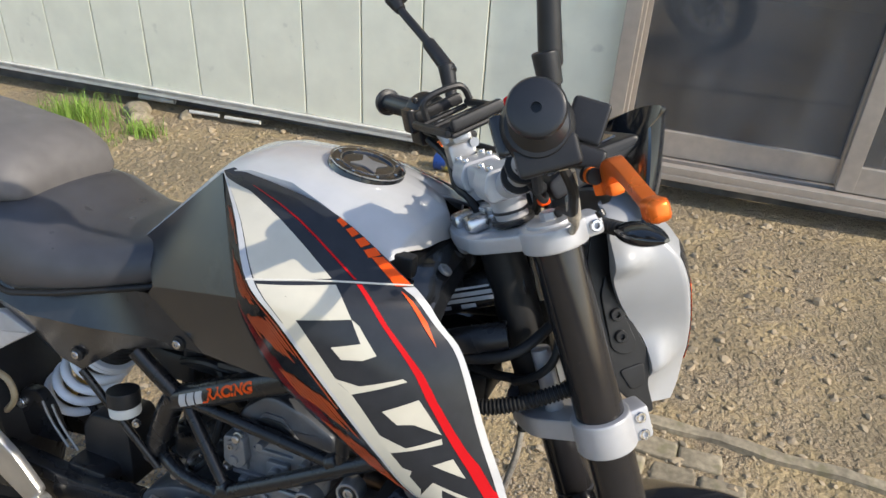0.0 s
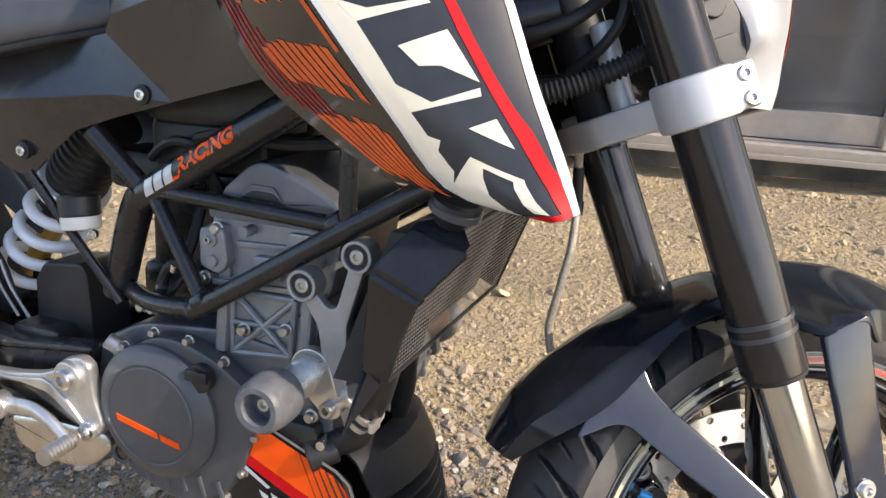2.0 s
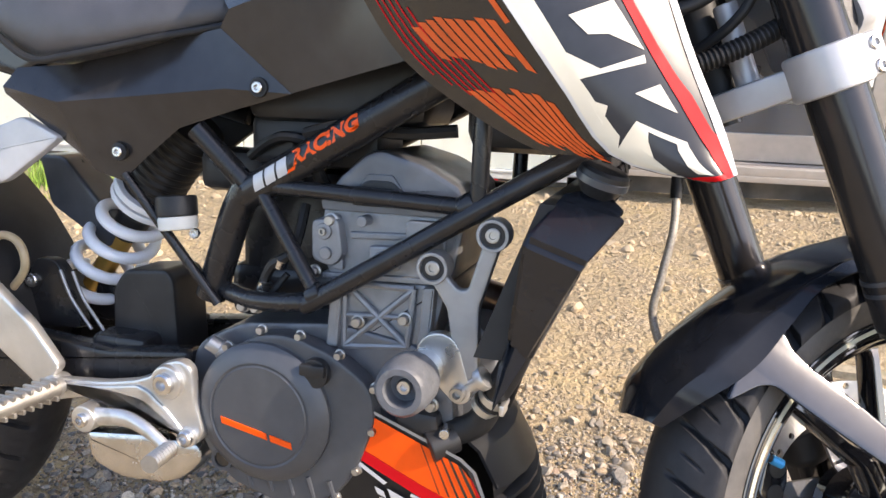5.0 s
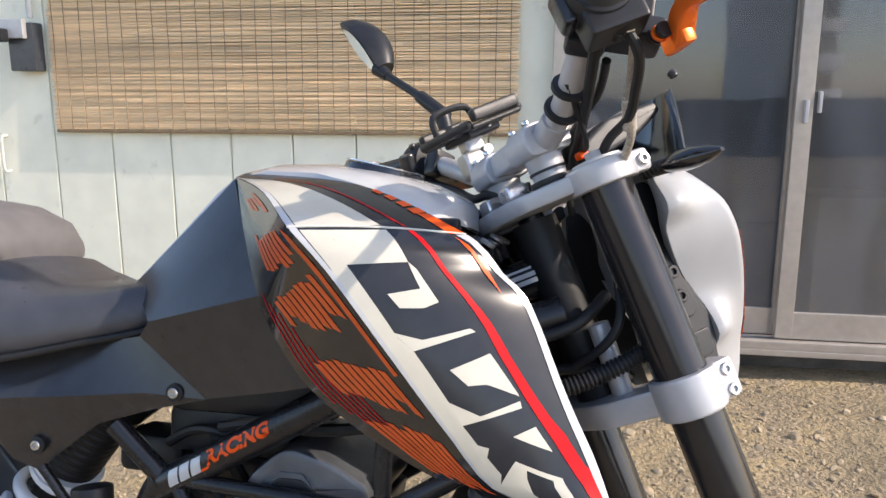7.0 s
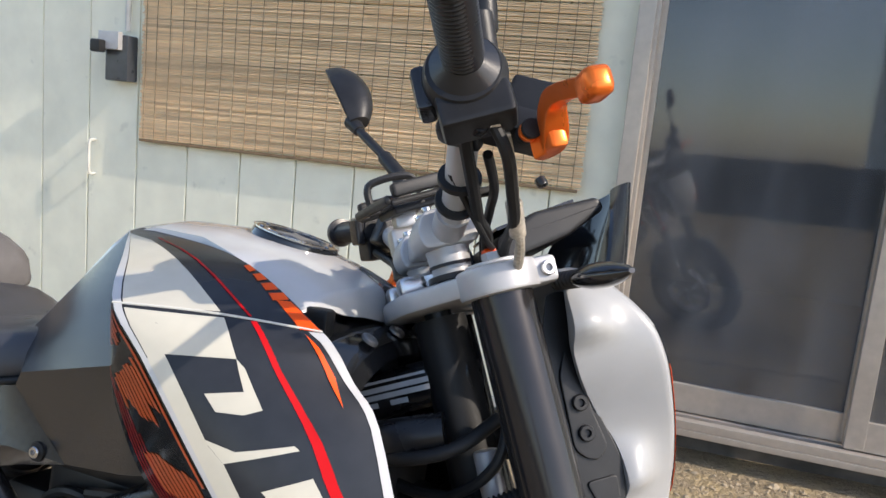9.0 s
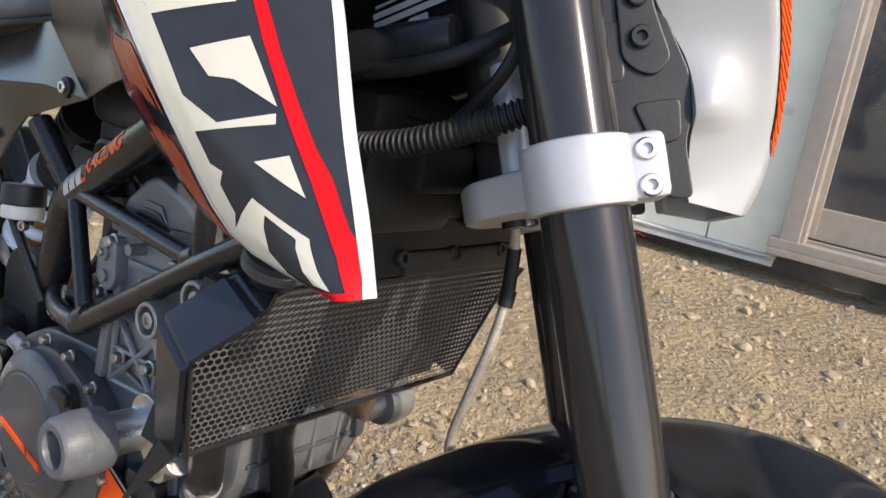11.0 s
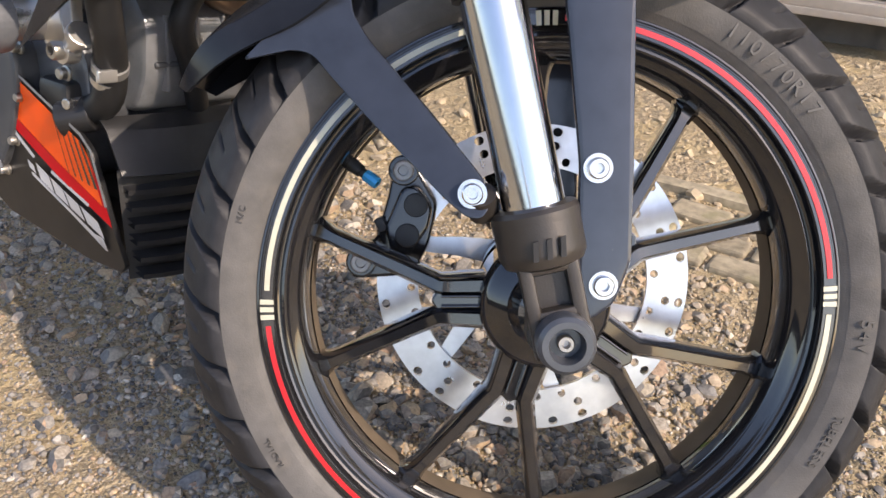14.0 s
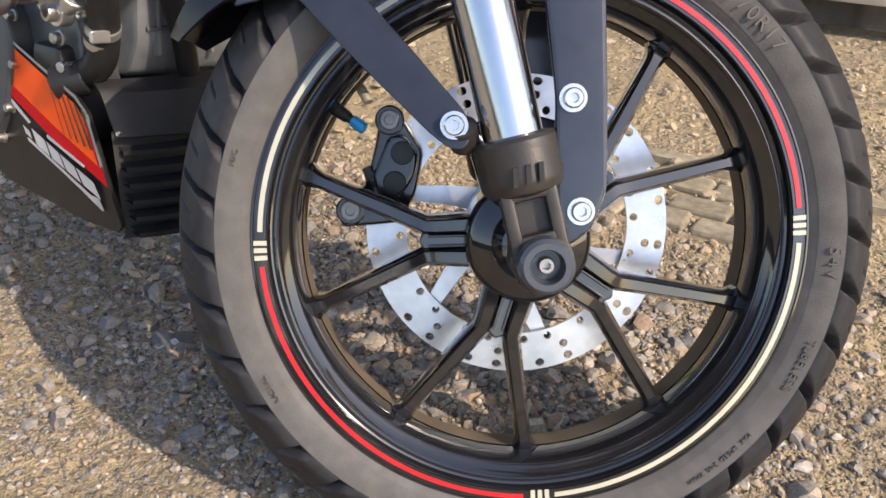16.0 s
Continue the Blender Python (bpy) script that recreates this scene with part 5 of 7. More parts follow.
# cables and hoses by the head
for pts, r, m_, nm in (
    ([(0.012, -0.25, 0.798), (0.018, -0.245, 0.775), (0.026, -0.215, 0.755), (0.034, -0.18, 0.738), (0.042, -0.12, 0.728), (0.046, -0.06, 0.69)], 0.0048, M_RUBBER, "cable"),
    ([(0.02, -0.20, 0.79), (0.036, -0.15, 0.775), (0.046, -0.09, 0.765), (0.052, -0.03, 0.745), (0.05, 0.0, 0.68)], 0.0042, M_RUBBER, "cable"),
    ([(-0.002, -0.222, 0.80), (0.012, -0.17, 0.775), (0.026, -0.12, 0.756), (0.045, -0.07, 0.745), (0.052, 0.01, 0.70)], 0.0055, M_RUBBER, "cable"),
    ([(0.02, 0.20, 0.79), (0.05, 0.13, 0.775), (0.056, 0.05, 0.76), (0.05, 0.01, 0.70)], 0.0042, M_RUBBER, "cable"),
    ([(0.0, -0.16, 0.79), (0.03, -0.11, 0.742), (0.05, -0.06, 0.735), (0.055, 0.02, 0.73), (0.03, 0.05, 0.72)], 0.003, M_RUBBER, "cable"),
    ([(-0.01, 0.22, 0.80), (0.0, 0.17, 0.772), (-0.012, 0.10, 0.745), (-0.01, 0.05, 0.735), (0.0, 0.02, 0.69)], 0.0055, M_RUBBER, "cable"),
):
    sp(nm, pipe(bmesh.new(), pts, r, 10), m_)
bhu = sp("brake_line", pipe(bmesh.new(), [(0.020, -0.245, 0.79), (0.030, -0.215, 0.772), (0.036, -0.185, 0.748), (0.040, -0.165, 0.722), (0.045, -0.12, 0.70)], 0.0042, 10), M_HOSE, "braided brake line with a clear sleeve")
sp("line_sleeve", rod(bmesh.new(), (0.0345, -0.19, 0.753), (0.0385, -0.17, 0.729), 0.0068, n=14, bev=0.001), M_HOSE, "", bhu)
for s in (0.118, 0.145):
    p, q = bar_at(-s), bar_at(-s - 0.005)
    sp("cable_tie", rod(bmesh.new(), p, q, 0.0185, n=24, bev=0.001), M_RUBBER, "black cable strap round the bar", bar)
sp("tie_tail", box(bmesh.new(), bar_at(-0.13) + V(0.022, 0, -0.002), (0.02, 0.008, 0.008), None, 0.002), M_RUBBER, "", bar)
sp("clip_tag", box(bmesh.new(), (0.042, -0.075, 0.732), (0.012, 0.012, 0.008), None, 0.002), M_ORANGE, "small orange clip", bar)

# instrument pod and visor
bm = bmesh.new()
plate(bm, rounded([(0.06, 0.722), (0.13, 0.735), (0.175, 0.755), (0.17, 0.768), (0.10, 0.765), (0.055, 0.745)], 0.008), -0.06, 0.06, 0.006)
dash = sp("instrument_pod", bm, M_PLASTIC, "black instrument pod")
bm = bmesh.new()
plate(bm, rounded([(0.065, 0.7555), (0.15, 0.769), (0.149, 0.772), (0.064, 0.7585)], 0.001), -0.045, 0.045, 0)
sp("instrument_glass", bm, M_GLOSSBLK, "dark display glass", dash)
bm = bmesh.new()
rows = []
for i in range(10):
    f = i / 9
    z = 0.684 + 0.098 * f
    x = 0.182 + 0.045 * f
    hw = 0.112 - 0.03 * f - 0.02 * f * f
    rows.append([V(x - (0.055 - 0.01 * f) * abs(s) ** 2.4, hw * s, z - 0.012 * abs(s) ** 3 * f) for s in [-1 + j / 7 for j in range(15)]])
loft(bm, rows)
sp("lamp_visor", thick(bm, 0.004), M_GLOSSBLK, "dark visor above the headlamp")

# headlamp mask, bracket and indicators
def at_curve(f, table):
    """A flowing line through the rows of a table."""
    n = len(table)
    for i in range(n - 1):
        (x0, y0), (x1, y1) = table[i], table[i + 1]
        if f <= x1:
            h = x1 - x0
            s0 = (y1 - table[max(i - 1, 0)][1]) / (x1 - table[max(i - 1, 0)][0])
            s1 = (table[min(i + 2, n - 1)][1] - y0) / (table[min(i + 2, n - 1)][0] - x0)
            g = (f - x0) / h
            return y0 * (2 * g ** 3 - 3 * g * g + 1) + s0 * h * (g ** 3 - 2 * g * g + g) + y1 * (3 * g * g - 2 * g ** 3) + s1 * h * (g ** 3 - g * g)
    return table[-1][1]


# height, then x and half width of the rear edge and of the front corner
MASK_EDGE = [(.436, .111, .05, .147, .037), (.453, .111, .051, .159, .0375), (.47, .112, .056, .167, .039), (.487, .1125, .067, .171, .046), (.505, .115, .0725, .1725, .058), (.54, .1155, .0725, .1725, .079), (.57, .104, .0765, .17, .096), (.601, .093, .089, .168, .108), (.632, .0875, .101, .163, .1115), (.655, .0885, .108, .153, .107), (.677, .093, .104, .139, .1), (.697, .1, .092, .124, .088), (.705, .106, .066, .118, .064)]


def mask_row(z):
    """Half an outline of the mask at height z, from its rear edge to the middle of its front."""
    rx, ry, fx, fy = [at_curve(z, [(q[0], q[k]) for q in MASK_EDGE]) for k in (1, 2, 3, 4)]
    up = 0.013 * max(0, (0.466 - z) / 0.03)
    rear, cor = V(rx, -ry, z + up), V(fx, -fy, z)
    low = max(0, 1 - abs(z - 0.503) / (0.016 if z < 0.503 else 0.05))
    high = max(0, 1 - abs(z - 0.646) / (0.02 if z < 0.646 else 0.04))
    swell = 0.0145 * (low * low * (3 - 2 * low) + high * high * (3 - 2 * high))
    side = [rear.lerp(cor, f) - V(0, swell * math.cos(min(1, abs(f - 0.2) / 0.5) * math.pi / 2) ** 2 + 0.003 * f * (1 - f), 0) for f in (0, 0.1, 0.22, 0.36, 0.5, 0.64, 0.78, 0.9, 0.965)]
    d = fy * 0.4
    return [V(rx + 0.003, -ry + 0.014, z + up), V(rx - 0.001, -ry + 0.004, z + up)] + side + [cor + V(0.0015, 0.0022, 0), cor + V(d * 0.24, fy * 0.16, 0), V(fx + d * 0.64, -fy * 0.53, z), V(fx + d * 0.92, -fy * 0.2, z), V(fx + d, 0, z)]


bm = bmesh.new()
rows = []
for i in range(49):
    right = mask_row(0.436 + 0.269 * i / 48)
    rows.append(right + [V(p.x, -p.y, p.z) for p in right[-2::-1]])
loft(bm, rows)
thick(bm, 0.004)
mask = sp("headlamp_mask", bm, M_HLWHITE, "pearl white headlamp mask", None, 50)
OUT = V(0.0012, -0.0008, 0)
bm = loft(bmesh.new(), [[p + OUT * 0.6 for p in mask_row(0.484 + 0.15 * i / 20)[11:14]] for i in range(21)])
sp("edge_film", thick(bm, 0.0006), M_FILM, "dark film along the mask's front edge", mask)
for i in range(16):
    z = 0.486 + 0.0072 * i
    a = [mask_row(z + k * 0.0045 - m * 0.006)[11 + m] + OUT for k in (0, 1) for m in (0, 1, 2)]
    bm = loft(bmesh.new(), [a[:3], a[3:]])
    sp("orange_tape", thick(bm, 0.0006), M_ORANGE, "orange stripe tape on the mask edge", mask)
for side in (-1, 1):
    bm = bmesh.new()
    plate(bm, rounded([(0.064, 0.505), (0.068, 0.64), (0.086, 0.685), (0.104, 0.684), (0.114, 0.664), (0.111, 0.635), (0.1035, 0.612), (0.105, 0.575), (0.1165, 0.53), (0.115, 0.504), (0.108, 0.486), (0.108, 0.45), (0.092, 0.452), (0.078, 0.48)], 0.006), 0.074 * side - 0.002, 0.074 * side + 0.002, 0.0015)
    plate(bm, rounded([(0.074, 0.545), (0.077, 0.61), (0.088, 0.632), (0.098, 0.606), (0.1, 0.572), (0.106, 0.54), (0.094, 0.53), (0.082, 0.535)], 0.006), 0.0775 * side - 0.002, 0.0775 * side + 0.002, 0.0018)
    plate(bm, rounded([(0.077, 0.515), (0.108, 0.515), (0.105, 0.488), (0.086, 0.486)], 0.006), 0.0765 * side - 0.002, 0.0765 * side + 0.002, 0.0018)
    plate(bm, rounded([(0.03, 0.53), (0.075, 0.53), (0.08, 0.57), (0.03, 0.57)], 0.006), 0.074 * side - 0.003, 0.074 * side + 0.003, 0.002)
    br = sp("lamp_bracket", bm, M_PLASTIC, "black headlamp bracket")
    for x, z in ((0.089, 0.583), (0.088, 0.556)):
        bolt("bracket_bolt", (x, 0.0795 * side, z), (0, side, 0), 0.0075, br, M_PLASTIC, h=0.004)
    b0, b1 = V(0.092, 0.094 * side, 0.692), V(0.1155, 0.174 * side, 0.6828)
    d = (b1 - b0).normalized()
    bm = pipe(bmesh.new(), [b0, along(b0, b1, 0.45)], 0.0085, 14, 8, 0.0015, 0.005)
    ind = sp("indicator", bm, M_RUBBER, "small black front indicator")
    rows = []
    a1, a2 = V(0, 0, 1), d.cross(V(0, 0, 1)).normalized()
    for i in range(11):
        f = i / 10
        r = math.sin(math.pi * min(0.97, 0.18 + 0.8 * f)) ** 0.7
        c = along(b0, b1, 0.38 + 0.75 * f)
        rows.append([c + a1 * (0.0115 * r * math.cos(t)) + a2 * (0.0185 * r * math.sin(t)) for t in [math.pi * j / 9 for j in range(18)]])
    sp("indicator_body", loft(bmesh.new(), rows, close=True), M_GLOSSBLK, "smoked indicator lens", ind)

# front fender with its stays
bm = bmesh.new()
rows = []
N = 90
for i in range(N + 1):
    f = i / N
    a = radians(136.6 - 94.6 * f)
    crest = at_curve(f, ((0, .330), (.12, .328), (.25, .315), (.4, .306), (.75, .305), (.9, .304), (1, .298)))
    crease = at_curve(f, ((0, .325), (.07, .321), (.15, .306), (.3, .292), (.42, .294), (.54, .289), (.61, .258), (.725, .268), (.86, .272), (1, .292)))
    edge = at_curve(f, ((0, .317), (.05, .306), (.18, .279), (.3, .278), (.4, .286), (.5, .283), (.54, .277), (.6, .252), (.66, .2535), (.715, .259), (.74, .2435), (.8, .2465), (.86, .254), (1, .287)))
    flare = at_curve(f, ((0, 0), (.3, 0), (.545, 0), (.605, .045), (.66, .0475), (.725, .0475), (.82, .034), (.92, .01), (1, 0)))
    hw = 0.064 - 0.034 * max(0, (f - 0.72) / 0.28) ** 1.7 - 0.03 * max(0, (0.14 - f) / 0.14) ** 1.5
    row = []
    for s in [-1, -0.95, -0.88, -0.86, -0.82, -0.7, -0.5, -0.25, 0, 0.25, 0.5, 0.7, 0.82, 0.86, 0.88, 0.95, 1]:
        q = abs(s)
        r = crest - (crest - crease) * (min(q, 0.86) / 0.86) ** 1.9
        if q > 0.86:
            r = crease + (edge - crease) * (q - 0.86) / 0.14
        out = math.copysign(flare * min(1, max(0, (q - 0.3) / 0.56)) ** 1.3, s)
        row.append(V(WX + r * math.cos(a), hw * s + out, WZ + r * math.sin(a)))
    rows.append(row)
loft(bm, rows)
thick(bm, -0.003)
fender = sp("front_fender", bm, M_FENDER, "glossy black front fender with dust specks", None, 40)
for side in (-1, 1):
    def shear(bm, top, bot, z0, z1):
        for v in bm.verts:
            f = min(max((v.co.z - z0) / (z1 - z0), 0), 1)
            v.co.y += (bot + (top - bot) * f) * side
        return bm
    bm = bmesh.new()
    plate(bm, rounded([(-0.145, 0.222), (-0.108, 0.222), (-0.094, 0.216), (-0.085, 0.199), (-0.062, 0.160), (-0.023, 0.099), (-0.012, 0.085), (-0.002, 0.082), (0.006, 0.09), (0.005, 0.107), (-0.026, 0.168), (-0.053, 0.218), (-0.060, 0.238), (-0.058, 0.256), (-0.078, 0.257), (-0.115, 0.243)], 0.007), -0.003, 0.003, 0.002)
    stay = sp("fender_stay", shear(crown(bm, (-0.003, 0.09), (-0.085, 0.235), 0.022, 0.001, side), 0.0535, 0.1175, 0.08, 0.26), M_NAVY, "glossy dark rear fender stay", fender)
    bm = bmesh.new()
    plate(bm, rounded([(0.083, 0.2425), (0.1335, 0.2445), (0.1235, 0.198), (0.104, 0.098), (0.09, 0.032), (0.073, 0.006), (0.054, -0.002), (0.047, 0.01), (0.068, 0.103)], 0.006), -0.0045, 0.0035, 0.003)
    sp("fork_guard", shear(crown(bm, (0.06, 0.0), (0.108, 0.243), 0.025, 0.0013, side), 0.110, 0.113, 0.0, 0.24), M_NAVY, "glossy dark grey fork guard", fender)
    for x, z in ((0.079, 0.099), (0.068, 0.021), (-0.005, 0.1)):
        bolt("guard_bolt", (x, 0.1172 * side, z), (0, side, 0), 0.0072, fender, M_STEEL, h=0.0045)
        sp("guard_washer", rod(bmesh.new(), (x, 0.1125 * side, z), (x, 0.1182 * side, z), 0.0098, n=24), M_STEEL, "", fender)
    sp("stay_boss", rod(bmesh.new(), (0.0, 0.1 * side, 0.085), (0.0, 0.112 * side, 0.098), 0.011, n=16), M_FORKLOW, "", fender)


# ---- body ----
def bp(name, bm, material, label="", parent=None, sharp=32):
    return part(name, bm, material, parent or moto, label, None, sharp)


CREASE = [V(-.526, -.081, .937), V(-.455, -.160, .918), V(-.400, -.222, .884), V(-.360, -.224, .845), V(-.303, -.212, .770), V(-.255, -.197, .705), V(-.209, -.178, .649), V(-.131, -.162, .631)]
FRONT = [V(-.515, -.076, .942), V(-.372, -.104, .929), V(-.252, -.139, .881), V(-.215, -.141, .845), V(-.188, -.142, .817), V(-.152, -.146, .735), V(-.125, -.148, .68), V(-.109, -.149, .639)]
INNER = [V(-.526, -.081, .937), V(-.497, -.115, .875), V(-.465, -.146, .813), V(-.445, -.150, .775), V(-.405, -.152, .725), V(-.34, -.152, .680), V(-.27, -.158, .648), V(-.209, -.172, .640)]


def on_curve(P, s):
    n = len(P) - 1
    s = min(max(s, 0), 1) * n
    i = min(int(s), n - 1)
    f = s - i
    a, b, c, d = P[max(i - 1, 0)], P[i], P[i + 1], P[min(i + 2, n)]
    return 0.5 * (2 * b + (c - a) * f + (2 * a - 5 * b + 4 * c - d) * f * f + (3 * b - a - 3 * c + d) * f ** 3)


def skin(A, B, bulge, side, u, v, lift=0.0):
    """A point of a tank panel: between two edge curves, bulged outwards, lifted off the surface."""
    p = on_curve(A, u).lerp(on_curve(B, u), v)
    p.y -= bulge * 4 * v * (1 - v) * min(1, u * 3)
    if lift:
        e = 0.01
        du = on_curve(A, u + e).lerp(on_curve(B, u + e), v) - on_curve(A, u - e).lerp(on_curve(B, u - e), v)
        dv = on_curve(B, u) - on_curve(A, u)
        n = du.cross(dv)
        if n.length > 1e-9:
            n.normalize()
            p += n * (lift if n.y < 0 or abs(n.y) < 0.3 and n.z > 0 else -lift)
    return V(p.x, p.y * -side, p.z)


def decal(name, poly, A, B, bulge, side, material, parent, lift=0.0006, label="", cut=26):
    """A sheet of film on a tank panel: its outline in the panel's own coordinates."""
    bm = bmesh.new()
    bm.faces.new([bm.verts.new(V(u, v, 0)) for u, v in poly])
    for k in range(1, cut):
        bmesh.ops.bisect_plane(bm, geom=bm.verts[:] + bm.edges[:] + bm.faces[:], plane_co=V(k / cut, 0, 0), plane_no=V(1, 0, 0))
    for k in range(1, 8):
        bmesh.ops.bisect_plane(bm, geom=bm.verts[:] + bm.edges[:] + bm.faces[:], plane_co=V(0, k / 8, 0), plane_no=V(0, 1, 0))
    bmesh.ops.triangulate(bm, faces=bm.faces)
    for v in bm.verts:
        v.co = skin(A, B, bulge, side, min(max(v.co.x, 0), 1), min(max(v.co.y, 0), 1), lift)
    return part(name, bm, material, parent, label, sharp=60)


CREAM = {
    "top": [(.03, .06), (.08, .411), (.148, .463), (.215, .525), (.268, .564), (.282, .06)],
    "mid": [(.294, .06), (.281, .564), (.392, .515), (.408, .152), (.424, .04)],
    "hook": [(.392, .515), (.415, .532), (.504, .503), (.51, .397), (.502, .263), (.474, .254), (.468, .462)],
    "strip": [(.424, .03), (.408, .152), (.546, .129), (.573, .165), (.675, .174), (.711, .158), (.819, .196), (.862, .03)],
    "bar_a": [(.536, .119), (.561, .261), (.571, .571), (.58, .589), (.573, .165)],
    "block": [(.62, .307), (.619, .609), (.691, .67), (.659, .491), (.652, .364)],
    "bar_b": [(.664, .16), (.703, .328), (.698, .658), (.71, .645), (.711, .158)],
    "wedge": [(.754, .472), (.749, .674), (.808, .70)],
    "notch": [(.745, .13), (.763, .243), (.792, .13)],
    "chevron": [(.801, .38), (.845, .085), (.858, .03), (.935, .02), (.958, .03), (.827, .414)],
    "flag": [(.801, .38), (.827, .414), (.869, .545), (.952, .289), (.97, .449), (.872, .635)],
}
for side in (-1, 1):
    bm = loft(bmesh.new(), [[skin(CREASE, FRONT, 0.012, side, i / 56, j / 14) for j in range(15)] for i in range(57)])
    bmesh.ops.remove_doubles(bm, verts=bm.verts, dist=1e-5)
    shroud = bp("tank_shroud", thick(bm, 0.004), M_FILM, "black, cream and red graphic tank shroud", None, 40)
    a = (CREASE, FRONT, 0.012, side)
    for poly in CREAM.values():
        decal("cream_graphic", poly, *a, M_CREAM, shroud, 0.0007, "cream graphic film")
    decal("white_edge", [(0, 0), (0, .06), (.07, .055), (.294, .05), (.424, .035), (.862, .03), (.95, .06), (.95, 0)], *a, M_WHITE, shroud, 0.0011, "white crease edge")
    decal("white_edge", [(.289, .93), (.314, .95), (.45, .962), (.574, .96), (.75, .937), (.827, .927), (.891, .913), (.95, .894), (1, .844), (1, 1), (.289, 1)], *a, M_WHITE, shroud, 0.0009, "white front edge")
    decal("red_stripe", [(.28, .687), (.28, .716), (.403, .70), (.526, .695), (.634, .728), (.744, .815), (.784, .861), (.863, .888), (.88, .914), (.95, .892), (1, .844), (.977, .663), (.906, .758), (.85, .763), (.788, .752), (.622, .66), (.526, .655), (.403, .668)], *a, M_RED, shroud, 0.0008, "red stripe")
    decal("red_stripe", [(.069, .578), (.155, .622), (.27, .694), (.27, .71), (.155, .645), (.069, .595)], *a, M_RED, shroud, 0.0008, "thin red line")
    decal("red_stripe", [(.955, .0), (.976, .47), (.977, .663), (1, .844), (1, 0)], *a, M_RED, shroud, 0.0010, "red lower edge")
    decal("orange_flash", [(.296, .905), (.326, .925), (.413, .93), (.518, .875), (.394, .90)], *a, M_ORANGE, shroud, 0.0012, "orange flash")
    decal("orange_flash", [(.231, .91), (.231, .985), (.286, .995), (.286, .90)], *a, M_ORANGE, shroud, 0.0008, "orange flash")
    for k in range(4):
        u = 0.162 + 0.0178 * k
        decal("orange_flash", [(u, .995), (u + .0125, .985), (u + .0165, .925 - .012 * k), (u + .003, .94 - .012 * k)], *a, M_ORANGE, shroud, 0.0008)
    bm = bmesh.new()
    pipe(bm, [skin(*a, 0.285 - 0.012 * math.sin(math.pi * j / 12), j / 12, 0.0004) for j in range(13)], 0.0011, 6, 2)
    bp("panel_seam", bm, M_TRIMW, "pale seam between tank panels", shroud)
    # rear facet with printed orange stripes
    bm = loft(bmesh.new(), [[skin(INNER, CREASE, 0.0, side, i / 40 * 6 / 7, j / 8) for j in range(9)] for i in range(41)])
    bmesh.ops.remove_doubles(bm, verts=bm.verts, dist=1e-5)
    facet = bp("tank_side_panel", thick(bm, 0.003), M_GLOSSBLK, "gloss black tank side with orange print", None, 40)
    b = (INNER, CREASE, 0.0, side)
    rng = random.Random(3)
    for u0, u1, v0, v1, sk, n in ((.10, .20, .50, .86, .02, 4), (.19, .36, .36, .84, .06, 7), (.36, .51, .26, .86, .05, 9), (.52, .67, .26, .88, .06, 9), (.66, .88, .22, .86, .07, 9)):
        for k in range(n):
            va, vb = v0 + (v1 - v0) * k / n, v0 + (v1 - v0) * (k + 0.8) / n
            c0, c1 = u0 + sk * k / n + rng.uniform(-.01, .01), u1 + rng.uniform(-.025, .01) - (0.06 * (1 - k / n))
            decal("orange_print", [(c0, va), (c1, va + .03), (c1 + .012, vb + .03), (c0 + .008, vb)], *b, M_DULLORANGE, facet, 0.0006)
    decal("orange_print", [(.26, .90), (.45, .90), (.60, .92), (.60, .96), (.45, .945), (.30, .95)], *b, M_DULLORANGE, facet, 0.0006)
    for k in range(7):
        v0 = .12 + .05 * k
        decal("red_print", [(.30 + .05 * k, v0), (.62 + .03 * k, v0 - .02), (.62 + .03 * k, v0 - .006), (.30 + .05 * k, v0 + .014)], *b, M_RED, facet, 0.0005)

# white tank top with filler cap
TOP = [(-.72, .04, .772, .776), (-.668, .054, .813, .822), (-.60, .067, .873, .886), (-.55, .079, .918, .933), (-.526, .083, .936, .949), (-.49, .080, .944, .957), (-.43, .086, .942, .9575), (-.372, .105, .929, .951), (-.31, .124, .906, .938), (-.275, .133, .891, .928), (-.25, .1375, .881, .92), (-.22, .141, .866, .912)]
RIMX = [(-.16, -.322), (-.113, -.296), (-.1, -.292), (-.05, -.28), (.006, -.273), (.009, -.274), (.045, -.298), (.05, -.298), (.092, -.268), (.096, -.27), (.16, -.322)]
LIP = [(-.16, .005), (-.1, .008), (-.06, .025), (0, .034), (.006, .034), (.012, .026), (.045, .004), (.16, .004)]


def between(table, x):
    """Straight interpolation in a table of rows that begin with x."""
    for a, b in zip(table, table[1:]):
        if x <= b[0]:
            f = max(0, (x - a[0]) / (b[0] - a[0]))
            return [u + (v - u) * f for u, v in zip(a[1:], b[1:])]
    return list(table[-1][1:])


def tank_point(x, s):
    hw, ze, zc = between(TOP, x)
    return V(x, hw * s, ze - (0.012 if abs(s) == 1 else 0) + (zc - ze) * (1 - abs(s) ** 2.4))


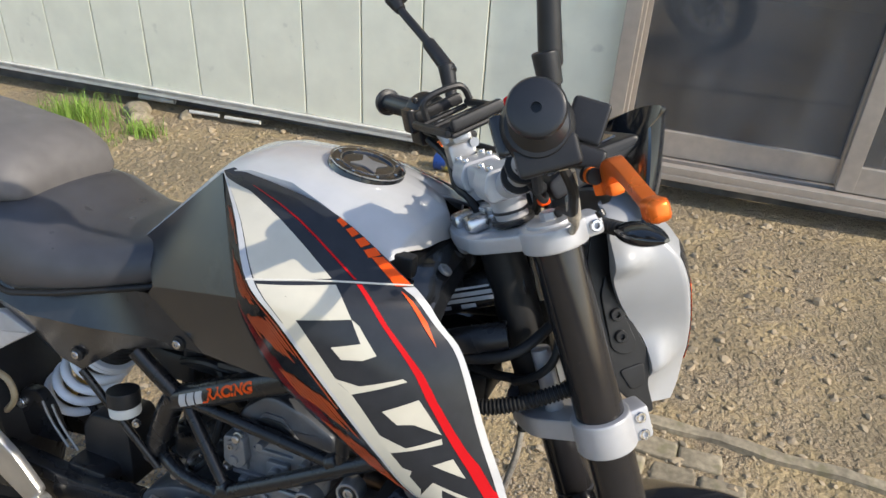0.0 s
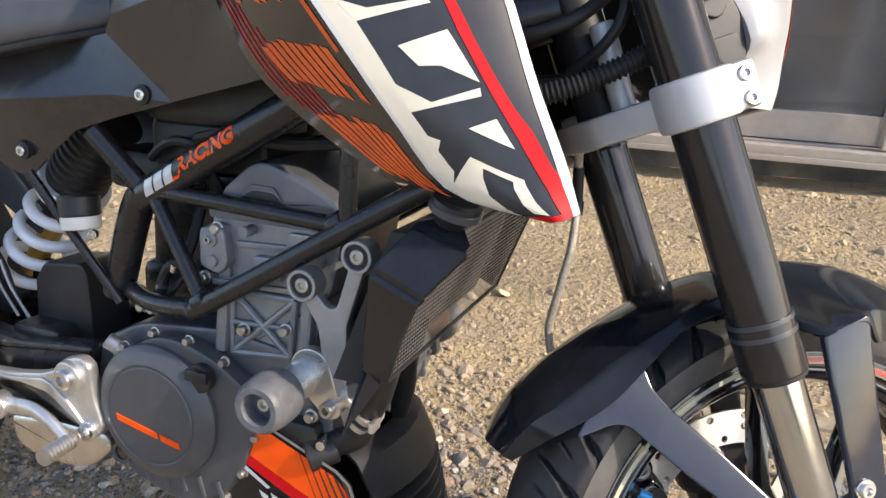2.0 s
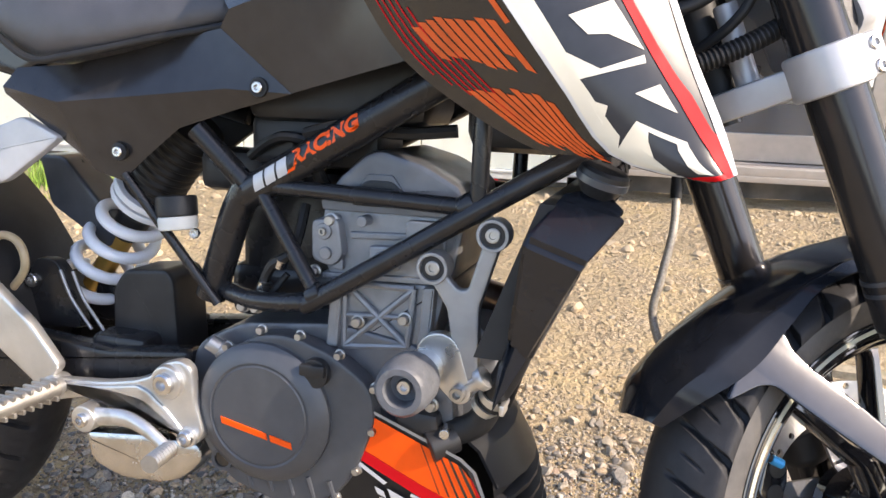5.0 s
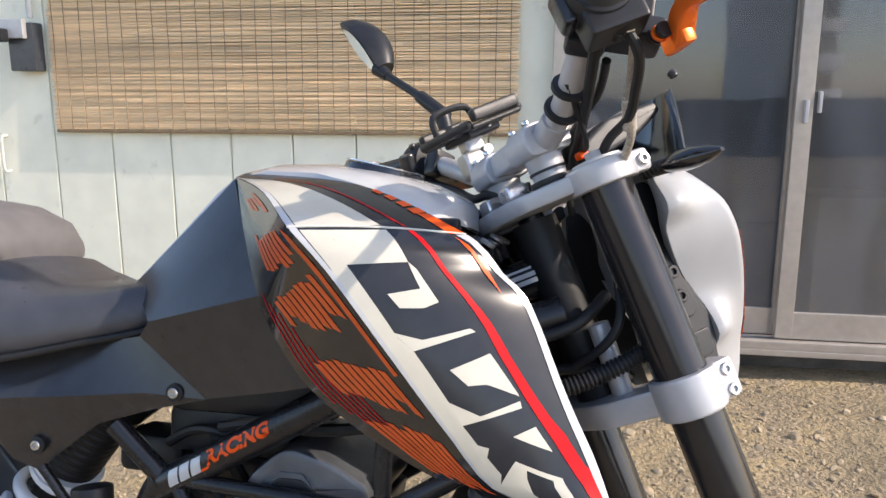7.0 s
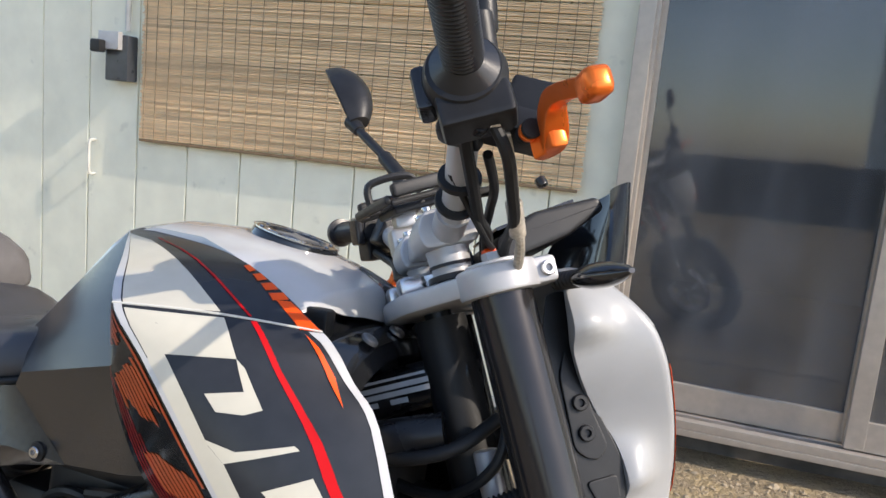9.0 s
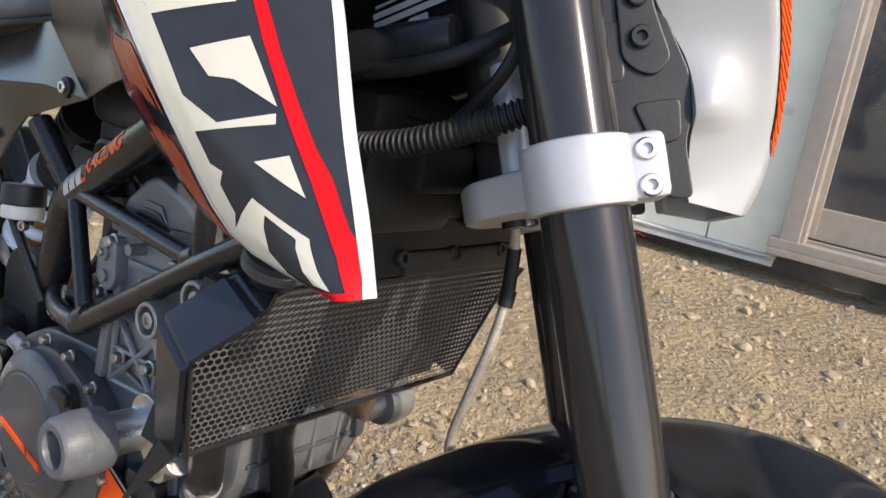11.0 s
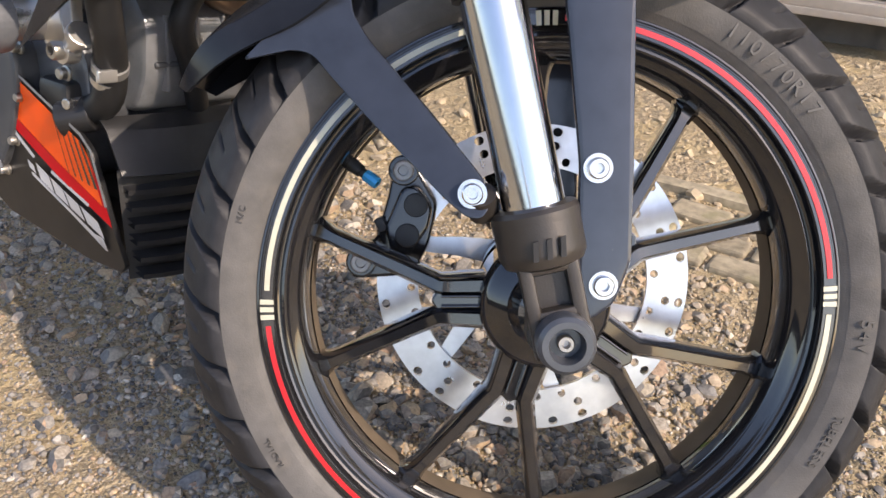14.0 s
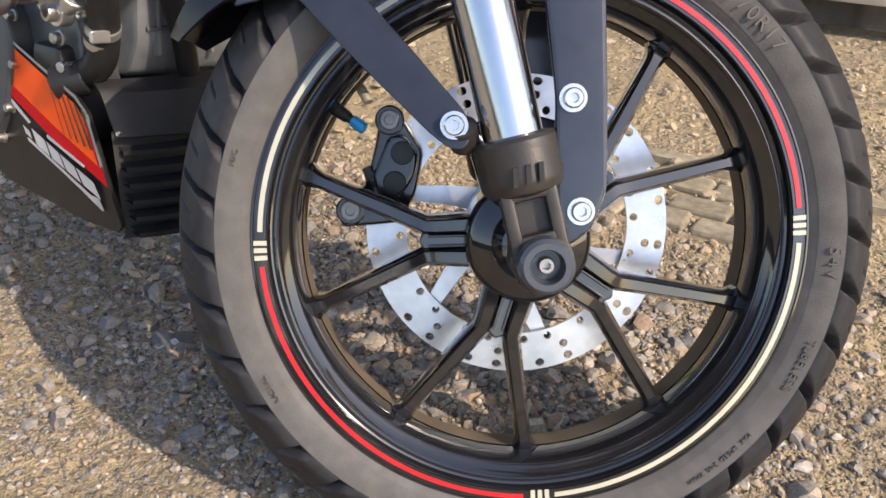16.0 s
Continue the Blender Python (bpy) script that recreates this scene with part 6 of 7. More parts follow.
ACROSS = [-1, -.985, -.92, -.85, -.78, -.71, -.68, -.65, -.6, -.5, -.4, -.3, -.2, -.09, 0]
ACROSS += [-s for s in ACROSS[-2::-1]]
ACROSS = sorted(ACROSS + [.045, .066, .34, .37, .727])
rows = [[tank_point(x, s) for s in ACROSS] for x in [q[0] for q in TOP[:7]]]
for k in range(1, 9):
    rows.append([tank_point(-.43 + k / 8 * (between(RIMX, s * .132)[0] + .43), s) - V(0, 0, .011 * (k / 8) ** 4) for s in ACROSS])
for dx, f in ((.0035, .12), (.0065, .38), (.0085, .7), (.0095, 1)):
    rows.append([p + V(dx, 0, -f * between(LIP, p.y)[0]) for p in rows[14]])
bm = loft(bmesh.new(), rows)
tank = bp("fuel_tank", thick(bm, 0.006), M_WHITE, "glossy white fuel tank top", None, 60)
cm = pose(-.378, 0.0, .9505, 0, 12, 0)
bm = bmesh.new()
lathe(bm, [(0.0, 0.004), (0.03, 0.004), (0.032, 0.0055), (0.043, 0.0055), (0.0465, 0.003), (0.048, -0.004)], (0, 0, 0), 56, "z")
bm.transform(cm)
cap = bp("filler_cap", bm, M_GLOSSBLK, "black filler cap with pale ring", tank)
bm = bmesh.new()
for r in (0.0325, 0.0455):
    lathe(bm, [(r, 0.0053), (r, 0.0062), (r + 0.0015, 0.0062), (r + 0.0015, 0.0050)], (0, 0, 0), 56, "z")
bm.transform(cm)
bp("cap_ring", bm, M_STEEL, "", cap)
for ang in range(0, 360, 45):
    bm = box(bmesh.new(), (0.0385 * math.cos(radians(ang)), 0.0385 * math.sin(radians(ang)), 0.006), (0.004, 0.004, 0.002), None, 0.0008)
    bm.transform(cm)
    bp("cap_screw", bm, M_STEEL, "", cap)
bm = plate(bmesh.new(), rounded([(-.016, -.02), (.0, -.012), (.02, -.02), (.012, .0), (.02, .018), (.0, .012), (-.016, .02), (-.008, 0)], .004), .0042, .0056, 0, SWAP)
bm.transform(cm)
bp("cap_emblem", bm, M_STAY, "plain grey emblem", cap)
bm = loft(bmesh.new(), [[V(x, hw * s, z - .03 * abs(s) ** 3) for s in (-1, -.8, -.5, -.2, 0, .2, .5, .8, 1)] for x, hw, z in ((-.33, .118, .894), (-.29, .12, .884), (-.268, .118, .88), (-.25, .112, .877), (-.238, .108, .87), (-.231, .1, .855))])
nose = bp("tank_nose", thick(bm, 0.004), M_GLOSSBLK, "black plastic cover ahead of the tank")
for x, y, z in ((-.2445, -.005, .8755), (-.2445, -.064, .8705), (-.2445, .052, .8725)):
    bolt("nose_rivet", (x, y, z), (.5, 0, .86), .0085, nose, M_STAY, h=.004)
bp("tank_buffer", box(bmesh.new(), (-.281, -.101, .884), (.03, .018, .026), None, .004), M_RUBBER, "black rubber buffer at the tank's front", tank)
airbox = bp("air_box", box(bmesh.new(), (-.41, 0, .80), (.18, .15, .14), None, .02), M_PLASTIC, "black air box under the tank")
bp("intake_box", box(bmesh.new(), (-.52, 0, .74), (.22, .12, .16), None, .02), M_PLASTIC, "", airbox)
bp("intake_box", box(bmesh.new(), (-.29, 0, .70), (.16, .13, .12), None, .02), M_PLASTIC, "", airbox)

# side covers
for side in (-1, 1):
    s = -side
    def F(*pts):
        return [V(x, y * s, z) for x, y, z in pts]
    bm = bmesh.new()
    for f in (
        F((-.668, -.054, .812), (-.612, -.113, .775), (-.465, -.146, .813), (-.497, -.115, .875), (-.526, -.083, .935)),
        F((-.612, -.113, .775), (-.628, -.104, .757), (-.545, -.104, .692), (-.432, -.146, .718), (-.405, -.152, .725), (-.445, -.150, .775), (-.465, -.146, .813)),
    ):
        bm.faces.new([bm.verts.new(p) for p in f])
    bmesh.ops.remove_doubles(bm, verts=bm.verts, dist=1e-4)
    bmesh.ops.triangulate(bm, faces=bm.faces)
    cover = bp("side_cover", thick(bm, .004), M_SOFTBLK, "satin black side cover")
    bm = bmesh.new()
    for f in (
        F((-.628, -.1035, .7565), (-.545, -.1035, .6915), (-.62, -.1085, .6945), (-.72, -.1135, .684), (-.72, -.088, .74)),
        F((-.72, -.088, .74), (-.72, -.1135, .684), (-.835, -.1135, .673), (-.915, -.108, .688), (-.9, -.1, .71), (-.83, -.09, .716)),
        F((-.545, -.1035, .6915), (-.62, -.093, .672), (-.62, -.1085, .6945)),
        F((-.62, -.093, .672), (-.689, -.092, .650), (-.735, -.088, .616), (-.775, -.083, .585), (-.81, -.084, .595), (-.835, -.1135, .673), (-.72, -.1135, .684), (-.62, -.1085, .6945)),
        F((-.81, -.084, .595), (-.829, -.087, .614), (-.92, -.1, .68), (-.915, -.108, .688), (-.835, -.1135, .673)),
    ):
        bm.faces.new([bm.verts.new(p) for p in f])
    bmesh.ops.remove_doubles(bm, verts=bm.verts, dist=1e-4)
    bmesh.ops.triangulate(bm, faces=bm.faces)
    rear = bp("rear_cover", thick(bm, .004), M_SOFTBLK, "satin black rear side cover")
    for x, y, z in ((-.582, -.1055, .697), (-.767, -.0955, .62)):
        bp("screw_washer", rod(bmesh.new(), (x, (y + .004) * s, z), (x, (y - .0022) * s, z), .0105, n=20, bev=.001), M_RUBBER, "", rear)
        bolt("cover_screw", (x, (y - .002) * s, z), (0, -s, 0), .0062, rear, M_STEEL, h=.004)

# seat
def seat_rows(S):
    out = []
    for x, hw, zb, zt in S:
        out.append([V(x, hw * c, zb + (zt - zb) * e) for c, e in ((-.9, 0), (-1, .12), (-1.02, .35), (-.97, .62), (-.85, .83), (-.65, .94), (-.35, .985), (0, 1), (.35, .985), (.65, .94), (.85, .83), (.97, .62), (1.02, .35), (1, .12), (.9, 0))])
    return out


bm = loft(bmesh.new(), seat_rows([(-.598, .045, .775, .786), (-.610, .072, .766, .806), (-.645, .096, .758, .818), (-.70, .114, .744, .809), (-.76, .127, .73, .807), (-.80, .133, .722, .82), (-.835, .137, .716, .836), (-.875, .137, .732, .838), (-.92, .136, .764, .842), (-.96, .13, .79, .846)]), close=True)
bmesh.ops.subdivide_edges(bm, edges=[e for e in bm.edges], cuts=1, use_grid_fill=True, smooth=0.7)
seat = bp("rider_seat", bm, M_SEAT, "black vinyl rider seat", None, 60)
for side in (-1, 1):
    edge = [(-.607, .066, .783), (-.612, .078, .770), (-.63, .09, .761), (-.66, .1, .754), (-.70, .112, .7455), (-.76, .125, .7315), (-.80, .131, .7235), (-.835, .1345, .7175), (-.855, .135, .722), (-.875, .135, .7335), (-.92, .134, .7655), (-.955, .129, .79)]
    bp("seat_piping", pipe(bmesh.new(), [V(x, y * side, z) for x, y, z in edge], .0042, 10, 5), M_RUBBER, "black piping along the seat edge", seat)
bm = loft(bmesh.new(), seat_rows([(-.846, .075, .83, .842), (-.852, .09, .828, .868), (-.87, .102, .825, .89), (-.91, .112, .82, .906), (-1.02, .12, .815, .918), (-1.15, .11, .825, .93), (-1.25, .09, .84, .925)]), close=True)
bmesh.ops.subdivide_edges(bm, edges=[e for e in bm.edges], cuts=1, use_grid_fill=True, smooth=0.7)
bp("pillion_seat", bm, M_SEATGREY, "dark grey pillion seat", None, 60)
bm = plate(bmesh.new(), rounded([(-.86, .72), (-.9, .70), (-1.1, .74), (-1.35, .86), (-1.33, .89), (-1.1, .84), (-.9, .80)], .01), -.1, .1, .01)
bp("tail", bm, M_SOFTBLK, "black tail section")

# trellis frame
RAIL = [(-.622, .070, .577), (-.395, .101, .704), (-.30, .085, .757), (-.165, .045, .80)]
frame_main = bp("frame", pipe(bmesh.new(), [(x, -y, z) for x, y, z in RAIL], .0185, 24, 1), M_FRAME, "black tubular trellis frame")
bp("frame_tube", pipe(bmesh.new(), RAIL, .0185, 16, 1), M_FRAME, "", frame_main)
TUBES = [([(-.613, .072, .588), (-.632, .068, .560), (-.655, .062, .505), (-.676, .056, .452)], .0185), ([(-.655, .060, .462), (-.60, .085, .461), (-.535, .099, .469), (-.505, .101, .482), (-.29, .104, .617), (-.21, .08, .664)], .0112), ([(-.592, .080, .582), (-.517, .100, .480)], .0088), ([(-.575, .082, .592), (-.352, .101, .587)], .0092), ([(-.341, .103, .583), (-.339, .104, .68), (-.335, .09, .73)], .0092), ([(-.672, .085, .65), (-.61, .074, .585)], .0125), ([(-.762, .095, .595), (-.655, .075, .448)], .0058), ([(-.70, .08, .66), (-.95, .09, .72)], .0115)]
for pts, r in TUBES:
    for s in (-1, 1):
        bp("frame_tube", pipe(bmesh.new(), [(x, y * s, z) for x, y, z in pts], r, 16, 6), M_FRAME, "", frame_main)
for p in ((-.517, -.1, .479), (-.352, -.101, .588), (-.341, -.103, .585)):
    bp("weld", rod(bmesh.new(), V(*p) - V(.008, 0, .004), V(*p) + V(.008, 0, .006), .0125, n=14, bev=.003), M_FRAME, "", frame_main)
# plain marks on the rail: white block and orange bars
ra, rb = V(-.622, -.070, .577), V(-.395, -.101, .704)
rd = (rb - ra).normalized()
ru = V(0, 0, 1) - rd * rd.z
ru.normalize()
rn = rd.cross(ru) * -1
if rn.y > 0:
    rn = -rn


def rail_mark(s0, s1, h0, h1, material, label, slant=.004):
    """A film on the round rail, wrapped to its curve."""
    rows = []
    for i in range(7):
        f = h0 + (h1 - h0) * i / 6
        rows.append([ra + rd * (s + slant * (i / 6 - .5)) + (rn * math.cos(f) + ru * math.sin(f)) * .0190 for s in [s0 + (s1 - s0) * j / 6 for j in range(7)]])
    bp("rail_mark", loft(bmesh.new(), rows), material, label, frame_main)


for s0 in (.032, .0495, .067):
    rail_mark(s0, s0 + .0145, -.4, .55, M_WHITE, "plain white marks on the frame rail", .006)
me = glyphs("RACiNG", .021, .0, .0011)
for v in me.vertices:
    f = (v.co.y - .003) / .0192
    v.co = ra + rd * (v.co.x * 1.18 + v.co.y * .25 + .135) + (rn * math.cos(f) + ru * math.sin(f)) * .0191
bm = bmesh.new()
bm.from_mesh(me)
bpy.data.meshes.remove(me)
bp("rail_lettering", bm, M_ORANGE, "orange lettering on the frame rail", frame_main, 0)
rail_mark(.079, .09, -.42, -.25, M_ORANGE, "orange bar")
bp("head_tube", rod(bmesh.new(), V(.067, 0, .2637) + V(-.392, 0, .92) * .468, V(.067, 0, .2637) + V(-.392, 0, .92) * .688, .026, n=32), M_RUBBER, "black steering head", frame_main)

# ---- engine ----
bm = plate(bmesh.new(), rounded([(-.518, .578), (-.505, .605), (-.472, .634), (-.455, .638), (-.408, .626), (-.366, .604), (-.360, .582), (-.372, .572)], .008), -.078, .078, .008)
eng = bp("engine", plate(bmesh.new(), rounded([(-.70, .33), (-.68, .40), (-.62, .432), (-.50, .445), (-.40, .43), (-.365, .39), (-.36, .33), (-.41, .25), (-.55, .222), (-.66, .25)], .02), -.083, .10, .006), M_ENGINE, "dark grey single cylinder engine")
bp("head_cover", bm, M_ENGINE, "dark valve cover", eng)
bm = plate(bmesh.new(), rounded([(-.487, .577), (-.487, .592), (-.468, .606), (-.44, .606), (-.421, .59), (-.421, .577)], .006), -.0825, -.07, .003)
bp("head_plug", bm, M_PLASTIC, "", eng)
bm = bmesh.new()
plate(bm, rounded([(-.522, .572), (-.36, .572), (-.372, .51), (-.378, .498), (-.515, .492), (-.526, .54)], .006), -.074, .074, .005)
plate(bm, rounded([(-.512, .565), (-.50, .565), (-.495, .505), (-.508, .505)], .003), -.080, -.06, .002)
plate(bm, rounded([(-.488, .54), (-.40, .545), (-.40, .552), (-.488, .548)], .002), -.079, -.06, .002)
plate(bm, rounded([(-.465, .535), (-.43, .537), (-.43, .51), (-.465, .508)], .004), -.082, -.06, .003)
plate(bm, rounded([(-.530, .560), (-.498, .563), (-.492, .522), (-.505, .508), (-.530, .515)], .008), -.088, -.06, .004)
plate(bm, rounded([(-.425, .566), (-.385, .566), (-.378, .535), (-.398, .520), (-.425, .528)], .008), -.080, -.06, .003)
plate(bm, [(-.520, .5005), (-.378, .5055), (-.379, .499), (-.520, .494)], -.0795, -.06, .001)
for x, z, r in ((-.514, .548, .009), (-.512, .524, .007), (-.402, .551, .008), (-.447, .5215, .010), (-.470, .562, .006)):
    rod(bm, (x, -.07, z), (x, -.0915, z), r, n=20, bev=.0015)
bp("cylinder_head", bm, M_CYL, "grey cylinder head", eng)
for x, z in ((-.514, .548), (-.402, .551), (-.447, .5215)):
    bolt("head_bolt", (x, -.0912, z), (0, -1, 0), .0045, eng, M_LEAN_STEEL, h=.004)
bm = plate(bmesh.new(), rounded([(-.520, .570), (-.522, .581), (-.505, .584), (-.495, .584), (-.478, .598), (-.468, .612), (-.44, .612), (-.430, .598), (-.414, .582), (-.362, .582), (-.360, .571)], .003), -.0805, -.07, .0015)
bp("cover_lip", bm, M_ENGINE, "", eng)
bm = bmesh.new()
plate(bm, rounded([(-.508, .494), (-.376, .499), (-.392, .43), (-.498, .41)], .006), -.078, .076, .005)
for x in (-.505, -.4):
    plate(bm, rounded([(x, .497), (x + .014, .498), (x + .008, .42), (x - .006, .42)], .003), -.09, -.07, .003)
bp("cylinder", bm, M_CYL, "grey cylinder with a cross-ribbed panel", eng)
# cross-ribbed panel
bm = bmesh.new()
q = [V(-.492, -.081, .492), V(-.412, -.081, .493), V(-.418, -.081, .428), V(-.492, -.081, .42)]
for a, b in ((0, 2), (1, 3), (0, 1), (1, 2), (2, 3), (3, 0)):
    rod(bm, q[a], q[b], .0038, n=8)
mid1, mid2 = along(q[0], q[3], .5), along(q[1], q[2], .5)
rod(bm, mid1, mid2, .003, n=8)
bp("cross_ribs", bm, M_CYL, "", eng)
# clutch cover
cc = V(-.575, 0, .340)
bm = plate(bmesh.new(), rounded([(-.643, .34), (-.628, .40), (-.585, .43), (-.545, .433), (-.495, .418), (-.448, .386), (-.443, .346), (-.462, .29), (-.488, .25), (-.545, .226), (-.625, .248), (-.645, .29)], .02), -.109, -.08, .006)
clutch = bp("clutch_cover", bm, M_CLUTCH, "dark grey clutch cover", eng)
bm = lathe(bmesh.new(), [(.082, -.106), (.081, -.114), (.074, -.120), (.064, -.124), (.061, -.1245), (.0595, -.1235), (.058, -.1235), (.0565, -.1248), (0, -.1252)], (cc.x, 0, cc.z), 72)
dome = bp("clutch_dome", bm, M_CLUTCH, "round cover with a ring groove", eng)
for x0, x1 in ((-.6215, -.565), (-.5605, -.5345)):
    z0, z1 = .3335 - (x0 + .6215) * .205, .3335 - (x1 + .6215) * .205
    bm = plate(bmesh.new(), [(x0, z0), (x1, z1), (x1 + .0015, z1 - .0075), (x0 + .0015, z0 - .0075)], -.1266, -.1246, .0005)
    badge = bp("cover_badge", bm, M_ORANGE, "plain orange badge bar", clutch)
bm = bmesh.new()
rod(bm, (-.511, -.104, .396), (-.511, -.119, .396), .0165, n=28, bev=.002)
box(bm, (-.511, -.121, .401), (.03, .008, .014), None, .003)
bp("oil_filler", bm, M_PLASTIC, "black oil filler cap", clutch)
bm = rod(bmesh.new(), (-.628, -.105, .275), (-.628, -.1135, .275), .0125, n=24, bev=.002)
bp("sight_glass", bm, M_GLOSSBLK, "oil sight glass", clutch)
bp("sight_ring", lathe(bmesh.new(), [(.0095, -.113), (.0095, -.1155), (.0135, -.1155), (.0135, -.108)], (-.628, 0, .275), 28), M_CLUTCH, "", clutch)
for k in range(5):
    x = -.60 + .026 * k
    bp("cover_rib", rod(bmesh.new(), (x, -.108, .27), (x + .008, -.108, .245), .004, .003, n=8), M_CLUTCH, "", clutch)
for x, z in ((-.625, .408), (-.582, .433), (-.535, .432), (-.488, .416), (-.446, .384), (-.447, .335), (-.465, .286), (-.49, .248), (-.55, .228), (-.645, .30), (-.645, .345)):
    bolt("cover_bolt", (x, -.1, z), (0, -1, 0), .0046, clutch, M_LEAN_STEEL, h=.01, flange=True)
for x, z, y in ((-.475, .45, -.082), (-.42, .46, -.085), (-.60, .452, -.08), (-.53, .50, -.076), (-.508, .56, -.082), (-.62, .45, -.075), (-.40, .40, -.09), (-.385, .37, -.09)):
    bolt("case_bolt", (x, y, z), (0, -1, 0), .0058, eng, M_LEAN_STEEL, h=.01, flange=True)
bm = rod(rod(bmesh.new(), (-.612, -.09, .388), (-.637, -.102, .405), .0115, n=18, bev=.002), (-.635, -.101, .4035), (-.648, -.107, .413), .0095, n=18, bev=.002)
bp("water_elbow", bm, M_STAY, "grey coolant elbow", eng)
bm = bmesh.new()
for pts, r in (([(-.61, -.06, .46), (-.585, -.075, .50), (-.56, -.07, .52), (-.555, -.05, .57)], .006), ([(-.64, -.05, .44), (-.60, -.07, .455), (-.57, -.065, .49)], .004), ([(-.55, -.06, .65), (-.50, -.07, .66), (-.44, -.06, .655), (-.38, -.05, .66)], .007), ([(-.63, -.04, .62), (-.58, -.06, .645), (-.52, -.05, .64), (-.47, -.04, .67)], .006), ([(-.60, -.02, .66), (-.55, -.05, .62), (-.53, -.04, .58)], .008)):
    pipe(bm, pts, r, 8, 6)
bp("engine_hose", bm, M_RUBBER, "black hoses and wires above the engine", eng)
for p, d in (((-.575, -.072, .50), (.4, -.3, .8)), ((-.60, -.07, .47), (.5, -.2, .8))):
    bp("hose_clip", rod(bmesh.new(), V(*p), V(*p) + V(*d) * .012, .0075, n=14), M_STEEL, "", eng)
bm = box(box(bmesh.new(), (-.55, 0, .64), (.16, .09, .06), None, .012), (-.66, .0, .60), (.09, .07, .05), None, .012)
bp("throttle_body", bm, M_PLASTIC, "black throttle body and box", eng)
bm = bmesh.new()
pipe(bm, [(-.37, .03, .47), (-.33, .05, .455), (-.318, .09, .44), (-.34, .12, .40), (-.40, .12, .28), (-.46, .08, .22)], .019, 16, 8)
bp("exhaust_pipe", bm, mat("heat stained exhaust steel", (.42, .3, .22), .3, 1.0, vary=.2), "heat stained exhaust pipe", eng)
bm = plate(bmesh.new(), rounded([(-.39, .45), (-.345, .452), (-.325, .425), (-.328, .37), (-.345, .335), (-.39, .33)], .012), -.045, .12, .008)
bp("crank_front", bm, M_CYL, "dark grey engine front", eng)
for y in (-.02, .015, .05, .085):
    bp("case_rib", box(bmesh.new(), (-.332, y, .395), (.016, .005, .075), None, .002), M_CYL, "", eng)
bp("case_joint", box(bmesh.new(), (-.335, .04, .385), (.022, .15, .006), None, .002), M_ENGINE, "", eng)
bm = bmesh.new()
pipe(bm, [(-.30, .0, .47), (-.305, -.02, .43), (-.315, .0, .385), (-.33, .02, .34)], .012, 12, 6)
bp("lower_hose", bm, M_RUBBER, "black hose in front of the engine", eng)
bp("case_top", box(bmesh.new(), (-.585, .03, .452), (.18, .1, .07), None, .015), M_FRAME, "black upper rear of the engine case", eng)
bp("starter_block", box(bmesh.new(), (-.585, .03, .53), (.15, .09, .15), None, .012), M_FRAME, "black starter and box behind the frame", eng)

# crash bar stay and sliders
bm = bmesh.new()
plate(bm, rounded([(-.331, .556), (-.314, .552), (-.332, .490), (-.330, .42), (-.334, .398), (-.352, .398), (-.356, .43), (-.366, .485), (-.386, .514), (-.374, .526), (-.354, .506), (-.345, .507)], .005), -.117, -.104, .004)
for x, z in ((-.321, .564), (-.381, .526)):
    rod(bm, (x, -.10, z), (x, -.1185, z), .0165, n=32)
    lathe(bm, [(.0165, -.118), (.0165, -.1218), (.0158, -.1228), (.0134, -.1228), (.0127, -.122), (.0122, -.118)], (x, 0, z), 36)
stay = bp("crash_stay", bm, M_STAY, "grey forked aluminium crash stay")
for x, z in ((-.321, .564), (-.381, .526)):
    bp("stay_recess", lathe(bmesh.new(), [(.0126, -.1192), (.012, -.1192), (0, -.1192)], (x, 0, z), 28), M_PLASTIC, "", stay)
    bolt("stay_bolt", (x, -.119, z), (0, -1, 0), .0075, stay, M_LEAN_STEEL, h=.0028)
bm = bmesh.new()
base_line = [(-.372 + .0235 * math.cos(a), .436 + .0235 * math.sin(a)) for a in [radians(20 + 20 * k) for k in range(11)]] + [(-.349 + .013 * math.cos(a), .399 + .013 * math.sin(a)) for a in [radians(215 + 20 * k) for k in range(9)]]
plate(bm, base_line, -.118, -.104, .002)
rod(bm, (-.385, -.10, .422), (-.387, -.152, .421), .0195, n=32)
base = bp("slider_base", bm, M_TURNED, "turned aluminium slider base", stay)
bolt("slider_bolt", (-.349, -.118, .399), (0, -1, 0), .0085, stay, M_LEAN_STEEL, h=.009)
bp("stay_spacer", rod(rod(bmesh.new(), (-.345, -.11, .402), (-.328, -.112, .414), .0085, n=20, bev=.001), (-.33, -.112, .4125), (-.322, -.113, .4185), .0125, n=22, bev=.002), M_CAST, "", stay)
bm = lathe(bmesh.new(), [(.019, -.146), (.0275, -.147), (.0285, -.152), (.0285, -.168), (.026, -.186), (.0225, -.1905), (.0165, -.1905), (.0155, -.188), (.015, -.172), (0, -.172)], (-.388, 0, .42), 48)
puck = bp("crash_slider", bm, M_PUCK, "dark grey plastic crash slider")
bm = lathe(bmesh.new(), [(.0287, -.1685), (.0289, -.1695), (.0268, -.1855), (.0228, -.1908), (.017, -.1908)], (-.388, 0, .42), 48)
bp("slider_cap", bm, M_PUCK, "grey slider rim", puck)
bolt("slider_bolt", (-.388, -.172, .42), (0, -1, 0), .0075, puck, M_STEEL, h=.006)
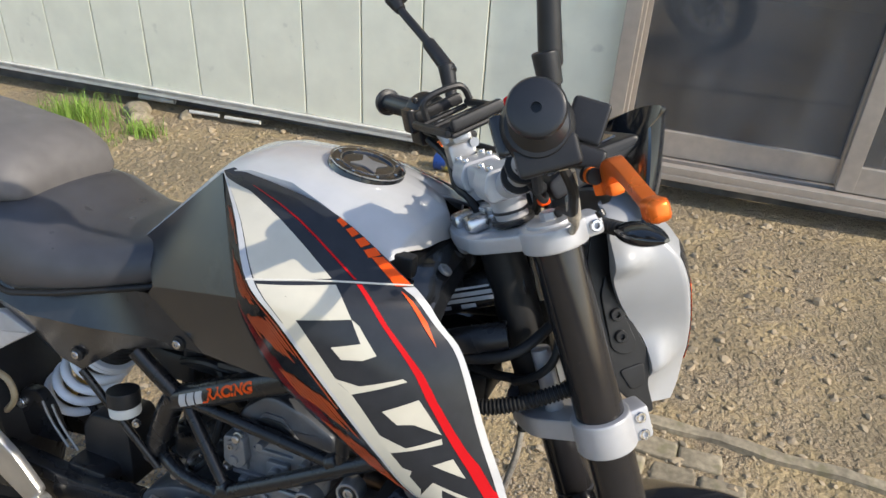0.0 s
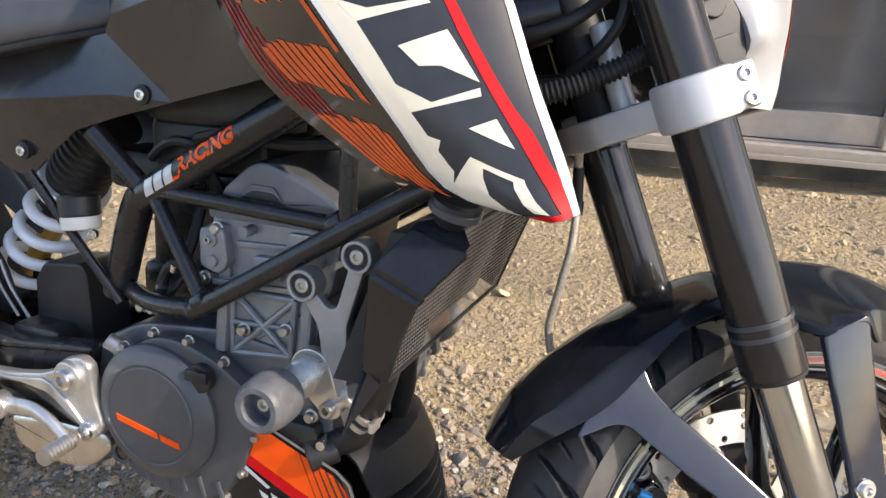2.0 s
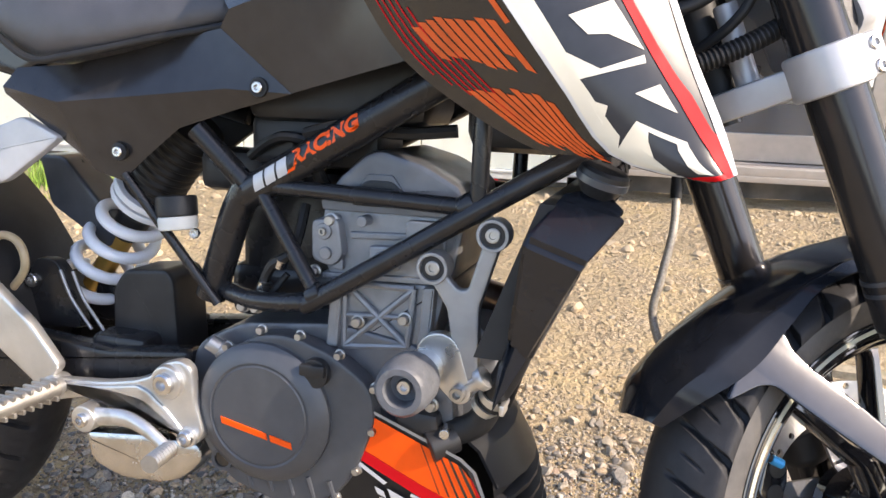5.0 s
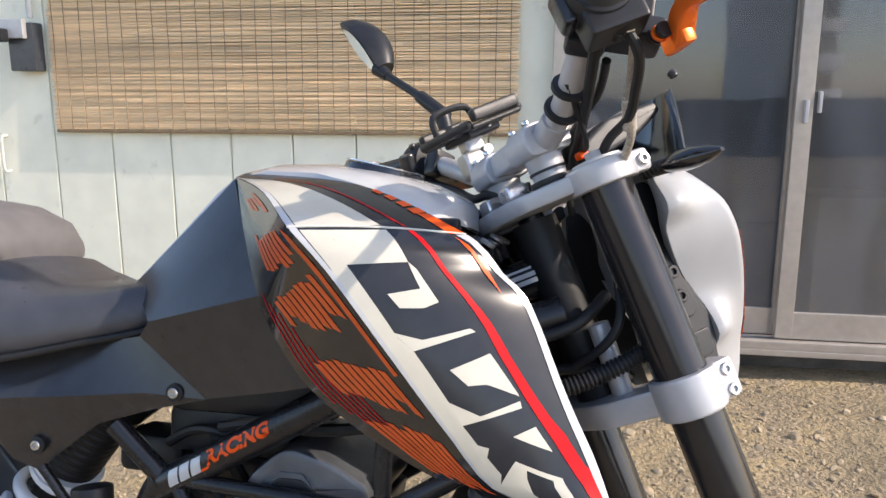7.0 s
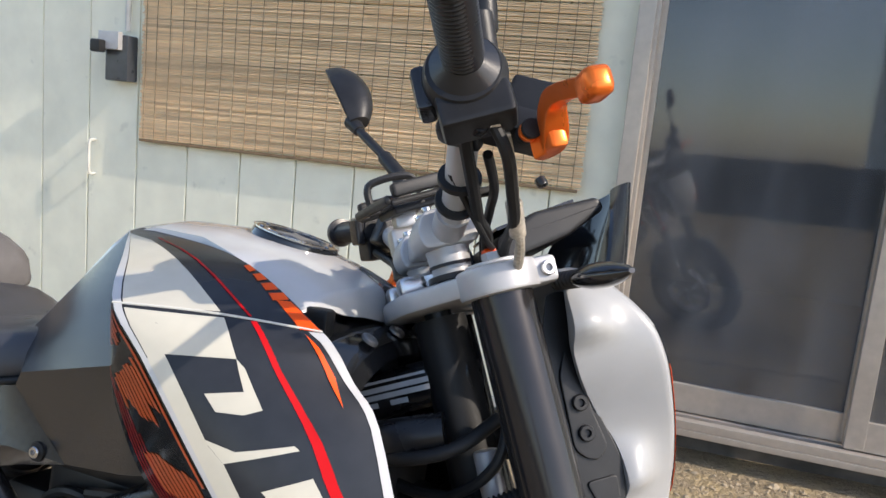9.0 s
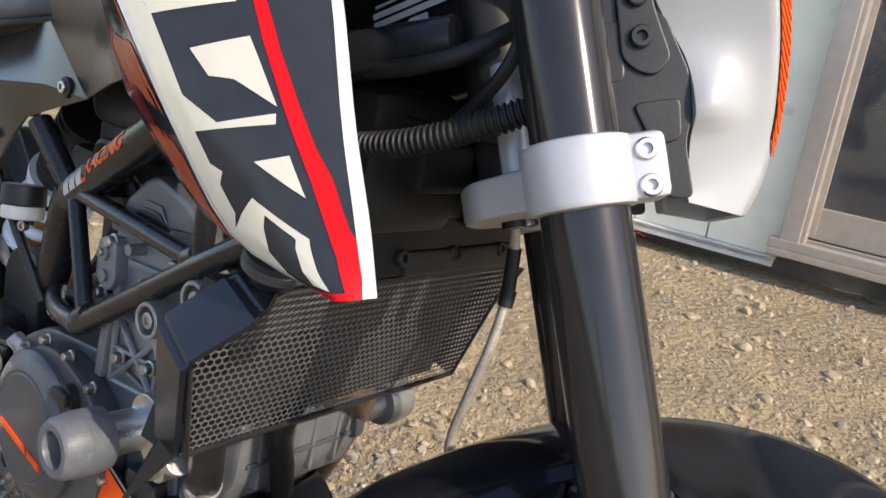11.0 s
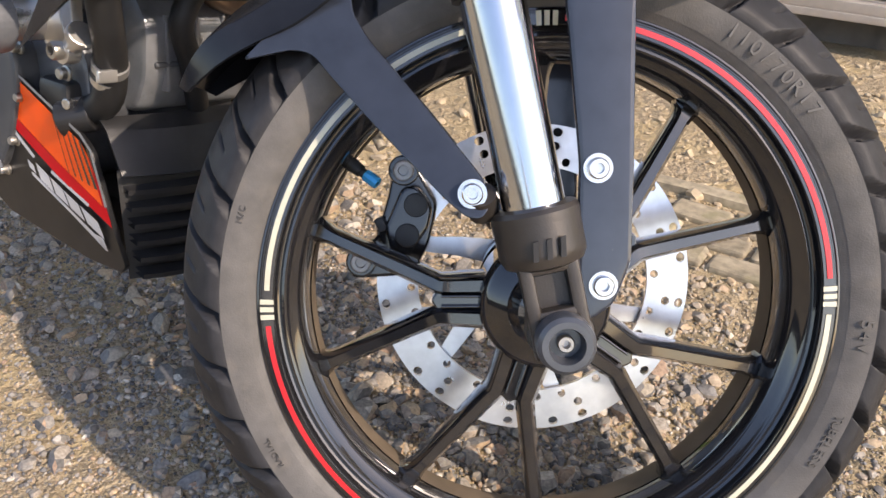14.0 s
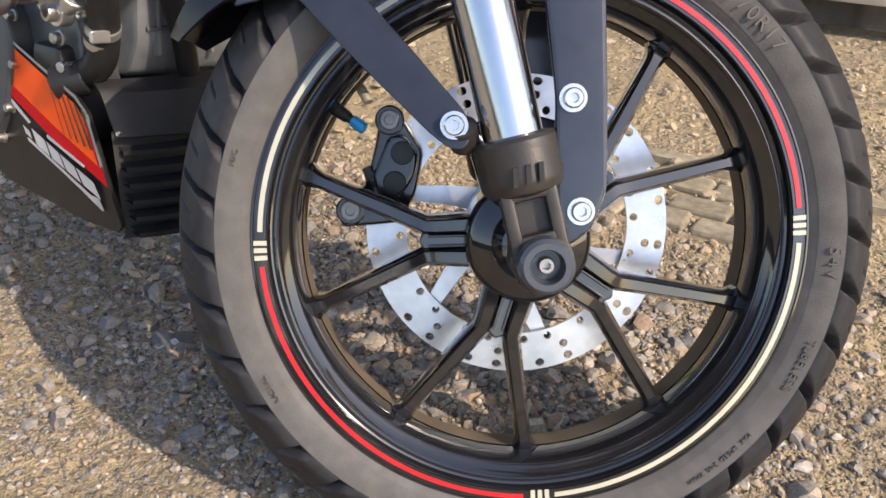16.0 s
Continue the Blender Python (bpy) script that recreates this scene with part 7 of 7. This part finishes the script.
bm = lathe(bmesh.new(), [(.0, .11), (.017, .11), (.017, .165), (.026, .167), (.0285, .18), (.0265, .205), (.0, .207)], (-.345, 0, .398), 32)
puck2 = bp("crash_slider", bm, M_STAY, "grey crash slider on a turned base")
bp("slider_base", plate(bmesh.new(), rounded([(-.375, .43), (-.325, .43), (-.315, .38), (-.365, .372)], .012), .105, .118, .003), M_GUARD, "", puck2)

# radiator
RT = V(-.226, 0, .60) - V(-.279, 0, .455)


def rad_at(u, v):
    """Guard sheet: wider at the bottom, cut back at the near upper corner."""
    y0 = -.146 - .036 * min(1, v / .72) + (.062 * max(0, (v - .72) / .28))
    y = y0 + (.198 - y0) * u
    p = V(-.277, 0, .4575) + RT * v
    return V(p.x + .004, y, p.z)


bm = perforated(bmesh.new(), rad_at, 56, 23, .45, seg=8, shift=.5)
guard = bp("radiator_guard", bm, M_MESH, "grey perforated radiator guard")
bm = bmesh.new()
loop = [rad_at(0, 0), rad_at(0, .36), rad_at(0, .72), rad_at(0, 1), rad_at(.5, 1), rad_at(1, 1), rad_at(1, .5), rad_at(1, 0), rad_at(.5, 0), rad_at(0, 0)]
pipe(bm, loop, .0028, 8, 1)
bp("guard_rim", bm, M_PLASTIC, "", guard)
bm = bmesh.new()
c = [V(-.293, 0, .45), V(-.238, 0, .602)]
for x0, x1 in ((-.012, -.03),):
    vs = [[p + V(dx, y, 0) for p in c] for dx in (-.008, -.035) for y in (-.15, .195)]
    P = [bm.verts.new(v) for r in vs for v in r]
    for f in ((0, 1, 3, 2), (4, 5, 7, 6), (0, 1, 5, 4), (2, 3, 7, 6), (0, 2, 6, 4), (1, 3, 7, 5)):
        bm.faces.new([P[i] for i in f])
rad = bp("radiator", bm, M_CORE, "dark finned radiator")
bm = bmesh.new()
A, B_, C_, H_ = V(-.194, -.160, .599), V(-.226, -.195, .558), V(-.279, -.153, .451), V(-0.295, -0.167, 0.469)
E_, F_, G_ = V(-.283, -.180, .574), V(-.258, -.142, .611), V(-.222, -.118, .618)
pts = [A, B_, C_, H_, E_, F_, G_, H_ + V(.006, .035, .004), E_ + V(.008, .035, -.006), F_ + V(.012, .012, -.02), C_ + V(-.004, .02, .002)]
vs = [bm.verts.new(p) for p in pts]
for f in ((0, 1, 4, 5), (0, 5, 6), (1, 2, 3, 4), (4, 3, 7, 8), (5, 4, 8, 9), (3, 2, 10, 7)):
    bm.faces.new([vs[k] for k in f])
bmesh.ops.recalc_face_normals(bm, faces=bm.faces)
bmesh.ops.bevel(bm, geom=[e for e in bm.edges if len(e.link_faces) == 2 and e.calc_face_angle(0) > radians(18)], offset=.006, segments=4, affect="EDGES", clamp_overlap=True)
thick(bm, .004)
bp("radiator_shroud", bm, M_SHROUD, "black faceted radiator side cover", rad)
bm = bmesh.new()
for f in ((V(-.21, .2, .600), V(-.24, .206, .55), V(-.276, .2, .455), V(-.30, .19, .47), V(-.29, .17, .60)),):
    bm.faces.new([bm.verts.new(p) for p in f])
bp("radiator_shroud", thick(bm, .003), M_PLASTIC, "", rad)
bm = box(bmesh.new(), (-.235, .09, .616), (.045, .17, .026), pose(0, 0, 0), .006)
bp("radiator_tank", bm, M_PLASTIC, "", rad)
bm = bmesh.new()
lathe(bm, [(.0, .020), (.022, .020), (.0265, .017), (.0275, .012), (.0275, .003), (.024, 0), (.018, -.01)], (0, 0, 0), 36, "z")
bm.transform(pose(-.2225, -.130, .620, 8, 18, 0) @ Matrix.Scale(0.86, 4))
cp = bp("radiator_cap", bm, M_PLASTIC, "dark radiator cap", rad)
bm = lathe(bmesh.new(), [(.0272, .0125), (.0285, .011), (.0285, .004), (.0272, .0028)], (0, 0, 0), 36, "z")
bm.transform(pose(-.2225, -.130, .620, 8, 18, 0) @ Matrix.Scale(0.86, 4))
bp("cap_band", bm, M_GUARD, "", cp)
bm = pipe(bmesh.new(), [(-.285, -.118, .468), (-.298, -.105, .43), (-.318, -.088, .39), (-.335, -.082, .355), (-.37, -.078, .335), (-.405, -.07, .33)], .0148, 18, 8)
hose = bp("coolant_hose", bm, M_RUBBER, "black coolant hose")
for f in (0, .012):
    p = V(-.316 - f * .7, -.09 + f * .3, .392 - f)
    bp("hose_clamp", rod(bmesh.new(), p, p + V(-.004, .002, -.0065), .0165, n=24), M_CAST, "steel hose clamp", hose)
bp("clamp_screw", box(bmesh.new(), (-.305, -.102, .383), (.006, .02, .012), None, .002), M_CAST, "", hose)
bm = box(rod(bmesh.new(), (-.385, -.10, .325), (-.36, -.08, .335), .018, n=20, bev=.003), (-.40, -.085, .345), (.05, .03, .035), None, .008)
bp("water_pump", bm, M_PLASTIC, "black water pump")
bm = rod(bmesh.new(), (-.366, -.106, .345), (-.37, -.085, .345), .0055, n=12, bev=.001)
bp("drain_bolt", bm, M_STEEL)

# belly pan
for s in (-1, 1):
    bm = plate(bmesh.new(), rounded([(-.452, .357), (-.347, .317), (-.332, .306), (-.312, .255), (-.296, .196), (-.305, .186), (-.36, .183), (-.50, .196), (-.532, .214), (-.505, .25), (-.478, .30)], .004), -.003, .003, .0015)
    for v in bm.verts:
        v.co.y += (-.100 + .05 * max(0, (.25 - v.co.z)) * 2.5) * -s
    pan = bp("belly_pan", bm, M_PANBLK, "black belly pan with orange and white print")
    if s > 0:
        continue

    def flat(name, pts, material, label, d=.0008):
        bm = bmesh.new()
        bm.faces.new([bm.verts.new(V(x, -.1035 - d + .05 * max(0, (.25 - z)) * 2.5, z)) for x, z in pts])
        bmesh.ops.triangulate(bm, faces=bm.faces)
        bp(name, bm, material, label, pan)
    flat("orange_print", [(-.445, .351), (-.347, .312), (-.336, .300), (-.316, .255), (-.39, .283), (-.464, .315)], M_ORANGE, "orange print")
    flat("red_print", [(-.471, .314), (-.464, .315), (-.39, .283), (-.316, .255), (-.336, .300), (-.331, .302), (-.305, .236), (-.39, .268), (-.476, .307)], M_RED, "red border print", .0012)
    for k in range(6):
        x, z = -.392 + .0105 * k, .330 - .0042 * k
        flat("dark_line", [(x, z), (x + .0012 + .0006 * k, z - .0005), (x + .024 + .0008 * k, z - .054 + .0028 * k), (x + .0225, z - .0535 + .0028 * k)], M_GLOSSBLK, "", .0014)
    flat("white_line", [(-.470, .3005), (-.466, .3005), (-.4285, .278), (-.4325, .2752), (-.469, .2965)], M_WHITE, "white line print")
    flat("white_line", [(-.4005, .2708), (-.339, .2515), (-.341, .248), (-.402, .267)], M_WHITE, "white line print")
    flat("white_line", [(-.4375, .2595), (-.4345, .2595), (-.338, .2195), (-.3255, .2193), (-.3195, .206), (-.3235, .206), (-.3275, .2155), (-.339, .2155), (-.436, .256)], M_WHITE, "white line print")
    for x, z, w, h in ((-.4435, .2715, .011, .008), (-.4285, .2715, .022, .0165), (-.4035, .2625, .02, .0165), (-.381, .2545, .022, .017), (-.3555, .2455, .026, .0175)):
        flat("white_mark", [(x, z), (x + w, z - .38 * w), (x + w + .45 * h, z - .38 * w - h), (x + .45 * h, z - h)], M_WHITE, "plain white slanted blocks")
    flat("edge_strip", [(-.451, .3575), (-.3475, .3185), (-.3325, .3065), (-.3125, .2555), (-.309, .2575), (-.3295, .3085), (-.3455, .3215), (-.45, .3605)], M_STAY, "grey edge strip", .0016)
bm = loft(bmesh.new(), [[V(x + dx * (1 - abs(t) ** 2), .088 * t * w, z) for t in (-1, -.8, -.4, 0, .4, .8, 1)] for x, dx, w, z in ((-.345, .012, .98, .335), (-.33, .02, 1, .325), (-.308, .024, 1, .285))])
front = bp("belly_front", thick(bm, .004), M_PLASTIC, "black louvred front of the belly pan")
for k in range(6):
    z = .278 - .0165 * k
    x = -.304 + .004 * k
    bm = loft(bmesh.new(), [[V(x + .022 * (1 - abs(t) ** 2) + a, .086 * t, z + b) for t in (-1, -.8, -.4, 0, .4, .8, 1)] for a, b in ((-.012, -.002), (.002, -.006), (.002, -.011), (-.012, -.008))])
    bp("louvre", bm, M_PLASTIC, "", front)
bp("belly_back", loft(bmesh.new(), [[V(x + .018 * (1 - abs(t) ** 2) - .014, .09 * t, z) for t in (-1, -.8, -.4, 0, .4, .8, 1)] for x, z in ((-.30, .29), (-.285, .18))]), M_CORE, "", front)
bm = plate(bmesh.new(), [(-.50, .25), (-.31, .25), (-.31, .19), (-.5, .2)], -.07, .09, .005)
bp("belly_floor", bm, M_CORE, "", front)

# foot rests, hangers, brake pedal
bm = bmesh.new()
plate(bm, rounded([(-.847, .346), (-.776, .352), (-.735, .360), (-.712, .369), (-.699, .385), (-.673, .393), (-.659, .384), (-.654, .341), (-.644, .3085), (-.652, .295), (-.677, .293), (-.696, .308), (-.726, .329), (-.768, .335), (-.822, .324), (-.85, .317), (-.868, .326), (-.868, .34)], .007), -.126, -.110, .005)
plate(bm, rounded([(-.842, .342), (-.776, .348), (-.73, .356), (-.715, .351), (-.69, .331), (-.664, .303), (-.672, .299), (-.722, .335), (-.768, .3405), (-.822, .332)], .005), -.1295, -.12, .004)
rod(bm, (-.688, -.105, .365), (-.688, -.133, .365), .0205, n=28, bev=.004)
rod(bm, (-.664, -.105, .302), (-.664, -.13, .302), .012, n=20, bev=.002)
rod(bm, (-.852, -.105, .333), (-.852, -.131, .333), .0155, n=24, bev=.003)
hang = bp("foot_rest_hanger", bm, M_CAST, "polished cast aluminium foot rest hanger")
bolt("hanger_bolt", (-.688, -.133, .365), (0, -1, 0), .0125, hang, M_STEEL, h=.008)
bolt("hanger_bolt", (-.664, -.13, .302), (0, -1, 0), .0095, hang, M_STEEL, h=.007)
bolt("hanger_bolt", (-.838, -.13, .340), (0, -1, 0), .011, hang, M_CAST, h=.012)
bm = plate(bmesh.new(), rounded([(-.842, .36), (-.885, .412), (-.955, .468), (-1.08, .60), (-1.12, .62), (-1.13, .59), (-1.0, .44), (-.935, .372), (-.87, .325)], .01), -.124, -.108, .005)
bp("hanger_arm", bm, M_CAST, "polished aluminium hanger arm", hang)
bm = plate(bmesh.new(), rounded([(-.90, .655), (-.845, .632), (-.93, .575), (-1.05, .55), (-1.05, .60)], .01), -.10, -.085, .004)
bp("subframe_arm", bm, M_SILVER, "silver subframe arm", hang)
bm = bmesh.new()
rod(bm, (-.838, -.135, .340), (-.855, -.22, .335), .0125, .011, n=18, bev=.002)
rest = bp("foot_rest", bm, M_LEAN_STEEL, "serrated steel foot rest")
for k in range(8):
    p = V(-.838, -.145, .340).lerp(V(-.855, -.215, .335), k / 7)
    for dz in (.010, -.010):
        bp("tooth", box(bmesh.new(), p + V(0, 0, dz), (.025, .004, .006), None, .001), M_LEAN_STEEL, "", rest)
bm = bmesh.new()
rows = []
P = spline([(-.793, -.134, .310), (-.765, -.137, .3145), (-.735, -.139, .317), (-.708, -.141, .309), (-.688, -.142, .297), (-.677, -.143, .290)], 6)
for i, p in enumerate(P):
    f = i / (len(P) - 1)
    w = .0115 - .0035 * f
    rows.append([p + V(0, .0065 * math.sin(t), w * math.cos(t)) for t in [math.pi * j / 7 for j in range(14)]])
loft(bm, rows, close=True)
rod(bm, (-.793, -.118, .310), (-.793, -.146, .310), .0165, n=26, bev=.003)
pedal = bp("brake_pedal", bm, M_CAST, "cast aluminium brake pedal")
bolt("pedal_bolt", (-.793, -.146, .310), (0, -1, 0), .0085, pedal, M_STEEL, h=.006)
bm = pipe(bmesh.new(), [(-.679, -.140, .291), (-.676, -.162, .292), (-.673, -.184, .293)], .0102, 16, 8, .0022, .0055)
bp("pedal_rubber", bm, M_LEAN_STEEL, "ribbed pedal tip", pedal)
bm = plate(bmesh.new(), rounded([(-.85, .262), (-.76, .272), (-.68, .272), (-.672, .25), (-.70, .222), (-.73, .208), (-.798, .204), (-.842, .22)], .014), -.085, .05, .012)
bp("silencer", bm, M_STEEL, "bright steel silencer under the engine")

# rear shock, reservoir, swing arm
st, sb = V(-.782, .02, .605), V(-.928, .045, .425)
sd = (sb - st).normalized()
sa, sc = ring_frame(sd)
coil = []
for i in range(181):
    f = i / 180
    a = 2 * math.pi * 4.1 * f + 0.6
    coil.append(st + (sb - st) * (.35 + .72 * f) + (sa * math.cos(a) + sc * math.sin(a)) * (.0405 + .003 * f))
shock = bp("rear_shock", pipe(bmesh.new(), coil, .0082, 12, 1), M_SPRING, "white coil spring rear shock")
bp("damper_body", rod(bmesh.new(), st + sd * .04, sb + (sb - st) * .05, .0155), M_GOLD, "gold damper rod", shock)
bp("bump_stop", rod(bmesh.new(), st + sd * .1, st + sd * .14, .022, n=20, bev=.004), M_RUBBER, "", shock)
bp("spring_seat", rod(rod(bmesh.new(), st + sd * .058, st + sd * .068, .0475, n=36, bev=.002), st + sd * .072, st + sd * .081, .046, n=36, bev=.002), M_SPRING, "white upper spring seat", shock)
bp("shock_boot", pipe(bmesh.new(), [st - sd * .05 + V(.01, 0, .005), st, st + sd * .06], .0405, 24, 8, .0025, .012), M_RUBBER, "black rubber boot", shock)
bm = rod(bmesh.new(), (-.702, -.082, .548), (-.705, -.080, .572), .0235, n=28, bev=.003)
res = bp("brake_reservoir", bm, M_PLASTIC, "black capped rear brake reservoir")
bm = rod(bmesh.new(), (-.7, -.083, .533), (-.702, -.082, .549), .0225, n=28, bev=.003)
bp("reservoir_cup", bm, M_TRIMW, "milky reservoir cup", res)
bolt("reservoir_bolt", (-.672, -.092, .533), (.3, -1, 0), .006, res, M_STEEL)
bm = plate(bmesh.new(), rounded([(-.832, .44), (-.815, .465), (-.752, .472), (-.742, .46), (-.735, .35), (-.835, .352)], .008), -.04, .03, .006)
bp("battery_box", bm, M_PLASTIC, "black box beside the shock")
bm = plate(bmesh.new(), rounded([(-.68, .392), (-.69, .34), (-.80, .325), (-1.25, .27), (-1.31, .30), (-1.25, .345), (-.98, .39), (-.80, .378)], .012), -.095, -.062, .008)
sw = bp("swing_arm", bm, M_FRAME, "black lattice swing arm")
bm = plate(bmesh.new(), rounded([(-.68, .392), (-.69, .34), (-.80, .325), (-1.25, .27), (-1.31, .30), (-1.25, .345), (-.98, .39), (-.80, .378)], .012), .062, .095, .008)
bp("arm_side", bm, M_FRAME, "", sw)
bm = box(bmesh.new(), (-.80, 0, .36), (.08, .15, .06), None, .01)
bp("arm_bridge", bm, M_FRAME, "", sw)
bm = plate(bmesh.new(), rounded([(-1.0, .37), (-.985, .43), (-.955, .468), (-.925, .468), (-.905, .44), (-.885, .378)], .01), -.035, -.015, .004)
plate(bm, rounded([(-.93, .37), (-.915, .43), (-.895, .44), (-.875, .42), (-.845, .37)], .01), .03, .05, .004)
lug = bp("shock_lug", bm, M_FRAME, "black shock mount", sw)
bolt("lug_bolt", (-.962, -.035, .437), (0, -1, 0), .0095, lug, M_STEEL)
for x0, x1 in ((-.975, -.945), (-.955, -.925)):
    bp("arm_rib", pipe(bmesh.new(), [(x0 + .06, -.037, .455), (x0 + .075, -.037, .42), (x1 + .075, -.037, .38)], .0022, 6), M_STAY, "", lug)
bm = pipe(bmesh.new(), [(-1.0, -.06, .375), (-.99, -.058, .41), (-.955, -.055, .455), (-.962, -.055, .49), (-.992, -.055, .497), (-1.015, -.055, .47), (-1.02, -.05, .43)], .0055, 12, 8)
bp("breather_hose", bm, M_TANHOSE, "yellowed breather hose")
rr = bp("rear_wheel", lathe(bmesh.new(), [(.2255, -.07), (.19, -.06), (.185, 0), (.19, .06), (.2255, .07), (.21, .06), (.2, 0), (.21, -.06)], (-1.275, 0, .31), 72, closed=True), M_RIM, "gloss black rear wheel")
bp("tyre", tyre_mesh(-1.275, .31, .31, .075, .222, 34, 420), M_TYRE, "black rear tyre", rr, 50).data.materials.append(M_TREAD)
for k in range(5):
    a = radians(72 * k + 12)
    bp("spoke", rod(bmesh.new(), (-1.275 + .03 * math.cos(a), 0, .31 + .03 * math.sin(a)), (-1.275 + .19 * math.cos(a), 0, .31 + .19 * math.sin(a)), .014, .009, n=12), M_RIM, "", rr)
bp("hub", rod(bmesh.new(), (-1.275, -.08, .31), (-1.275, .08, .31), .045, n=28, bev=.004), M_RIM, "", rr)
bm = loft(bmesh.new(), [[V(-1.275 + r * math.cos(a), y, .31 + r * math.sin(a)) for y, r in ((-.078, .3), (-.07, .322), (0, .33), (.07, .322), (.078, .3))] for a in [radians(10 + 10 * i) for i in range(8)]])
bp("rear_hugger", thick(bm, -.003), M_PLASTIC, "black rear hugger")
bm = plate(bmesh.new(), rounded([(-.995, .60), (-.955, .60), (-.86, .50), (-.885, .475), (-.98, .53)], .01), .02, .08, .006)
bp("hugger_flap", bm, M_GUARD, "grey plastic flap behind the shock")
bm = pipe(bmesh.new(), [(-.62, .06, .28), (-.66, .13, .15), (-.68, .19, .03)], .011, 14, 4)
stand = bp("side_stand", bm, M_FRAME, "black side stand")
bp("stand_foot", box(bmesh.new(), (-.68, .192, .036), (.06, .035, .006), pose(0, 0, 0), .002), M_FRAME, "", stand)

# between tank and fork
bm = pipe(bmesh.new(), [(-.293, -.002, .787), (-.233, .003, .819), (-.16, .006, .851)], .023, 20, 6)
brace = bp("neck_brace", bm, M_FRAME, "black neck brace with a rating label")
ld = V(.072, 0, .031).normalized()
lu = V(-.031, 0, .072).normalized()
lc = V(-.23, -.0225, .818)


def label_bar(s, h, w, t, material, lab=""):
    bm = bmesh.new()
    rows = [[lc + ld * x * 1.2 + lu * z * 1.2 + V(0, -.0012 - .03 * 0 + 8 * (z - .0) ** 2, 0) for x in (s - w / 2, s + w / 2)] for z in (h - t / 2, h, h + t / 2)]
    loft(bm, rows)
    bp("label_bar", bm, material, lab, brace)


for s, h, w, t in ((0, .0125, .062, .0022), (0, .0065, .066, .0042), (0, .0005, .066, .0042), (-.022, -.0058, .014, .0042), (.004, -.0058, .016, .0042)):
    label_bar(s, h, w, t, M_LABEL, "pale unreadable label bar")
bm = pipe(bmesh.new(), [(-.215, -.085, .714), (-.18, -.085, .721), (-.144, -.08, .733), (-.106, -.07, .751), (-.078, -.06, .768)], .0098, 14, 8, .0018, .0046)
bp("cable_conduit", bm, M_RUBBER, "black corrugated cable conduit")
bm = pipe(bmesh.new(), [(-.26, -.06, .765), (-.20, -.07, .772), (-.15, -.06, .79), (-.12, -.03, .82)], .0065, 12, 8)
pipe(bm, [(-.11, -.045, .85), (-.105, -.06, .80), (-.12, -.06, .77), (-.15, -.05, .745)], .005, 10, 8)
pipe(bm, [(-.24, -.02, .74), (-.19, -.03, .735), (-.13, -.03, .74), (-.09, -.01, .73)], .006, 10, 8)
bp("front_wiring", bm, M_RUBBER, "black cables by the steering head")
bm = rod(bmesh.new(), (-.128, -.035, .79), (-.098, -.035, .715), .0115, n=20, bev=.002)
bp("horn_tube", bm, M_SILVER, "scuffed silver tube beside the steering head")
bm = box(box(bmesh.new(), (-.225, .005, .705), (.08, .07, .045), None, .01), (-.228, .05, .675), (.03, .1, .04), None, .006)
bracket = bp("front_bracket", bm, M_PLASTIC, "black bracket above the radiator")
bp("bracket_plate", box(bmesh.new(), (-.222, .05, .648), (.01, .27, .085), None, .003), M_PANBLK, "", bracket)
for y in (-.06, .0, .075, .15):
    bolt("bracket_bolt", (-.217, y, .622), (1, 0, .3), .0075, bracket, M_PLASTIC, h=.006)
bm = pipe(bmesh.new(), [(.0, .085, .455), (-.005, .098, .43), (-.013, .104, .40), (-.035, .105, .355), (-.062, .115, .31), (-.085, .125, .265), (-.09, .11, .2), (-.075, .09, .14)], .0048, 12, 8)
bh = sp("brake_hose", bm, M_HOSE, "braided brake hose to the caliper")
sp("hose_sleeve", rod(rod(bmesh.new(), (-.003, .094, .437), (-.014, .1045, .398), .0062, n=14), (-.012, .104, .402), (-.018, .105, .388), .0072, n=12), M_RUBBER, "", bh)
